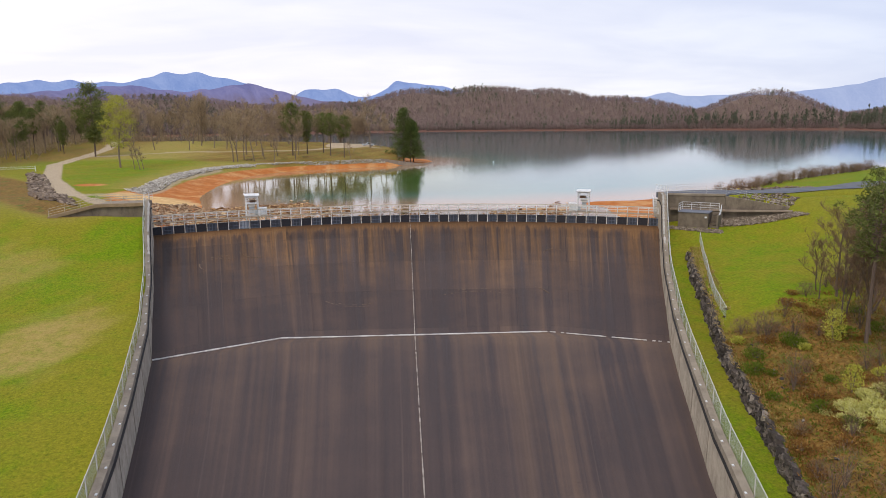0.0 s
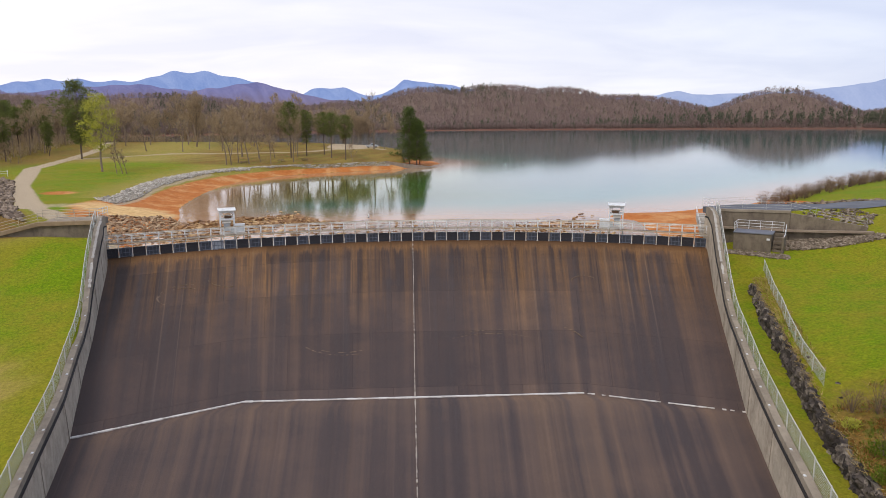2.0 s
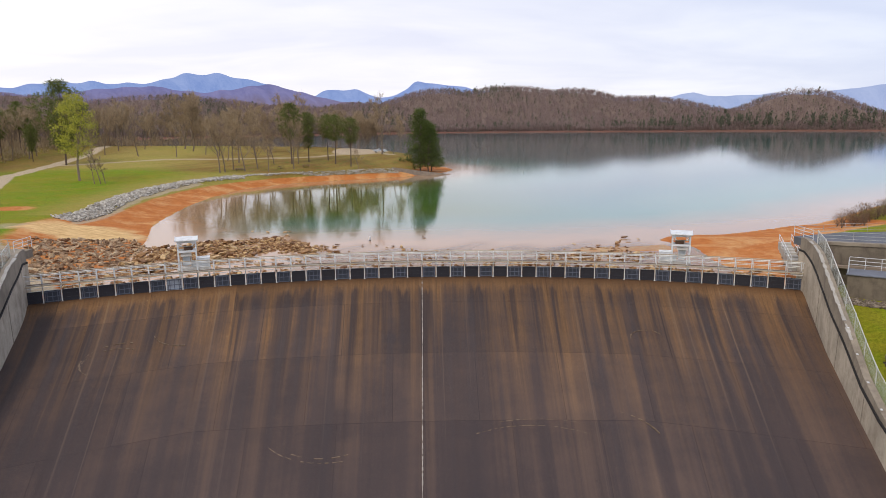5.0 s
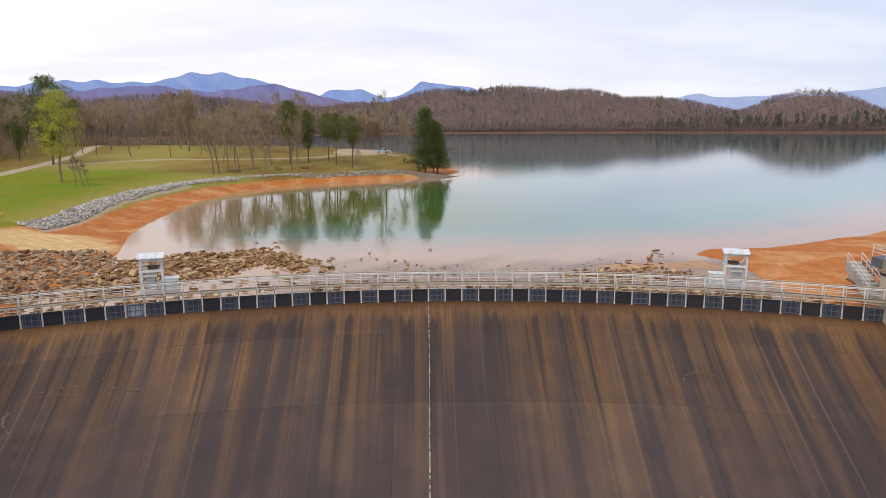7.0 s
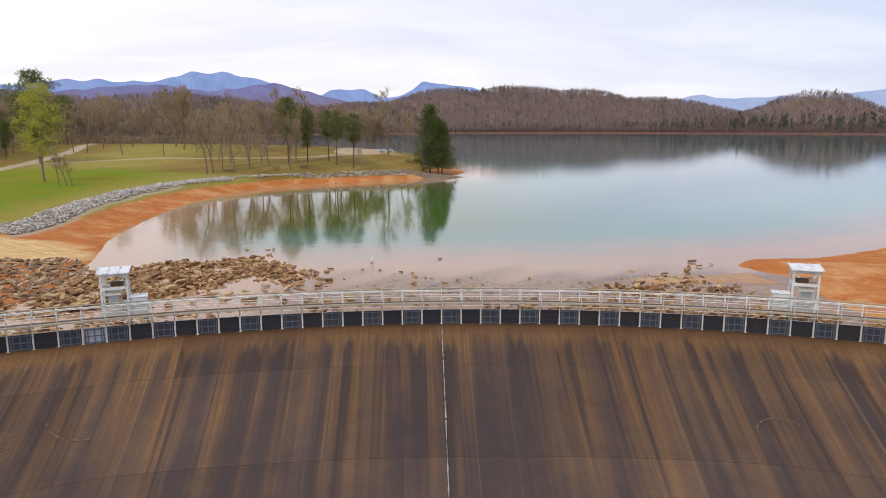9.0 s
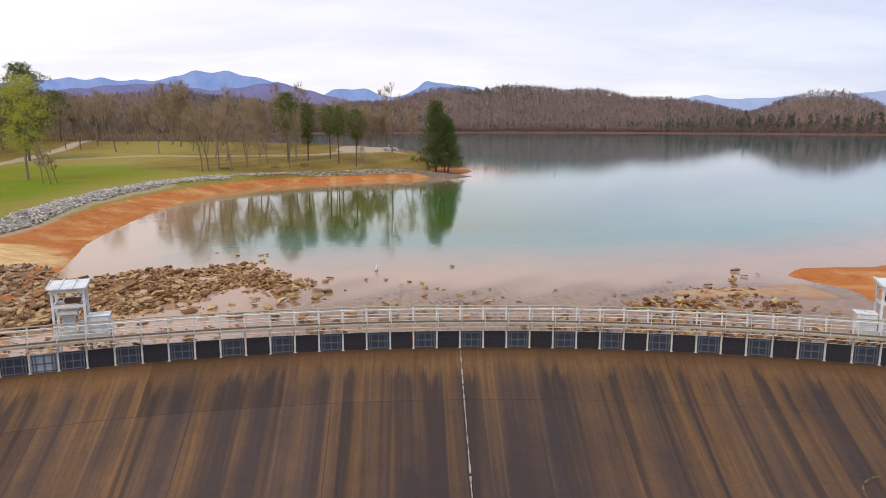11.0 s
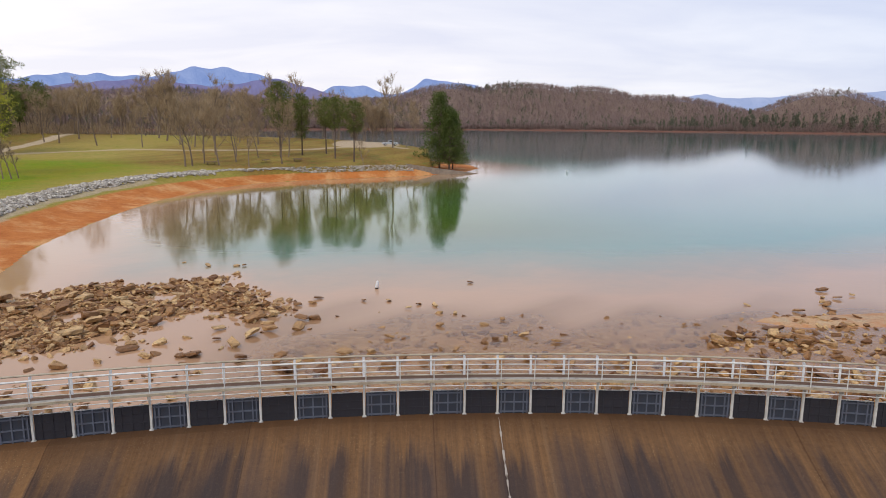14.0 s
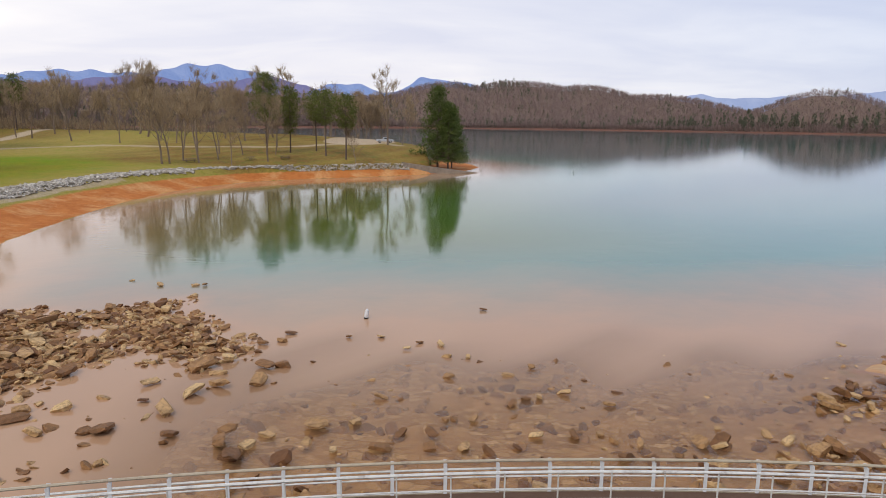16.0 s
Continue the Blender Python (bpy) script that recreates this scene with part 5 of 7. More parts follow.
def far_shore():
    """The band of red clay bared along the far shore by the low water."""
    pts = [p for p in LAKE if p[1] > 330]
    rnd = random.Random(5)
    v, f = [], []
    for (x0, y0), (x1, y1) in zip(pts, pts[1:]):
        n = max(2, int(math.hypot(x1 - x0, y1 - y0) / 9))
        nx, ny = (y0 - y1), (x1 - x0)
        ln = math.hypot(nx, ny)
        nx, ny = nx / ln, ny / ln
        for i in range(n + 1):
            x, y = x0 + (x1 - x0) * i / n, y0 + (y1 - y0) * i / n
            b = len(v)
            v += [(x - nx * 4, y - ny * 4, -0.5), (x + nx * 3, y + ny * 3, 0.8 + rnd.uniform(-0.2, 0.3)), (x + nx * 7, y + ny * 7, 1.5 + rnd.uniform(-0.5, 0.5)), (x + nx * 14, y + ny * 14, 0.6)]
            if i:
                f += [(b - 4 + k, b + k, b + k + 1, b - 3 + k) for k in range(3)]
    return tagged(new("backdrop_shore", as_mesh("far_shore", v, f, material("far_clay", concrete((0.21, 0.088, 0.058), (0.12, 0.06, 0.042), 0.6)))), "bare red clay along the far shore", "shore", kind="structure")


far_shore()

# ---- trees ----
def grown(name, wood, crown, mat_wood, mat_crown):
    """A tree at the origin as a hidden pattern: its meshes, shared by every copy."""
    return (name, as_mesh("trunk", *wood.pair(), mat_wood), as_mesh("crown", *crown.pair(), mat_crown))


def sliver(g, p, d, wd, rnd):
    side = d.cross(Vector((rnd.uniform(-1, 1), rnd.uniform(-1, 1), rnd.uniform(-1, 1)))).normalized() * wd
    g.add([p - side, p + side, p + d], [(0, 1, 2)])


def bare_tree(seed, h=18.0, spread=0.34, forked=False, twig=0.042, dense=1.2):
    """A leafless broadleaf: trunk, limbs that fork, and a haze of twigs."""
    rnd = random.Random(seed)
    wood, crown = Geo(), Geo()

    def grow(p, d, ln, r, level):
        n = 4 if level < 2 else 3
        pts, rad, q = [p], [r], p
        for k in range(n):
            d = (d + Vector((rnd.gauss(0, 0.11), rnd.gauss(0, 0.11), rnd.gauss(0.03, 0.07)))).normalized()
            q = q + d * (ln / n)
            pts.append(q)
            rad.append(r * (1 - 0.62 * (k + 1) / n))
        wood.tube(pts, rad, 6 if level == 0 else 4 if level < 2 else 3, level == 0)
        if level >= 3:
            for _ in range(int(8 * dense)):
                t = rnd.random()
                base = pts[0].lerp(pts[-1], t)
                dd = (d * 0.8 + Vector((rnd.gauss(0, 0.5), rnd.gauss(0, 0.5), rnd.gauss(0.5, 0.4)))).normalized()
                sliver(crown, base, dd * rnd.uniform(0.6, 2.0) * h / 18, twig * 0.7, rnd)
            return
        kids = {0: 9, 1: 4, 2: 5}[level]
        for k in range(kids):
            t = (0.30 + 0.70 * (k + rnd.random()) / kids) if level == 0 else rnd.uniform(0.3, 1.0)
            seg = min(int(t * n), n - 1)
            base = pts[seg].lerp(pts[seg + 1], t * n - seg)
            a = rnd.uniform(0, 6.283) if level else k * 2.4 + rnd.uniform(-0.5, 0.5)
            out = Vector((math.cos(a), math.sin(a), 0))
            steep = rnd.uniform(0.75, 1.6) if level == 0 else rnd.uniform(0.2, 0.9)
            nd = (out * (1.0 if level == 0 else 0.85) + Vector((0, 0, steep)) + d * (0.25 if level == 0 else 0.8)).normalized()
            l2 = h * spread * (1.25 - 0.55 * t) * rnd.uniform(0.8, 1.15) if level == 0 else ln * rnd.uniform(0.42, 0.62)
            grow(base, nd, l2, max(r * (1 - 0.55 * t) * (0.42 if level == 0 else 0.55), 0.018), level + 1)

    if forked:
        grow(Vector((0, 0, -0.4)), Vector((0.05, 0, 1)), h * 0.5, h * 0.016, 0)
        grow(Vector((0.1, 0, h * 0.22)), Vector((0.35, 0.1, 1)).normalized(), h * 0.6, h * 0.012, 0)
        grow(Vector((-0.1, 0, h * 0.25)), Vector((-0.32, -0.1, 1)).normalized(), h * 0.62, h * 0.012, 0)
    else:
        grow(Vector((0, 0, -0.4)), Vector((0, 0, 1)), h * 0.86, h * 0.0145, 0)
    return grown("bare_tree", wood, crown, M_BARK, M_TWIG)


def tuft(g, c, r, n, ln, wd, rnd, flat=0.7):
    for _ in range(n):
        v = Vector((rnd.gauss(0, 1), rnd.gauss(0, 1), rnd.gauss(0, flat)))
        v.normalize()
        p = c + Vector((v.x, v.y, v.z * flat)) * r * rnd.random() ** 0.4
        d = (v + Vector((rnd.gauss(0, 0.5), rnd.gauss(0, 0.5), rnd.gauss(0.25, 0.4)))).normalized() * ln * rnd.uniform(0.6, 1.2)
        sliver(g, p, d, wd, rnd)


def pine_tree(seed, h=22.0, bare=0.42, wide=0.17, clumps=70, cone=False):
    """A pine: a straight bole, whorled limbs, and tufts of needles with gaps between."""
    rnd = random.Random(seed)
    wood, crown = Geo(), Geo()
    bend = [Vector((rnd.gauss(0, 0.012) * h * t, rnd.gauss(0, 0.012) * h * t, h * t)) for t in (0, 0.25, 0.5, 0.75, 1.0)]
    bend[0].z = -0.4
    wood.tube(bend, [h * 0.0135, h * 0.0115, h * 0.009, h * 0.006, h * 0.0015], 6)
    for k in range(clumps):
        t = bare + (1 - bare) * ((k + rnd.random()) / clumps)
        z = h * t
        u = (t - bare) / (1 - bare)
        if cone:
            reach = h * wide * (1.05 - u) ** 0.6 * rnd.uniform(0.5, 1.1)
        else:
            reach = h * wide * (0.35 + 1.5 * u * (1.15 - u) * 1.6) * rnd.uniform(0.35, 1.1) * (1.0 if u < 0.85 else 0.6)
        a = k * 2.399 + rnd.uniform(-0.4, 0.4)
        drop = -0.12 if cone else rnd.uniform(0.0, 0.35)
        base = Vector((bend[2].x * t, bend[2].y * t, z - reach * max(drop, 0) * 0.8))
        tip = Vector((math.cos(a) * reach, math.sin(a) * reach, z + reach * drop * 0.5))
        wood.tube([base, tip], [0.05 + 0.05 * (1 - u), 0.015], 3, False)
        size = h * 0.040 * rnd.uniform(0.8, 1.4)
        tuft(crown, tip, size, 44, size * 0.75, size * 0.10, rnd)
        if reach > size * 1.5:
            tuft(crown, base.lerp(tip, 0.6), size * 0.8, 26, size * 0.7, size * 0.10, rnd)
    tuft(crown, Vector((bend[4].x, bend[4].y, h)), h * 0.035, 40, h * 0.03, h * 0.004, rnd)
    return grown("pine_tree", wood, crown, M_PINEBARK, M_NEEDLE)


def spring_tree(seed, h=22.0):
    """A tall young broadleaf in fresh yellow-green leaf."""
    name, trunk, twigs = bare_tree(seed, h, 0.27)
    rnd = random.Random(seed)
    crown = Geo()
    for k in range(210):
        u = rnd.random()
        z = h * (0.27 + 0.73 * u)
        r = h * 0.245 * math.sin(math.pi * (0.13 + 0.82 * u)) ** 0.8
        a = rnd.uniform(0, 6.283)
        q = r * math.sqrt(rnd.random())
        tuft(crown, Vector((q * math.cos(a), q * math.sin(a), z)), 0.95, 26, 0.34, 0.13, rnd, 0.8)
    return ("spring_tree", trunk, as_mesh("crown", *crown.pair(), M_SPRING))


def shrub(seed, h=2.2, w=1.4, leaf=None, n=260, wood=True):
    rnd = random.Random(seed)
    g, crown = Geo(), Geo()
    for _ in range(9 if wood else 4):
        a, s = rnd.uniform(0, 6.283), rnd.uniform(0.2, 1.0)
        tip = Vector((math.cos(a) * w * s * 0.6, math.sin(a) * w * s * 0.6, h * rnd.uniform(0.6, 1.0)))
        g.tube([(0, 0, -0.1), tip * 0.5 + Vector((0, 0, 0.12 * h)), tip], [0.03, 0.02, 0.008], 3, False)
    for _ in range(n):
        a, s, t = rnd.uniform(0, 6.283), math.sqrt(rnd.random()), rnd.random()
        env = math.sin(math.pi * (0.12 + 0.8 * t)) ** 0.6
        p = Vector((math.cos(a) * w * s * env * 0.65, math.sin(a) * w * s * env * 0.65, h * (0.08 + 0.85 * t)))
        d = Vector((p.x * 0.5 + rnd.gauss(0, 0.4), p.y * 0.5 + rnd.gauss(0, 0.4), rnd.uniform(0.1, 1.0))).normalized()
        sliver(crown, p, d * (0.22 if leaf else 0.5) * rnd.uniform(0.6, 1.3), 0.05 if leaf else 0.016, rnd)
    return ("shrub", as_mesh("stem", *g.pair(), M_BARK), as_mesh("crown", *crown.pair(), leaf or M_TWIG))


def plant(kind, x, y, scale, turn, label, category="tree", group="", dz=0.0):
    name, trunk, crown = kind
    z = float(ground_z(np.array([x]), np.array([y]))[0]) + dz
    root = thing(name, label, category, group, at=pose(x, y, z, 0, 0, turn) @ Matrix.Diagonal((scale, scale, scale, 1)))
    part(trunk.name.split(".")[0], trunk, None, root)
    part("crown", crown, None, root)
    return root


BARE = [bare_tree(11), bare_tree(12, 18, 0.30), bare_tree(13, 18, 0.40), bare_tree(14, 18, 0.30, True), bare_tree(15, 18, 0.26)]
PINES = [pine_tree(31), pine_tree(32, 22, 0.5, 0.20, 56), pine_tree(33, 22, 0.30, 0.15, 80)]
CEDAR = pine_tree(41, 22, 0.12, 0.30, 130, True)
CEDAR[2].materials[0] = M_CEDAR
SPRING = spring_tree(51)
SAPLING = bare_tree(17, 9.0, 0.16, False, 0.012, 0.7)
BARE_L, PINE_L = "leafless brown tree standing on the grassy lake shore", "dark green pine with a bare lower trunk"
r3 = random.Random(3)
for x, y, h, kind in [(-119.8, 190.6, 19, 0), (-115.7, 204.6, 24, 4), (-98.1, 178.1, 22, 2), (-107.2, 209, 17, 1), (-82.6, 172, 17, 4), (-99, 218, 13, 0), (-91.6, 209.8, 27, 3), (-85, 198.8, 27, 3),
                      (-54.6, 127.8, 18, 1), (-53.6, 133.4, 16.5, 4), (-49.8, 132, 18.4, 1), (-56.9, 154.5, 23.6, 4), (-49.9, 148.2, 15.5, 0), (-36.7, 139.4, 17, 2), (-53.2, 188.6, 20, 3), (-44.4, 148.5, 14, 1),
                      (-37.2, 151, 13, 0), (-42.9, 131.8, 13, 4), (-48, 204, 25, 3), (-11, 178, 23, 4), (-7, 181, 15, 2), (-17.2, 143.2, 7.1, 2), (-133, 172, 21, 0), (-114, 188, 20, 2), (-55.8, 126.6, 19, 1),
                      (-47.6, 139, 16, 0), (-62, 160, 17, 2), (-69, 176, 18, 0), (-76, 184, 19, 1), (-61, 196, 20, 2), (-30, 205, 18, 0), (-22, 211, 17, 1), (-73, 212, 20, 3), (-40, 168, 16, 4), (-66, 214, 19, 0), (-4, 200, 15, 1)]:
    plant(BARE[kind], x, y, h * (0.76 if x < -70 else 0.80 if x < -30 else 0.86) / 18.0, r3.uniform(0, 360), BARE_L, group="shore trees")
for x, y, h in [(-76.0, 92.1, 8.6), (-74.6, 92.3, 9.0), (-74.0, 93.4, 7.0)]:
    plant(SAPLING, x, y, h / 9.0, r3.uniform(0, 360), "slender leafless sapling on the mown grass", group="saplings")
for x, y, h, kind in [(-34.3, 155.2, 17.5, 2), (-28.5, 159.6, 16.5, 1), (-25.2, 152, 17.2, 1), (-19.9, 147.5, 16.8, 1), (-39, 150, 21, 0),  (-157, 224, 21, 2), (-150, 180, 23, 2), (-156, 192, 24, 0),
                      (-127, 163, 15, 2), (-139, 152, 17, 2), (-144, 160, 20, 2), (-150, 155, 19, 2), (-141, 170, 21, 0), (-158, 158, 20, 2), (-134, 176, 17, 2), (-163, 170, 22, 2), (-170, 200, 26, 0), (-175, 182, 25, 2), (-148, 205, 18, 1), (-185, 215, 27, 0)]:
    plant(PINES[kind], x, y, h * (0.80 if x < -70 else 0.90) / 22.0, r3.uniform(0, 360), PINE_L, group="pines")
for x, y, h in [(2.6, 163.5, 21), (6.5, 167.0, 16), (5.2, 160.5, 17)]:
    plant(CEDAR, x, y, h / 22.0, r3.uniform(0, 360), "dense conical evergreen on the tip of the peninsula", group="evergreens on the point")
plant(pine_tree(34, 22, 0.20, 0.25, 120), -111, 152, 26 / 22.0, 20, "broad dark pine at the edge of the meadow")
plant(SPRING, -82.4, 98.5, 20.8 / 22.0, 40, "tall tree in fresh yellow-green spring leaf")

# a thicker stand round the car park and towards the point
rp = random.Random(29)
for k in range(34):
    x, y = rp.uniform(-48, 4), rp.uniform(205, 236)
    if float(signed(np.array([x]), np.array([y]), LAKE)[0]) > -3:
        continue
    plant(BARE[rp.randrange(5)], x, y, rp.uniform(11, 16) / 18, rp.uniform(0, 360), "leafless brown tree behind the car park", group="car park trees")

# woods behind the meadow
done = 0
rw = random.Random(77)
THIN = bare_tree(16, 18, 0.33, False, 0.085, 0.9)
behind_w, behind_c = Geo(), Geo()
while done < 560:
    a = rw.random()
    if a < 0.6:
        x, y = rw.uniform(-330, 0), rw.uniform(222, 345)
    else:
        x, y = rw.uniform(-300, -126), rw.uniform(118, 260)
    sd = float(signed(np.array([x]), np.array([y]), LAKE)[0])
    if sd > -2.5 or (x > -126 - (y - 118) * 0.15 and y < 225) or (x > -60 and sd > -4):
        continue
    if x < -130 and y < 235 and rw.random() < 0.25:
        plant(PINES[rw.randrange(3)], x, y, rw.uniform(12, 19) / 22, rw.uniform(0, 360), PINE_L, group="pines")
    else:
        if done < 70:
            plant(BARE[rw.randrange(5)], x, y, rw.uniform(11, 17.5) / 18, rw.uniform(0, 360), "leafless brown woodland tree behind the meadow", group="woodland trees")
        else:
            sc = rw.uniform(11, 17.5) / 18
            m = pose(x, y, float(ground_z(np.array([x]), np.array([y]))[0]), 0, 0, rw.uniform(0, 360)) @ Matrix.Diagonal((sc, sc, sc, 1))
            for geo, me in ((behind_w, THIN[1]), (behind_c, THIN[2])):
                geo.add([m @ v.co for v in me.vertices], [tuple(p.vertices) for p in me.polygons])
    done += 1
tagged(new("back_wood_trunks", as_mesh("back_wood_trunks", *behind_w.pair(), M_BARK)), "trunks and limbs of the leafless wood behind the meadow", "woods", kind="stuff")
tagged(new("back_wood_twigs", as_mesh("back_wood_twigs", *behind_c.pair(), M_TWIG)), "brown twigs of the leafless wood behind the meadow", "woods", kind="stuff")
for k in range(46):
    x = rw.uniform(-175, -120)
    y = 108 + (-120 - x) * 0.9 + rw.uniform(-6, 26)
    plant(BARE[2], x, y, rw.uniform(3.5, 7) / 18, rw.uniform(0, 360), "low leafless scrub at the edge of the woods", "scrub", "scrub")



def wood_brush():
    """Low twiggy brush and saplings that close the foot of the woods behind the meadow."""
    rnd = random.Random(91)
    g = Geo()
    n = 0
    while n < 2600:
        if rnd.random() < 0.7:
            x, y = rnd.uniform(-330, -10), rnd.uniform(232, 330)
        else:
            x, y = rnd.uniform(-300, -132), rnd.uniform(140, 250)
        if float(signed(np.array([x]), np.array([y]), LAKE)[0]) > -3 or (x > -126 - (y - 118) * 0.15 and y < 230):
            continue
        z = float(ground_z(np.array([x]), np.array([y]))[0])
        h = rnd.uniform(2.0, 5.5)
        for _ in range(26):
            a, t = rnd.uniform(0, 6.283), rnd.random()
            q = h * 0.45 * math.sqrt(rnd.random())
            d = Vector((rnd.gauss(0, 0.4), rnd.gauss(0, 0.4), 1)).normalized()
            sliver(g, Vector((x + q * math.cos(a), y + q * math.sin(a), z + h * 0.75 * t)), d * h * rnd.uniform(0.2, 0.4), 0.09, rnd)
        n += 1
    return tagged(new("wood_brush", as_mesh("wood_brush", *g.pair(), M_TWIG)), "low brown brush at the foot of the leafless woods", "brush", kind="stuff")


wood_brush()

# ---- brush on the cut above the chute ----
M_BRUSH = material("brush_twigs", foliage((0.155, 0.092, 0.054), (0.24, 0.150, 0.090), (0.35, 0.235, 0.150), 0.25))
M_BRUSHBARK = material("brush_bark", bark((0.075, 0.052, 0.038), (0.17, 0.125, 0.092)))


def browned(kind):
    """The same tree in the darker browns of the brush."""
    name, trunk, crown = kind
    trunk, crown = trunk.copy(), crown.copy()
    trunk.name, crown.name = "trunk", "crown"
    trunk.materials[0], crown.materials[0] = M_BRUSHBARK, M_BRUSH
    return (name, trunk, crown)


BRUSHY = [browned(k) for k in BARE]
SHRUBS = [browned(shrub(61)), browned(shrub(62, 2.6, 1.8)), browned(shrub(63, 1.5, 1.6))]
M_WEED = material("weeds", foliage((0.075, 0.115, 0.006), (0.135, 0.185, 0.013), (0.235, 0.275, 0.030), 0.3))
GREENS = [shrub(71, 0.9, 1.5, M_WEED, 420), shrub(72, 0.8, 1.1, M_SPRING, 300)]
BRIGHT = shrub(73, 3.0, 1.5, M_SPRING, 620, False)
BLOOM = shrub(74, 0.8, 1.2, M_BLOOM, 260, False)
M_BLOOM_DRY = material("straw", foliage((0.30, 0.20, 0.065), (0.44, 0.31, 0.11), (0.58, 0.45, 0.19), 0.2))
DRYB = shrub(75, 0.7, 1.5, M_DRYLEAF, 320)
for x, y, h, kind in [(43.4, -46.9, 7, 4), (48, -41, 7.5, 2), (37.6, -59.1, 8.5, 3), (46, -48, 9.5, 0), (43, -52, 9, 2), (49, -52, 11, 1), (52, -47, 11, 0), (45, -58, 9, 4), (50, -44, 9, 2), (37, -56, 6, 4), (40.5, -58, 7.5, 1), (47, -53, 10, 4), (36, -64, 6.5, 1), (41, -61, 8, 4), (51, -60, 10, 2), (56, -50, 11, 2), (53, -56, 12, 3), (38.5, -62, 8, 0), (42, -65, 10, 2)]:
    plant(BRUSHY[kind], x, y, h / 18.0, r3.uniform(0, 360), "thin leafless tree in the brush beside the chute", group="brush trees")
OPEN_PINES = [pine_tree(36, 22, 0.45, 0.17, 34), pine_tree(37, 22, 0.52, 0.19, 30)]
for x, y, h, kind in [(48.2, -44.0, 11.5, 0), (53.5, -45.5, 12, 1), (57, -41, 13, 1)]:
    plant(OPEN_PINES[kind], x, y, h / 22.0, r3.uniform(0, 360), "ragged pine in the brush beside the chute", group="brush pines")
plant(pine_tree(35, 22, 0.56, 0.20, 44), 36.2, -60.5, 13.0 / 22.0, 130, "ragged pine rising out of the brush beside the chute", group="brush pines")
for x, y, h, kind in [(41.4, -48.8, 8.5, 2), (40.6, -46.6, 5.5, 0), (43.0, -49.5, 8.0, 1), (39.4, -49.0, 4.5, 4), (38.2, -55.0, 6.0, 0)]:
    plant(BRUSHY[kind], x, y, h / 18.0, r3.uniform(0, 360), "small leafless tree at the edge of the brush", group="brush trees")
rb = random.Random(9)
for k in range(230):
    y = rb.uniform(-92, -44)
    x = float(rock_edge(y)) + 1.6 + 26 * rb.random() ** 1.3
    if y > -52 and x < 34:
        continue
    q = rb.random()
    kind, lab = (SHRUBS[k % 3], "leafless twiggy shrub in the brush") if q < 0.42 else (DRYB, "low shrub with dry brown leaves") if q < 0.70 else (GREENS[k % 2], "low green shrub among dry leaves")
    plant(kind, x, y, rb.uniform(0.55, 1.15), rb.uniform(0, 360), lab, "shrub", "brush", -0.05)
def undergrowth(name, label, count, mat, seed, size, width):
    """Weeds and dead leaves on the cut, as blades too many to count."""
    rnd = random.Random(seed)
    xs, ys = [], []
    while len(xs) < count:
        y = rnd.uniform(-100, -40)
        x = float(rock_edge(y)) + 0.75 + 34 * rnd.random() ** 1.4
        if x - 36 < (y + 50) * 2.2 + 4 * math.sin(y * 1.7 + x) and y > -55 or math.sin(x * 1.3 + seed) * math.cos(y * 0.9 - seed) < rnd.uniform(-1.2, 0.5):
            continue
        xs.append(x)
        ys.append(y)
    zs = ground_z(np.array(xs), np.array(ys))
    g = Geo()
    for x, y, z in zip(xs, ys, zs):
        for _ in range(4):
            d = Vector((rnd.gauss(0, 0.6), rnd.gauss(0, 0.6), rnd.uniform(0.2, 1.0))).normalized()
            sliver(g, Vector((x + rnd.gauss(0, 0.18), y + rnd.gauss(0, 0.18), float(z) - 0.03)), d * size * rnd.uniform(0.5, 1.4), width, rnd)
    return tagged(new(name, as_mesh(name, *g.pair(), mat)), label, "undergrowth", kind="stuff")


undergrowth("dry_undergrowth", "dead leaves and dry stalks on the cut above the chute", 15000, M_DRYLEAF, 81, 0.24, 0.05)
undergrowth("green_weeds", "yellow-green weeds among the dead leaves", 12000, M_WEED, 82, 0.24, 0.045)
undergrowth("pale_stalks", "pale dry grass stalks on the cut", 1200, M_BLOOM_DRY, 83, 0.4, 0.025)


def lip_straw():
    """Dry grass hanging over the lip of the rock."""
    rnd = random.Random(86)
    g = Geo()
    for _ in range(1700):
        y = rnd.uniform(-70, -24.5)
        if rnd.random() > np.interp(y, [-70, -50, -44, -25], [0.15, 0.3, 1.0, 1.0]):
            continue
        x = float(rock_edge(y)) + rnd.uniform(0.5, 2.6 if y > -46 else 1.4)
        z = float(ground_z(np.array([max(x, float(rock_edge(y)) + 1.3)]), np.array([y]))[0])
        for _ in range(3):
            d = Vector((rnd.gauss(-0.35, 0.5), rnd.gauss(-0.2, 0.6), rnd.uniform(0.1, 0.8))).normalized()
            sliver(g, Vector((x, y + rnd.gauss(0, 0.1), z - 0.03)), d * rnd.uniform(0.25, 0.6), 0.035, rnd)
    return tagged(new("lip_straw", as_mesh("lip_straw", *g.pair(), M_BLOOM_DRY)), "pale dry grass along the lip of the rock face", "dry grass", kind="stuff")


lip_straw()
plant(BRIGHT, 33.9, -59.7, 1.0, 0, "bright yellow-green bush in young leaf", "shrub")
plant(BRIGHT, 30.0, -67.9, 0.75, 80, "bright yellow-green bush in young leaf", "shrub")
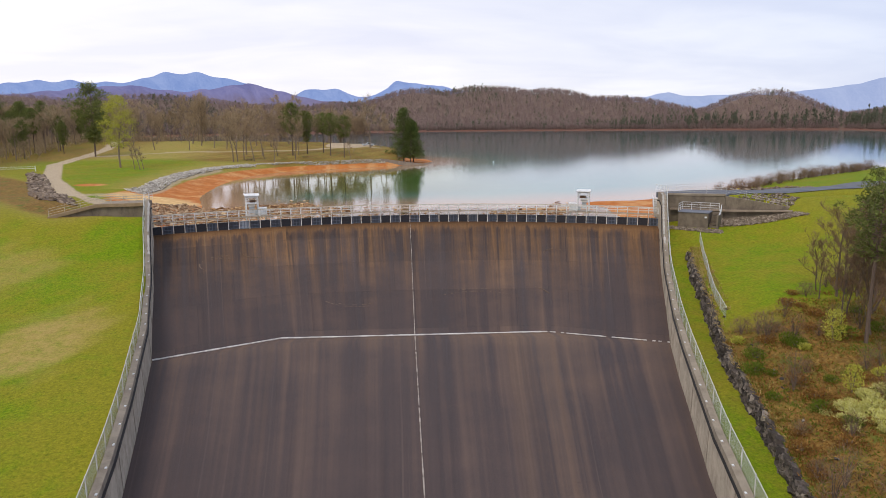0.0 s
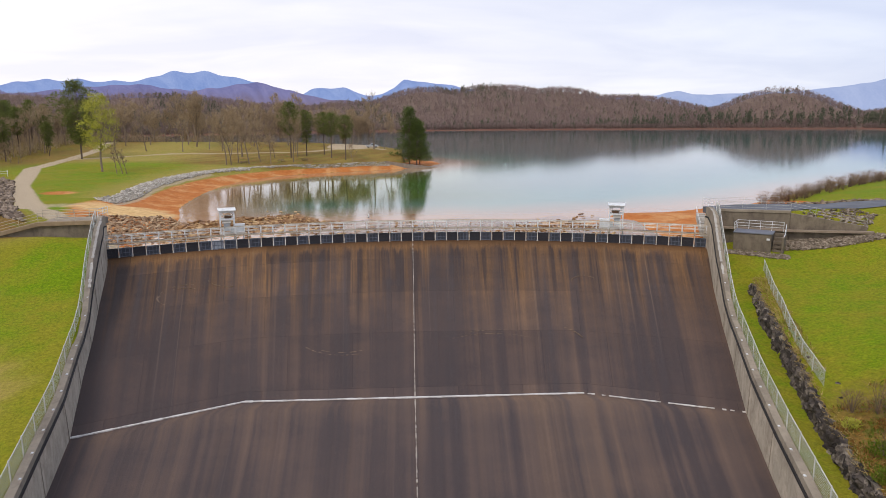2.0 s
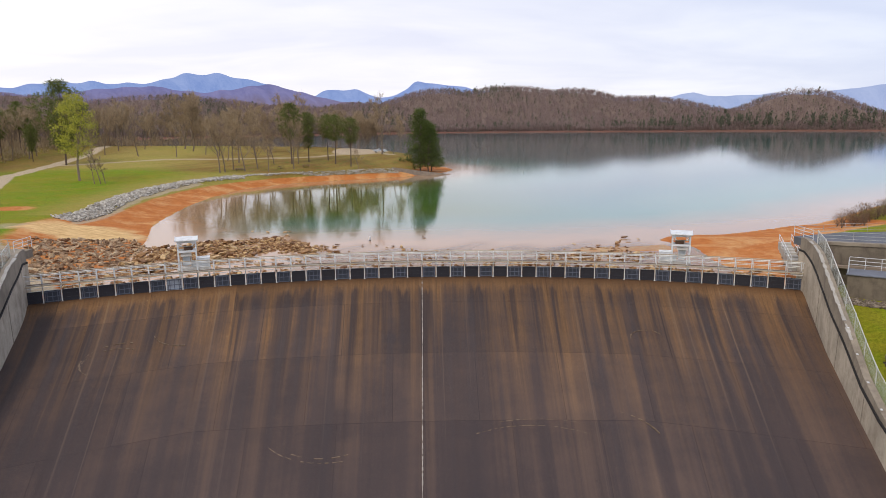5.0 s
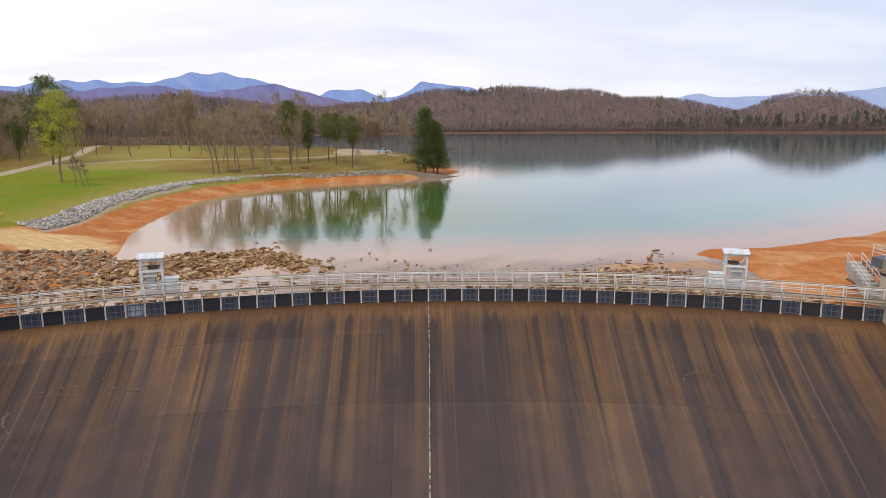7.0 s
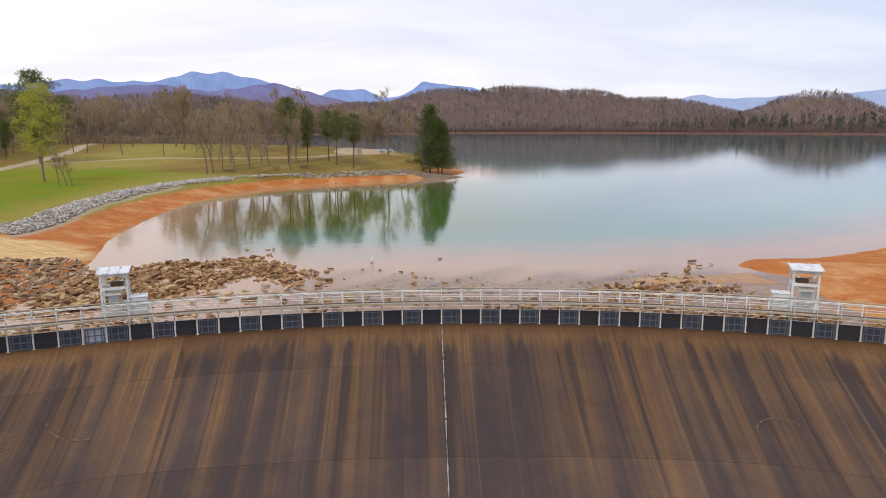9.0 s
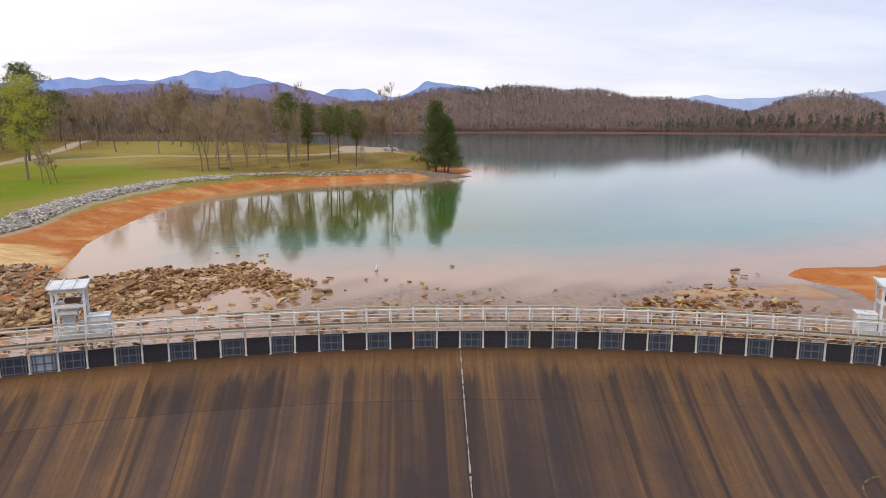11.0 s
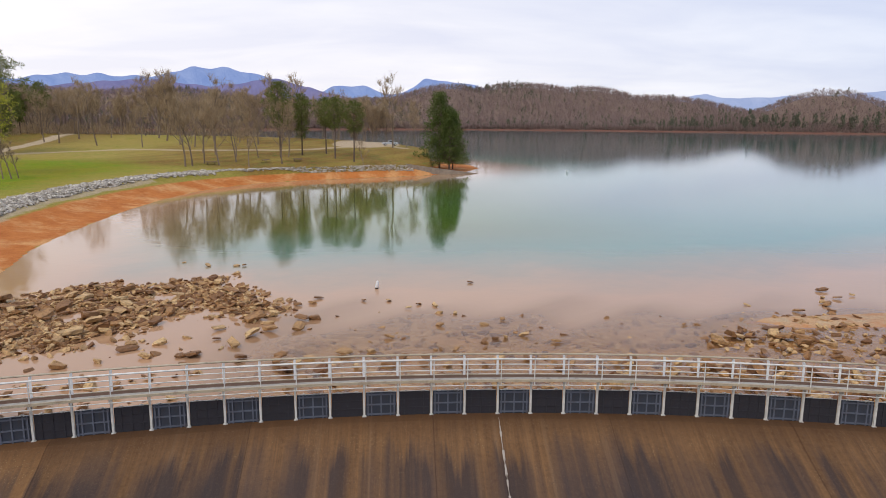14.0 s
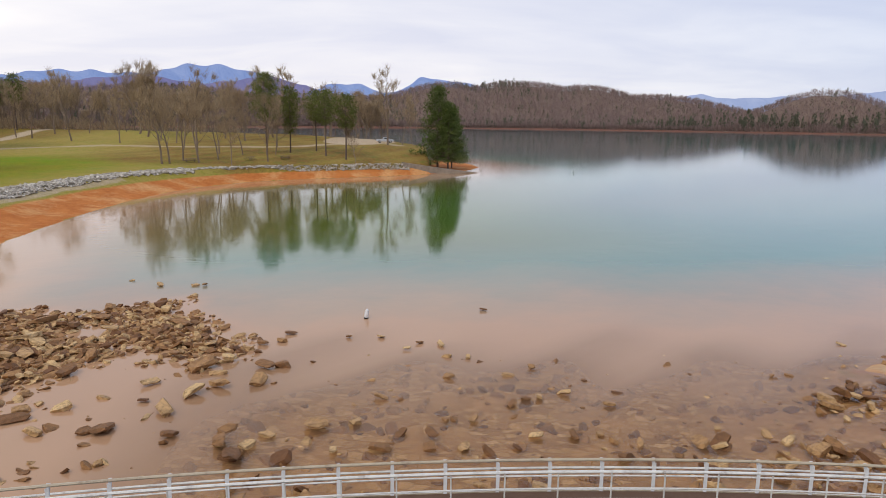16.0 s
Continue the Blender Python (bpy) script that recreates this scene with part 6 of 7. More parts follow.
for k in range(34):
    plant(BLOOM, 29.0 + rb.uniform(-2.2, 3.0), -71.0 + rb.uniform(-2.4, 2.2), rb.uniform(0.45, 0.95), rb.uniform(0, 360), "low mat of pale yellow blossom", "shrub", "blossom")
for k in range(120):
    t = k / 119.0
    x, y = 66 + 66 * t + rb.uniform(-2, 2), 27 + 46 * t + rb.uniform(-2.0, 2.0)
    if float(signed(np.array([x]), np.array([y]), LAKE)[0]) > -1:
        y -= 3.5
        x += 2.0
    plant(SHRUBS[k % 3], x, y, rb.uniform(0.75, 1.25), rb.uniform(0, 360), "grey-brown leafless shrub on the far bank", "shrub", "bank shrubs")

# ---- abutments ----
def prism(plan, z0, z1):
    """An upright block over a plan polygon."""
    n = len(plan)
    v = [(x, y, z0) for x, y in plan] + [(x, y, z1) for x, y in plan]
    f = [tuple(reversed(range(n))), tuple(range(n, 2 * n))] + [(i, (i + 1) % n, n + (i + 1) % n, n + i) for i in range(n)]
    return (v, f)


def slab_wall(pts, thick, name, mat, parent, label=""):
    """A wall along plan points with its own top and foot at each: (x, y, foot, top)."""
    g = Geo()
    for (x0, y0, b0, t0), (x1, y1, b1, t1) in zip(pts, pts[1:]):
        d = Vector((x1 - x0, y1 - y0, 0)).normalized()
        nrm = Vector((-d.y, d.x, 0)) * thick / 2
        v = []
        for x, y, b, t in ((x0, y0, b0, t0), (x1, y1, b1, t1)):
            for s in (-1, 1):
                v += [(x + nrm.x * s, y + nrm.y * s, b), (x + nrm.x * s, y + nrm.y * s, t)]
        g.add(v, [(0, 4, 5, 1), (2, 3, 7, 6), (1, 5, 7, 3), (0, 2, 6, 4), (0, 1, 3, 2), (4, 6, 7, 5)])
    return part(name, g.pair(), mat, parent, label)


def handrail(pts, name, label, group, mat=None, h=1.07, lines=(1.07, 0.72, 0.36), step=1.9, r=0.03):
    """A pipe railing along 3D points: each post and each rail is a part."""
    mat = mat or M_STEEL
    root = thing(name, label, "railing", group)
    for z in lines:
        g = Geo()
        g.tube([(x, y, zz + z) for x, y, zz in pts], r, 6)
        part("rail", g.pair(), mat, root)
    for p, q in zip(pts, pts[1:]):
        p, q = Vector(p), Vector(q)
        n = max(1, round((q - p).length / step))
        for i in range(n + (q == Vector(pts[-1]))):
            b = p.lerp(q, i / n)
            g = Geo()
            g.tube([b - Vector((0, 0, 0.05)), b + Vector((0, 0, h))], r * 0.95, 6)
            part("post", g.pair(), mat, root)
    return root


# left abutment: a deck slab on a flared wing wall that falls away to the grass
la = thing("left_abutment", "dark stained concrete wing wall with a brown deck edge", "abutment", kind="structure")
LW = [(-39.1, -9.6), (-45.4, -10.6), (-50.6, -12.6)]
slab_wall([(LW[0][0], LW[0][1], 1.0, 4.75), (LW[1][0], LW[1][1], 1.0, 4.75), (LW[2][0], LW[2][1], 1.0, 3.45)], 0.5, "wing_wall", M_ABUT, la)
slab_wall([(LW[0][0], LW[0][1] - 0.1, 4.752, 5.2), (LW[1][0], LW[1][1] - 0.1, 4.752, 5.2), (LW[2][0] - 0.6, LW[2][1] - 0.2, 3.35, 3.8)], 0.9, "deck_edge", material("brown_deck_edge", concrete((0.36, 0.26, 0.16), (0.2, 0.13, 0.08), 0.4)), la)
part("deck", prism([(-39.25, -9.0), (-45.3, -10.0), (-45.6, -5.5), (-39.25, -5.5)], 4.3, 5.1), M_CAP, la)
handrail([(-39.2, -9.8, 5.2), (-45.3, -10.8, 5.2), (-51.0, -12.9, 3.8)], "deck_railing", "weathered tan pipe railing along the abutment deck", "abutment railings", material("tan_rail", painted((0.50, 0.43, 0.32), 0.6, 0.1, 0.3)))
handrail([(-39.5, -5.7, 5.1), (-47.0, -6.2, 5.0)], "deck_railing", "weathered tan pipe railing along the abutment deck", "abutment railings", bpy.data.materials["tan_rail"])

# right abutment
M_DULL = material("dull_galvanised", painted((0.50, 0.49, 0.45), 0.55, 0.1, 0.4))
ra = thing("right_abutment", "tall dark stained concrete wing wall with a ledge", "abutment", kind="structure")
RW = [(39.3, -10.2), (46.2, -15.0), (53.6, -18.6)]
slab_wall([(RW[0][0], RW[0][1], 0.5, 5.2), (RW[1][0], RW[1][1], 0.5, 5.45), (RW[2][0], RW[2][1], 1.5, 4.2)], 0.5, "wing_wall", M_ABUT, ra)
slab_wall([(RW[0][0], RW[0][1], 5.2, 5.5), (RW[1][0], RW[1][1], 5.45, 5.75)], 0.7, "deck_edge", M_CAP, ra)
slab_wall([(39.5, -11.2, 3.1, 3.35), (46.4, -15.9, 3.25, 3.5), (53.9, -19.5, 3.5, 3.75)], 0.5, "ledge", material("tan_ledge", concrete((0.36, 0.28, 0.21), (0.2, 0.15, 0.1), 0.4)), ra)
part("deck", prism([(39.4, -9.9), (46.0, -14.6), (49.5, -9.6), (51.2, -9.2), (51.2, -3.6), (46, -3.6), (39.4, -5.5)], 4.4, 5.2), material("asphalt_deck", concrete((0.16, 0.165, 0.18), (0.10, 0.10, 0.11), 0.3)), ra)
handrail([(39.4, -10.2, 5.45), (46.2, -15.0, 5.7), (53.6, -18.6, 4.15)], "deck_railing", "grey pipe railing along the asphalt abutment deck", "abutment railings", M_DULL, 1.0, (1.0, 0.66, 0.33), 2.4, 0.018)
handrail([(40.2, -5.3, 5.2), (46.0, -3.8, 5.2), (51.0, -3.8, 5.2)], "deck_railing", "grey pipe railing along the asphalt abutment deck", "abutment railings", M_DULL, 1.0, (1.0, 0.66, 0.33), 2.4, 0.018)
handrail([(39.0, -9.6, 5.4), (39.1, -6.0, 5.4)], "deck_railing", "white pipe railing on the head of the chute wall", "abutment railings", M_WHITE)
handrail([(-38.9, -9.3, 5.4), (-39.0, -6.0, 5.4)], "deck_railing", "white pipe railing on the head of the chute wall", "abutment railings", M_WHITE)

# stair from the bank down to the walkway
st = thing("lakeside_stair", "pale concrete steps beside the chute wall", "stairs")
A, B = Vector((41.9, 0.6, 3.4)), Vector((39.4, -6.6, 2.2))
for k in range(8):
    p = A.lerp(B, k / 7)
    g = Geo()
    g.box(Matrix.Translation(p - Vector((0, 0, 0.45))) @ pose(0, 0, 0, 0, 0, -19), 1.2, 1.06, 0.9)
    part("step", g.pair(), M_PALE, st)
for off in (-0.7, 0.7):
    handrail([(A.x + off, A.y, A.z), (B.x + off, B.y, B.z)], "stair_handrail", "white pipe handrail on the lakeside steps", "stair handrails", M_WHITE, 1.0, (1.0, 0.55))


def gate_house():
    """The small concrete valve house set against the right wing wall."""
    m = pose(41.2, -16.0, 0.9, 0, 0, math.degrees(math.atan2(-2.3, 3.3)))
    root = thing("valve_house", "small stained concrete valve house with a flat grey roof", "building", at=m)
    part("wall", bevel_box(4.2, 2.6, 2.5, 0.04, (0, 0, 1.15)), M_ABUT, root)
    part("roof", bevel_box(4.4, 2.9, 0.14, 0.03, (0, 0.05, 2.48)), material("slate_roof", concrete((0.20, 0.21, 0.24), (0.13, 0.13, 0.15), 0.4)), root, "flat grey roof slab")
    g = Geo()
    g.box(Matrix.Translation((1.75, -1.32, 1.85)), 0.34, 0.03, 0.24)
    part("sign", g.pair(), M_WHITE, root, "small white notice")
    part("side_wall", bevel_box(0.25, 3.0, 2.6, 0.03, (3.35, -0.1, 0.9)), M_ABUT, root)
    g = Geo()
    for k in range(5):
        g.box(Matrix.Translation((2.72, 1.2 - 0.45 * k, 2.2 - 0.45 * k)), 0.98, 0.46, 0.3)
    part("stair", g.pair(), M_ABUT, root)
    return m


ghm = gate_house()


def from_house(*p):
    v = ghm @ Vector(p)
    return tuple(v)


handrail([from_house(-2.1, -1.2, 2.55), from_house(-2.1, 1.4, 2.55), from_house(3.1, 1.4, 2.55)], "roof_railing", "white pipe railing round the valve house roof", "valve house railings", M_WHITE, 1.1, (1.1, 0.75, 0.4), 1.4)
handrail([from_house(3.4, 1.3, 2.5), from_house(3.4, -1.4, 0.6)], "roof_railing", "white pipe railing down the valve house steps", "valve house railings", M_WHITE, 1.0, (1.0, 0.75, 0.5, 0.25), 0.5)

# fence on the terrace
rf = thing("terrace_fence", "curved chain-link fence on the grassy terrace", "fence")
FP = [(38.9, -23.0), (37.6, -26.5), (36.2, -30), (34.8, -34), (33.2, -38.2), (31.6, -43), (30.2, -48.4)]
FP = [Vector((x, y, float(ground_z(np.array([x + 0.6]), np.array([y]))[0]) - 0.02)) for x, y in FP]
for a, b in zip(FP, FP[1:]):
    for k in range(2):
        fence_bay(a.lerp(b, k / 2), a.lerp(b, (k + 1) / 2), 1.25, rf)


# ---- rocks ----
def rock_mesh(seed, flat=0.55, cuts=14):
    """An angular quarried block: a slab whose corners and edges are broken off by random planes."""
    rnd = random.Random(seed)
    bm = bmesh.new()
    sy = rnd.uniform(0.45, 0.8)
    bmesh.ops.create_cube(bm, size=1.0, matrix=Matrix.Diagonal((1.0, sy, flat, 1)))
    for _ in range(cuts):
        d = Vector((rnd.gauss(0, 1), rnd.gauss(0, 1), rnd.gauss(0, 0.8))).normalized()
        far = abs(d.x) * 0.5 + abs(d.y) * sy / 2 + abs(d.z) * flat / 2
        cut = bmesh.ops.bisect_plane(bm, geom=bm.verts[:] + bm.edges[:] + bm.faces[:], plane_co=d * far * rnd.uniform(0.50, 0.88), plane_no=d, clear_outer=True)
        bmesh.ops.contextual_create(bm, geom=[e for e in cut["geom_cut"] if isinstance(e, bmesh.types.BMEdge)])
    bm.verts.index_update()
    plain = ([tuple(v.co) for v in bm.verts], [tuple(v.index for v in f.verts) for f in bm.faces])
    bmesh.ops.triangulate(bm, faces=bm.faces[:])
    bmesh.ops.subdivide_edges(bm, edges=[e for e in bm.edges if e.calc_length() > 0.22], cuts=1)
    for v in bm.verts:
        v.co += Vector((rnd.uniform(-1, 1), rnd.uniform(-1, 1), rnd.uniform(-1, 1))) * 0.022
    bmesh.ops.triangulate(bm, faces=bm.faces[:])
    me = bpy.data.meshes.new("rock")
    bm.to_mesh(me)
    bm.free()
    me.materials.append(M_ROCK)
    return me, plain


BLOCKS = [rock_mesh(100 + i, RNG.uniform(0.22, 0.50)) for i in range(20)]
ROCKS, HULLS = [b[0] for b in BLOCKS], [b[1] for b in BLOCKS]


def lay_rock(x, y, size, rnd, label="angular brown rock in the shallows", group="rocks in the shallows", sink=0.25, z=None):
    z = max(float(ground_z(np.array([x]), np.array([y]))[0]), -0.22) if z is None else z
    ob = new("rock", ROCKS[rnd.randrange(len(ROCKS))])
    ob.matrix_world = pose(x, y, z + size * (0.27 - sink * 0.5), rnd.uniform(-14, 14), rnd.uniform(-14, 14), rnd.uniform(0, 360)) @ Matrix.Diagonal((size * rnd.uniform(1.05, 1.5), size, size * rnd.uniform(0.5, 0.95), 1))
    return tagged(ob, label, "rock", group)


def heap(name, label, count, place, mat, seed, sink=0.2, least=-0.3):
    """A spread of stones too many to count, joined into one mesh of real blocks. place(rnd) gives x, y, size or None."""
    rnd = random.Random(seed)
    g = Geo()
    spots = []
    tries = 0
    while len(spots) < count and tries < count * 30:
        tries += 1
        s = place(rnd)
        if s:
            spots.append(s)
    zs = ground_z(np.array([s[0] for s in spots]), np.array([s[1] for s in spots]))
    for (x, y, size), z in zip(spots, zs):
        v, f = HULLS[rnd.randrange(len(HULLS))]
        m = pose(x, y, max(float(z), least) + size * (0.25 - sink), rnd.uniform(-35, 35), rnd.uniform(-35, 35), rnd.uniform(0, 360)) @ Matrix.Diagonal((size * rnd.uniform(1.0, 1.5), size, size * rnd.uniform(0.6, 1.1), 1))
        g.add([m @ Vector(p) for p in v], f)
    return tagged(new(name, as_mesh(name, *g.pair(), mat)), label, "stones", kind="stuff")


BANK = [(-38.6, 1), (-43, 1), (-50, 13), (-53, 20), (-48.5, 25), (-43.5, 28.5), (-38, 23)]


def inside(x, y, poly):
    return float(signed(np.array([x]), np.array([y]), poly)[0])


def pools(x, y):
    """Below zero where water stands between the rocks of the pile."""
    return 0.5 + float(waves(x, y, 3.1, 0.4)) + 0.5 * float(waves(x, y, 1.5, 2.2))


rk = random.Random(13)
placed = 0
while placed < 150:
    x, y = rk.uniform(-38, -12), rk.uniform(3, 32)
    e = inside(x, y, DENSE)
    if e < -0.5 or pools(x, y) < -0.1 or rk.random() > (0.4 + 0.3 * max(e, 0)):
        continue
    lay_rock(x, y, 0.50 + 1.0 * rk.random() ** 2.5, rk, sink=0.1, z=rk.uniform(0.02, 0.20))
    placed += 1
LONE = [(-13.1, 20.6), (-12.0, 21.1), (-12.1, 16.8), (-11.2, 16.8), (-12.0, 14.4), (-17.3, 14.4), (-16.8, 12.2), (-15.5, 11.0), (-14.8, 13.0), (-13.8, 14.0), (-18.1, 9.0), (-17.4, 9.0), (-14.4, 8.5), (-20.2, 11.4), (-21.8, 11.1),
        (-20.1, 8.8), (-21.8, 10.2), (-12.1, 7.7), (-10.3, 8.5), (-10.9, 7.4), (-11.3, 6.6), (-16.3, 6.1), (-8.4, 9.3), (-5.7, 12.4), (-7.4, 7.1), (-6.7, 9.7), (-22.6, 8.0), (-24.5, 7.0)]
LONE_FAR = [(-2.5, 20.4), (-3.7, 20.8), (-4.5, 19.6), (-1.0, 18.1), (-2.3, 15.1), (0.9, 15.4), (2.3, 16.5), (1.3, 12.2), (2.0, 12.4), (3.3, 12.8), (0.5, 11.6), (0.4, 10.2), (-1.4, 9.9), (1.1, 8.2), (3.9, 8.4), (5.2, 11.4), (9.3, 8.9), (16.0, 15.3),
            (15.0, 15.1), (22.1, 20.3), (2.7, 8.2), (0.1, 7.2), (-2.1, 7.3), (-21.4, 35.0), (-20.7, 35.2), (-24.1, 35.1), (-26.9, 36.7), (-8.1, 21.9), (-6.1, 21.9), (-11.8, 22.6), (0.8, 28.0)]
LONE_BAR = [(17.5, 12.2), (18.3, 12.0), (15.9, 11.2), (15.7, 9.7), (11.2, 8.3), (12.3, 8.3), (11.8, 7.6), (25.1, 18.3), (27.8, 18.5), (28.6, 21.0), (29.5, 22.6), (30.8, 24.9), (30.5, 22.3), (32.4, 23.2), (28.4, 20.2), (31.1, 10.4)]
for spots, lo, hi in ((LONE, 0.5, 1.1), (LONE_FAR, 0.3, 0.65), (LONE_BAR, 0.4, 0.95)):
    for x, y in spots:
        lay_rock(x, y, rk.uniform(lo, hi), rk, "lone brown rock breaking the shallow water", "lone rocks", 0.12, z=rk.uniform(-0.06, 0.06))
placed = 0
while placed < 22:
    x, y = rk.uniform(14, 31), rk.uniform(8, 15)
    if inside(x, y, CLUMP_R) < -0.4 or pools(x + 7, y) < 0.2:
        continue
    lay_rock(x, y, rk.uniform(0.4, 1.05), rk, "angular brown rock heaped by the sandbar", "rocks by the sandbar", 0.1, z=0.05)
    placed += 1


def small_stones(rnd):
    x, y = rnd.uniform(-38.3, -10), rnd.uniform(2.0, 33)
    e = inside(x, y, DENSE)
    return (x, y, 0.16 + 0.6 * rnd.random() ** 2.2) if e > -0.6 and pools(x, y) > -0.1 and rnd.random() < 0.3 + 0.35 * max(e, 0) else None


def crest_stones(rnd):
    s = rnd.uniform(-37, 38)
    x, y = crest(s, 1.4 + 6.6 * rnd.random())
    lean = 0.05 + 0.9 * (smooth(x, 1, 12) * (1 - 0.6 * smooth(x, 30, 34)) if x > 0 else smooth(-x, 16, 27))
    return (x, y, 0.22 + (0.7 if x < 12 else 0.9) * rnd.random() ** 2.0) if rnd.random() < lean and pools(x * 0.8, y) > -0.15 else None


def bank_stones(rnd):
    x, y = rnd.uniform(-54, -38), rnd.uniform(0, 30)
    return (x, y, 0.25 + 0.85 * rnd.random() ** 2.0) if inside(x, y, BANK) > 0 else None


def sandbar_stones(rnd):
    x, y = rnd.uniform(14, 31), rnd.uniform(6, 15)
    return (x, y, rnd.uniform(0.25, 0.7)) if inside(x, y, CLUMP_R) > -1.2 else None


def drowned(rnd):
    x, y = rnd.uniform(-24, 28), rnd.uniform(2, 22)
    return (x, y, rnd.uniform(0.3, 0.9))


heap("rubble", "brown rubble between the larger rocks of the shallows", 5200, small_stones, M_ROCK, 31, 0.12, -0.06)
heap("crest_rubble", "brown rocks heaped behind the flashboards", 900, crest_stones, M_ROCK, 32, 0.08, -0.06)
heap("bank_riprap", "grey-brown broken rock on the bank beside the abutment", 1250, bank_stones, material("bank_rock", stone((0.19, 0.10, 0.050), (0.38, 0.235, 0.125), (0.62, 0.45, 0.27))), 33)
heap("sandbar_rubble", "brown rubble round the sandbar rocks", 150, sandbar_stones, M_ROCK, 34, 0.12, -0.08)
heap("shallow_stones", "small brown stones just breaking the shallow water", 300, lambda r: (r.uniform(-26, 32), 1.6 + 17 * r.random() ** 1.5, 0.18 + 0.6 * r.random() ** 2.5), M_ROCK, 40, 0.14, -0.06)
heap("stair_riprap", "dark brown rock on the bank beside the lakeside steps", 900, lambda r: (lambda x, y: (x, y, 0.22 + 0.5 * r.random() ** 1.8) if inside(x, y, [(42.2, -3), (51, -2), (57, 6), (55, 14), (47, 9), (42.5, 2)]) > 0 else None)(r.uniform(42, 57), r.uniform(-3, 14)), M_RIPB, 48, 0.1)
heap("drowned_stones", "flat stones lying under the clear shallow water", 1000, drowned, M_ROCK, 35, 0.36, -0.26)


def bank_line(rnd, along_pts, half, lo, hi):
    k = rnd.randrange(len(along_pts) - 1)
    (x0, y0), (x1, y1) = along_pts[k], along_pts[k + 1]
    t = rnd.random()
    ln = math.hypot(x1 - x0, y1 - y0)
    off = rnd.uniform(-half, half)
    return (x0 + (x1 - x0) * t - (y1 - y0) / ln * off, y0 + (y1 - y0) * t + (x1 - x0) / ln * off, rnd.uniform(lo, hi))


def offset_shore():
    """The line of the riprap: the lake's edge moved up the bank."""
    pts = SHORE_LINE
    out = []
    for (x0, y0), (x1, y1) in zip(pts, pts[1:]):
        n = max(1, round(math.hypot(x1 - x0, y1 - y0) / 2))
        out += [(x0 + (x1 - x0) * i / n, y0 + (y1 - y0) * i / n) for i in range(n)]
    return out + [pts[-1]]


SHORE = offset_shore()
SHORE_NEAR, SHORE_FAR = [q for q in SHORE if q[1] < 122], [q for q in SHORE if q[1] > 119]
heap("shore_riprap", "band of pale grey riprap stones along the lake bank", 4600, lambda r: bank_line(r, SHORE_NEAR, 1.9 if r.random() < 0.6 else 1.3, 0.28, 0.8), M_RIP, 36, 0.1)
heap("point_riprap", "low row of pale riprap along the peninsula", 900, lambda r: bank_line(r, SHORE_FAR, 0.75, 0.3, 0.7), M_RIP, 47, 0.1)
heap("brown_riprap", "patch of dark brown riprap beside the gravel track", 900, lambda r: (lambda x, y: (x, y, r.uniform(0.6, 1.3)) if inside(x, y, [(-97, 76), (-90, 68), (-66, 21), (-54, 2), (-60, 4), (-72, 25)]) > -0.3 else None)(r.uniform(-98, -53), r.uniform(0, 78)), M_RIPB, 37, 0.1)
M_RIPMID = material("grey_brown_riprap", stone((0.13, 0.098, 0.068), (0.25, 0.195, 0.14), (0.42, 0.34, 0.255)))
heap("abutment_riprap", "grey-brown riprap below the wing wall", 3200, lambda r: (lambda t, o: (40.0 + 14.5 * t + o * 0.4, -12.2 - 8.0 * t - o, 0.22 + 0.4 * r.random() ** 1.5) if o < 5.0 - 3.6 * t and not (-0.5 < (40.0 + 14.5 * t) - 40.0 < 2.2 and o < 3.5) else None)(r.random(), r.uniform(-0.3, 5.0)), M_RIPMID, 38, 0.1)
heap("wing_riprap", "grey-brown riprap between the wing wall and the road", 700, lambda r: (lambda x, y: (x, y, r.uniform(0.25, 0.6)) if inside(x, y, [(46.8, -14.6), (54.0, -18.0), (60, -12), (58, -10.2), (51.4, -9.6)]) > 0 else None)(r.uniform(46, 60), r.uniform(-18, -9)), M_RIPMID, 46, 0.1)
heap("house_riprap", "grey-brown stones laid before the valve house", 420, lambda r: (lambda q: (q[0], q[1], r.uniform(0.25, 0.5)))(from_house(r.uniform(-3.2, 4.2), r.uniform(-3.0, -1.75), 0.0)), M_RIPMID, 41, 0.1)
heap("deck_riprap", "dark boulders along the far edge of the access road", 150, lambda r: bank_line(r, [(51.5, -2.8), (55, -3.0), (58, -3.2), (62, -1.2), (66, 0.8), (70, 2.2)], 0.8, 0.4, 0.95), M_RIPB, 39, 0.1)


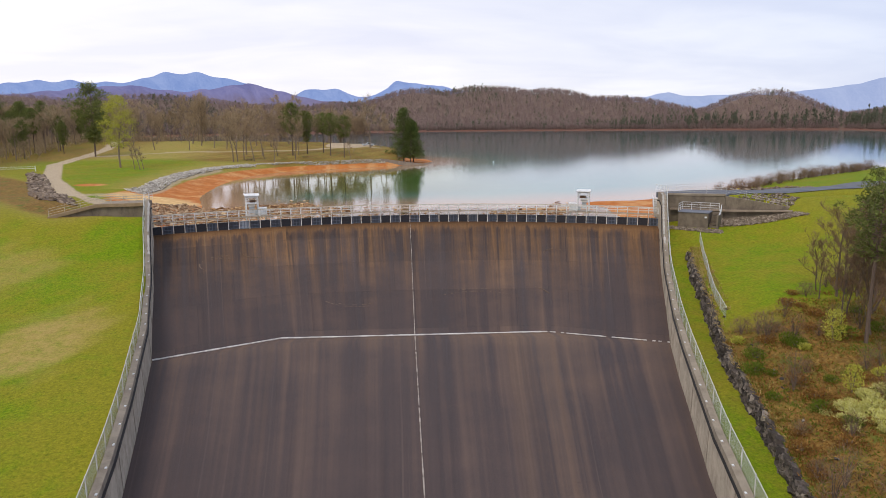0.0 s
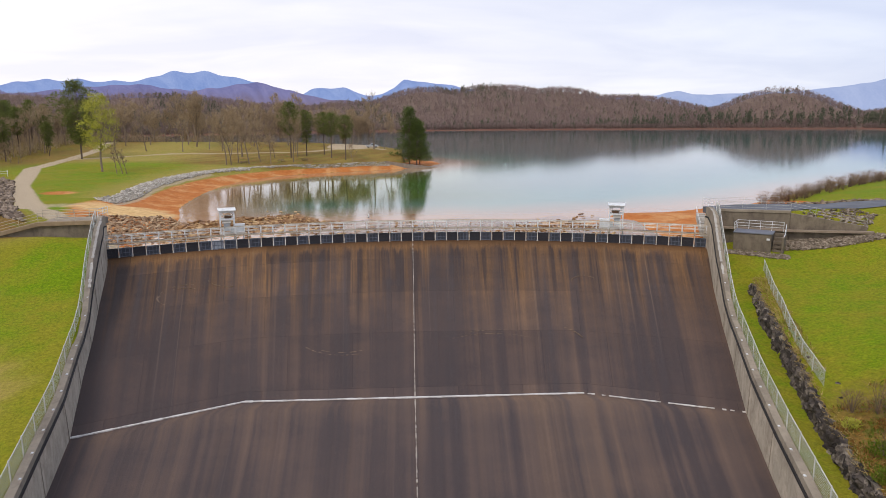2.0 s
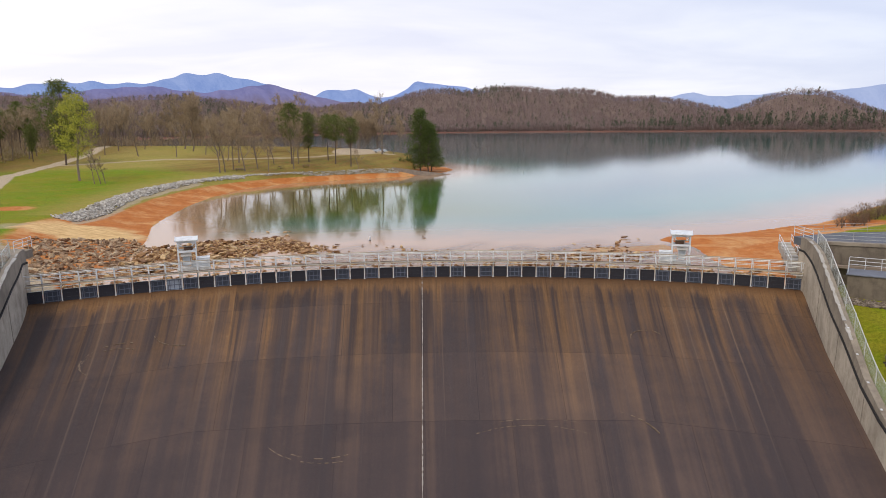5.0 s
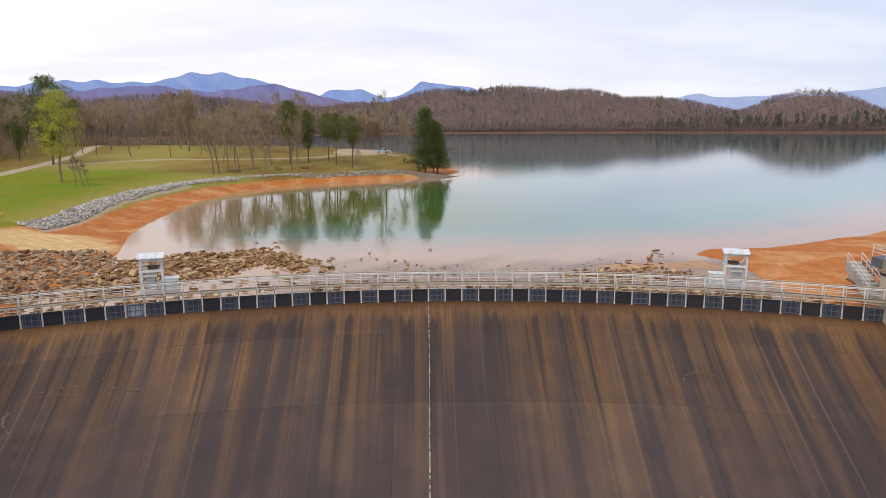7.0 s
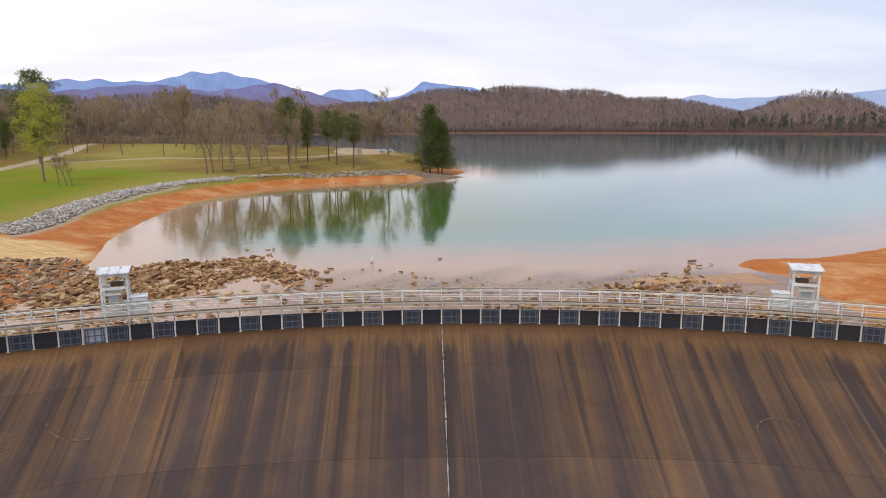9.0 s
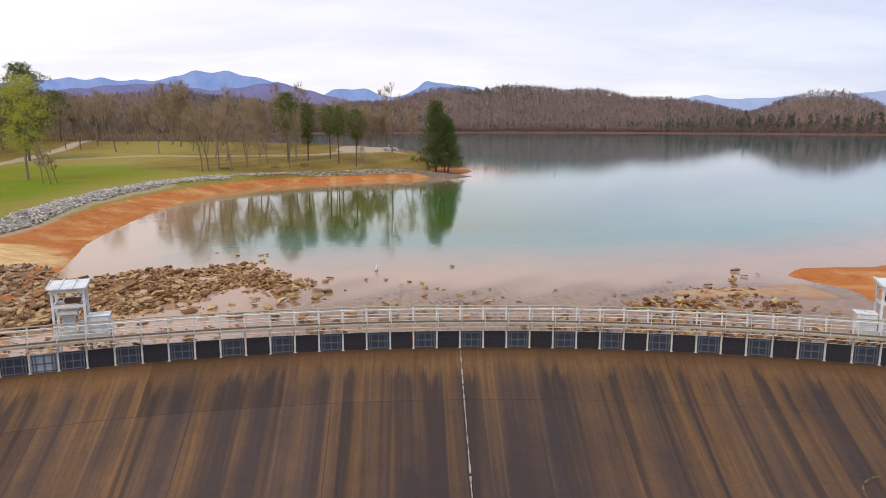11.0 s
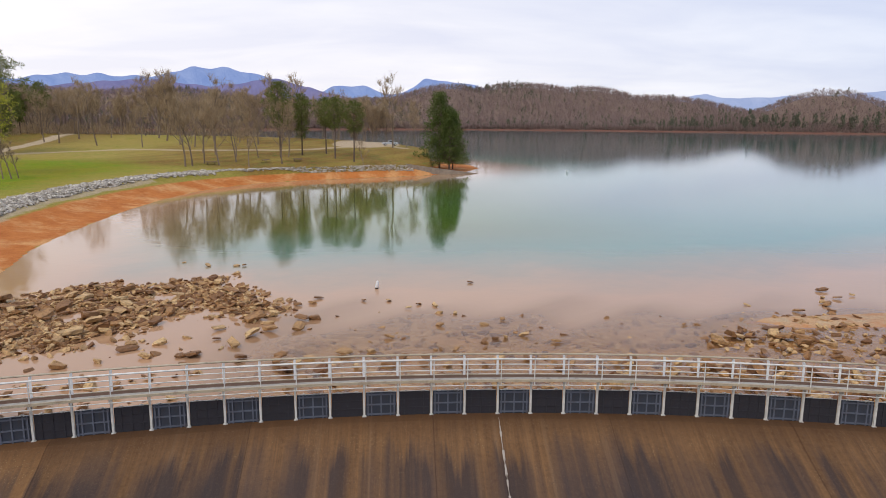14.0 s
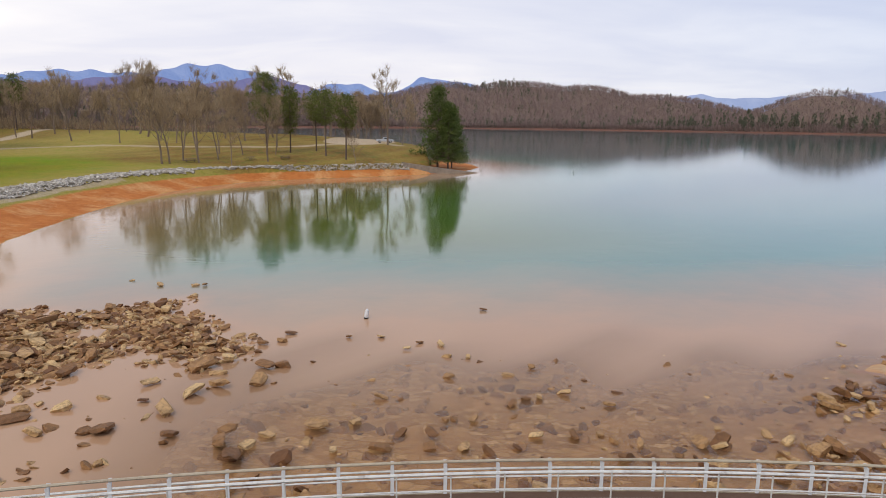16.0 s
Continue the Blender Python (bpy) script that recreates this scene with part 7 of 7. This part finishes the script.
def cut_face():
    """The blasted rock face beside the grass strip: a broken wall of ledges."""
    rnd = random.Random(44)
    g = Geo()
    ys = np.arange(-26, -112, -0.22)
    cols = []
    bulge = 0.0
    block = [[rnd.random() for _ in range(14)] for _ in range(97)]
    for y in ys:
        ex = float(rock_edge(y))
        lo = float(ground_z(np.array([ex - 0.3]), np.array([y]))[0]) - 0.4
        hi = float(ground_z(np.array([ex + 1.3]), np.array([y]))[0]) + 0.08
        bulge = 0.85 * bulge + rnd.uniform(-0.09, 0.09)
        n = 15
        col = []
        for k in range(n):
            t = k / (n - 1)
            ledge = 0.30 * (block[int(-y / 0.9) % 97][k // 3] - 0.5) + 0.20 * (block[int(-y / 0.45 + k * 0.3) % 97][5 + k // 2] - 0.5)
            jut = rnd.uniform(-0.09, 0.09) + ledge + bulge
            end = 0.4 if k in (0, n - 1) else 1
            col.append((ex - 0.05 + 0.42 * t + 0.8 * jut * end, y + rnd.uniform(-0.12, 0.12), lo + (hi - lo) * t + rnd.uniform(-0.1, 0.1) * end + (rnd.uniform(-0.15, 0.2) if k == n - 1 else 0)))
        col.append((ex + 1.9, y, hi - 0.45))
        cols.append(col)
    m = len(cols[0])
    g.v = [p for c in cols for p in c]
    for i in range(len(cols) - 1):
        for k in range(m - 1):
            a, b = i * m + k, (i + 1) * m + k
            g.f += [(a, b, b + 1), (a, b + 1, a + 1)] if (i + k) % 2 else [(a, b, a + 1), (b, b + 1, a + 1)]
    return tagged(new("cut_rock_face", as_mesh("cut_rock_face", *g.pair(), M_CUT)), "dark broken rock face beside the grass strip", "rock face", kind="structure")


cut_face()
heap("fallen_stones", "broken dark stones along the foot and lip of the cut", 24, lambda r: (lambda y: (float(rock_edge(y)) + r.uniform(-0.3, 0.4), y, r.uniform(0.12, 0.35)))(r.uniform(-95, -34)), M_CUT, 45, 0.2)

def access_road():
    """The asphalt road that leaves the right abutment, draped on the ground."""
    g = Geo()
    pts = []
    for (x0, y0), (x1, y1) in zip(ROAD_R, ROAD_R[1:]):
        n = max(1, int(math.hypot(x1 - x0, y1 - y0) / 1.5))
        ln = math.hypot(x1 - x0, y1 - y0)
        pts += [(x0 + (x1 - x0) * i / n, y0 + (y1 - y0) * i / n, -(y1 - y0) / ln, (x1 - x0) / ln) for i in range(n)]
    for x, y, nx, ny in pts:
        for k in range(5):
            o = -2.6 + 1.3 * k
            px, py = x + nx * o, y + ny * o
            g.v.append((px, py, float(ground_z(np.array([px]), np.array([py]))[0]) + 0.10))
    for i in range(len(pts) - 1):
        g.f += [(i * 5 + k, i * 5 + k + 1, i * 5 + k + 6, i * 5 + k + 5) for k in range(4)]
    return tagged(new("road", as_mesh("access_road", *g.pair(), bpy.data.materials["asphalt_deck"], True)), "narrow grey asphalt road leaving the abutment", "road", kind="structure")


access_road()

# ---- small things round the lake ----
def field_gate():
    m = pose(-104.5, 83.2, float(ground_z(np.array([-104.5]), np.array([83.2]))[0]), 0, 0, 4)
    root = thing("field_gate", "long white-painted pipe gate across the dirt track", "gate", at=m)
    for x in (-5.2, 5.2):
        g = Geo()
        g.tube([(x, 0, -0.3), (x, 0, 1.5)], 0.09, 8)
        part("gate_post", g.pair(), M_WHITE, root)
    for z in (0.75, 1.25):
        g = Geo()
        g.tube([(-5.2, 0, z), (5.2, 0, z)], 0.05, 6)
        part("bar", g.pair(), M_WHITE, root)
    return root


field_gate()


def marker_post():
    """A yellow marker post in the grass by the water."""
    root = thing("marker_post", "yellow marker post standing in the mown grass", "post", at=pose(55.3, -0.9, float(ground_z(np.array([55.3]), np.array([-0.9]))[0])))
    g = Geo()
    g.tube([(0, 0, -0.3), (0.06, 0, 1.15)], 0.07, 8)
    part("pole", g.pair(), M_YELLOW, root)
    g = Geo()
    g.box(pose(0.09, -0.08, 0.95, 0, 6, 0), 0.30, 0.03, 0.42)
    part("plate", g.pair(), M_YELLOW, root)
    return root


M_YELLOW = material("yellow_paint", painted((0.72, 0.60, 0.03), 0.5, 0, 0.2))
marker_post()


def parked_car(x, y, turn, paint):
    z = float(ground_z(np.array([x]), np.array([y]))[0])
    root = thing("parked_car", "silver pickup truck parked on the gravel lot", "car", at=pose(x, y, z, 0, 0, turn))
    bm = bmesh.new()
    prof = [(-2.5, 0.45), (-2.5, 1.05), (-0.6, 1.08), (-0.45, 1.62), (0.75, 1.64), (1.35, 1.12), (2.3, 1.0), (2.45, 0.75), (2.45, 0.42)]
    a = [bm.verts.new((px, -0.9, pz)) for px, pz in prof]
    b = [bm.verts.new((px, 0.9, pz)) for px, pz in prof]
    bm.faces.new(a)
    bm.faces.new(b[::-1])
    for i in range(len(prof)):
        j = (i + 1) % len(prof)
        bm.faces.new((a[j], a[i], b[i], b[j]))
    bmesh.ops.recalc_face_normals(bm, faces=bm.faces[:])
    bmesh.ops.bevel(bm, geom=bm.edges[:], offset=0.07, segments=2, affect="EDGES")
    part("body", bm, paint, root)
    glass = material("car_glass", lambda net: net.bsdf((0.02, 0.025, 0.03), 0.08, 0, None, 0.6))
    for sy in (-0.885, 0.885):
        g = Geo()
        g.add([(-0.38, sy * 1.02, 1.12), (1.15, sy * 1.02, 1.12), (0.68, sy * 1.02, 1.55), (-0.32, sy * 1.02, 1.55)], [(0, 1, 2, 3)] if sy < 0 else [(3, 2, 1, 0)])
        part("side_window", g.pair(), glass, root)
    for wx in (-1.55, 1.5):
        for sy in (-0.8, 0.8):
            g = Geo()
            g.tube([(wx, sy - 0.11, 0.36), (wx, sy + 0.11, 0.36)], 0.36, 14)
            wl = part("wheel", g.pair(), M_BLACK, root)
            g = Geo()
            g.tube([(wx, sy - 0.12, 0.36), (wx, sy + 0.12, 0.36)], 0.19, 10)
            part("rim", g.pair(), M_STEEL, wl)
    return root


parked_car(-12.0, 184.5, 8, material("silver_paint", painted((0.62, 0.64, 0.67), 0.3, 0.4, 0.0)))


def picnic_table(x, y, turn):
    z = float(ground_z(np.array([x]), np.array([y]))[0])
    root = thing("picnic_table", "weathered brown wooden picnic table under the trees", "table", "picnic tables", at=pose(x, y, z, 0, 0, turn))
    wood = bpy.data.materials.get("table_wood") or material("table_wood", painted((0.16, 0.10, 0.06), 0.8, 0, 0.2))
    part("tabletop", bevel_box(2.4, 0.8, 0.08, 0.02, (0, 0, 0.75)), wood, root)
    for sy in (-0.75, 0.75):
        part("bench", bevel_box(2.4, 0.28, 0.06, 0.02, (0, sy, 0.45)), wood, root)
    for sx in (-0.8, 0.8):
        g = Geo()
        g.tube([(sx, -0.7, 0.0), (sx, -0.2, 0.72)], 0.05, 4)
        g.tube([(sx, 0.7, 0.0), (sx, 0.2, 0.72)], 0.05, 4)
        part("leg", g.pair(), wood, root)


picnic_table(-51.5, 131.6, 20)
picnic_table(-33.7, 144.3, 5)
picnic_table(-41, 141, 60)

ramp = thing("boat_ramp", "pale concrete boat ramp running down into the lake", "boat ramp", kind="structure")
slab_wall([(-6.5, 149.5, 1.0, 2.9), (2, 152.5, -0.2, 1.5), (13, 156.5, -1.0, -0.05)], 2.0, "ramp_slab", M_CAP, ramp)


def float_marker(x, y, s, label):
    root = thing("marker_buoy", label, "buoy", "buoys", at=pose(x, y, 0, 6, 8, 0) @ Matrix.Diagonal((s, s, s, 1)))
    g = Geo()
    g.tube([(0, 0, -0.3), (0, 0, 0.05), (0, 0, 0.5), (0, 0, 0.75), (0, 0, 0.9)], [0.14, 0.2, 0.2, 0.16, 0.06], 10)
    part("float", g.pair(), M_WHITE, root)
    g = Geo()
    g.tube([(0, 0, -0.1), (0, 0, 0.12)], 0.215, 10)
    part("band", g.pair(), M_BLACK, root)


# the nearer one takes the place of a white, bird-like shape
float_marker(-7.3, 26.1, 0.75, "small white bird-like shape in the shallows, built as a float")
float_marker(38.0, 160.0, 1.0, "small white buoy out on the lake")
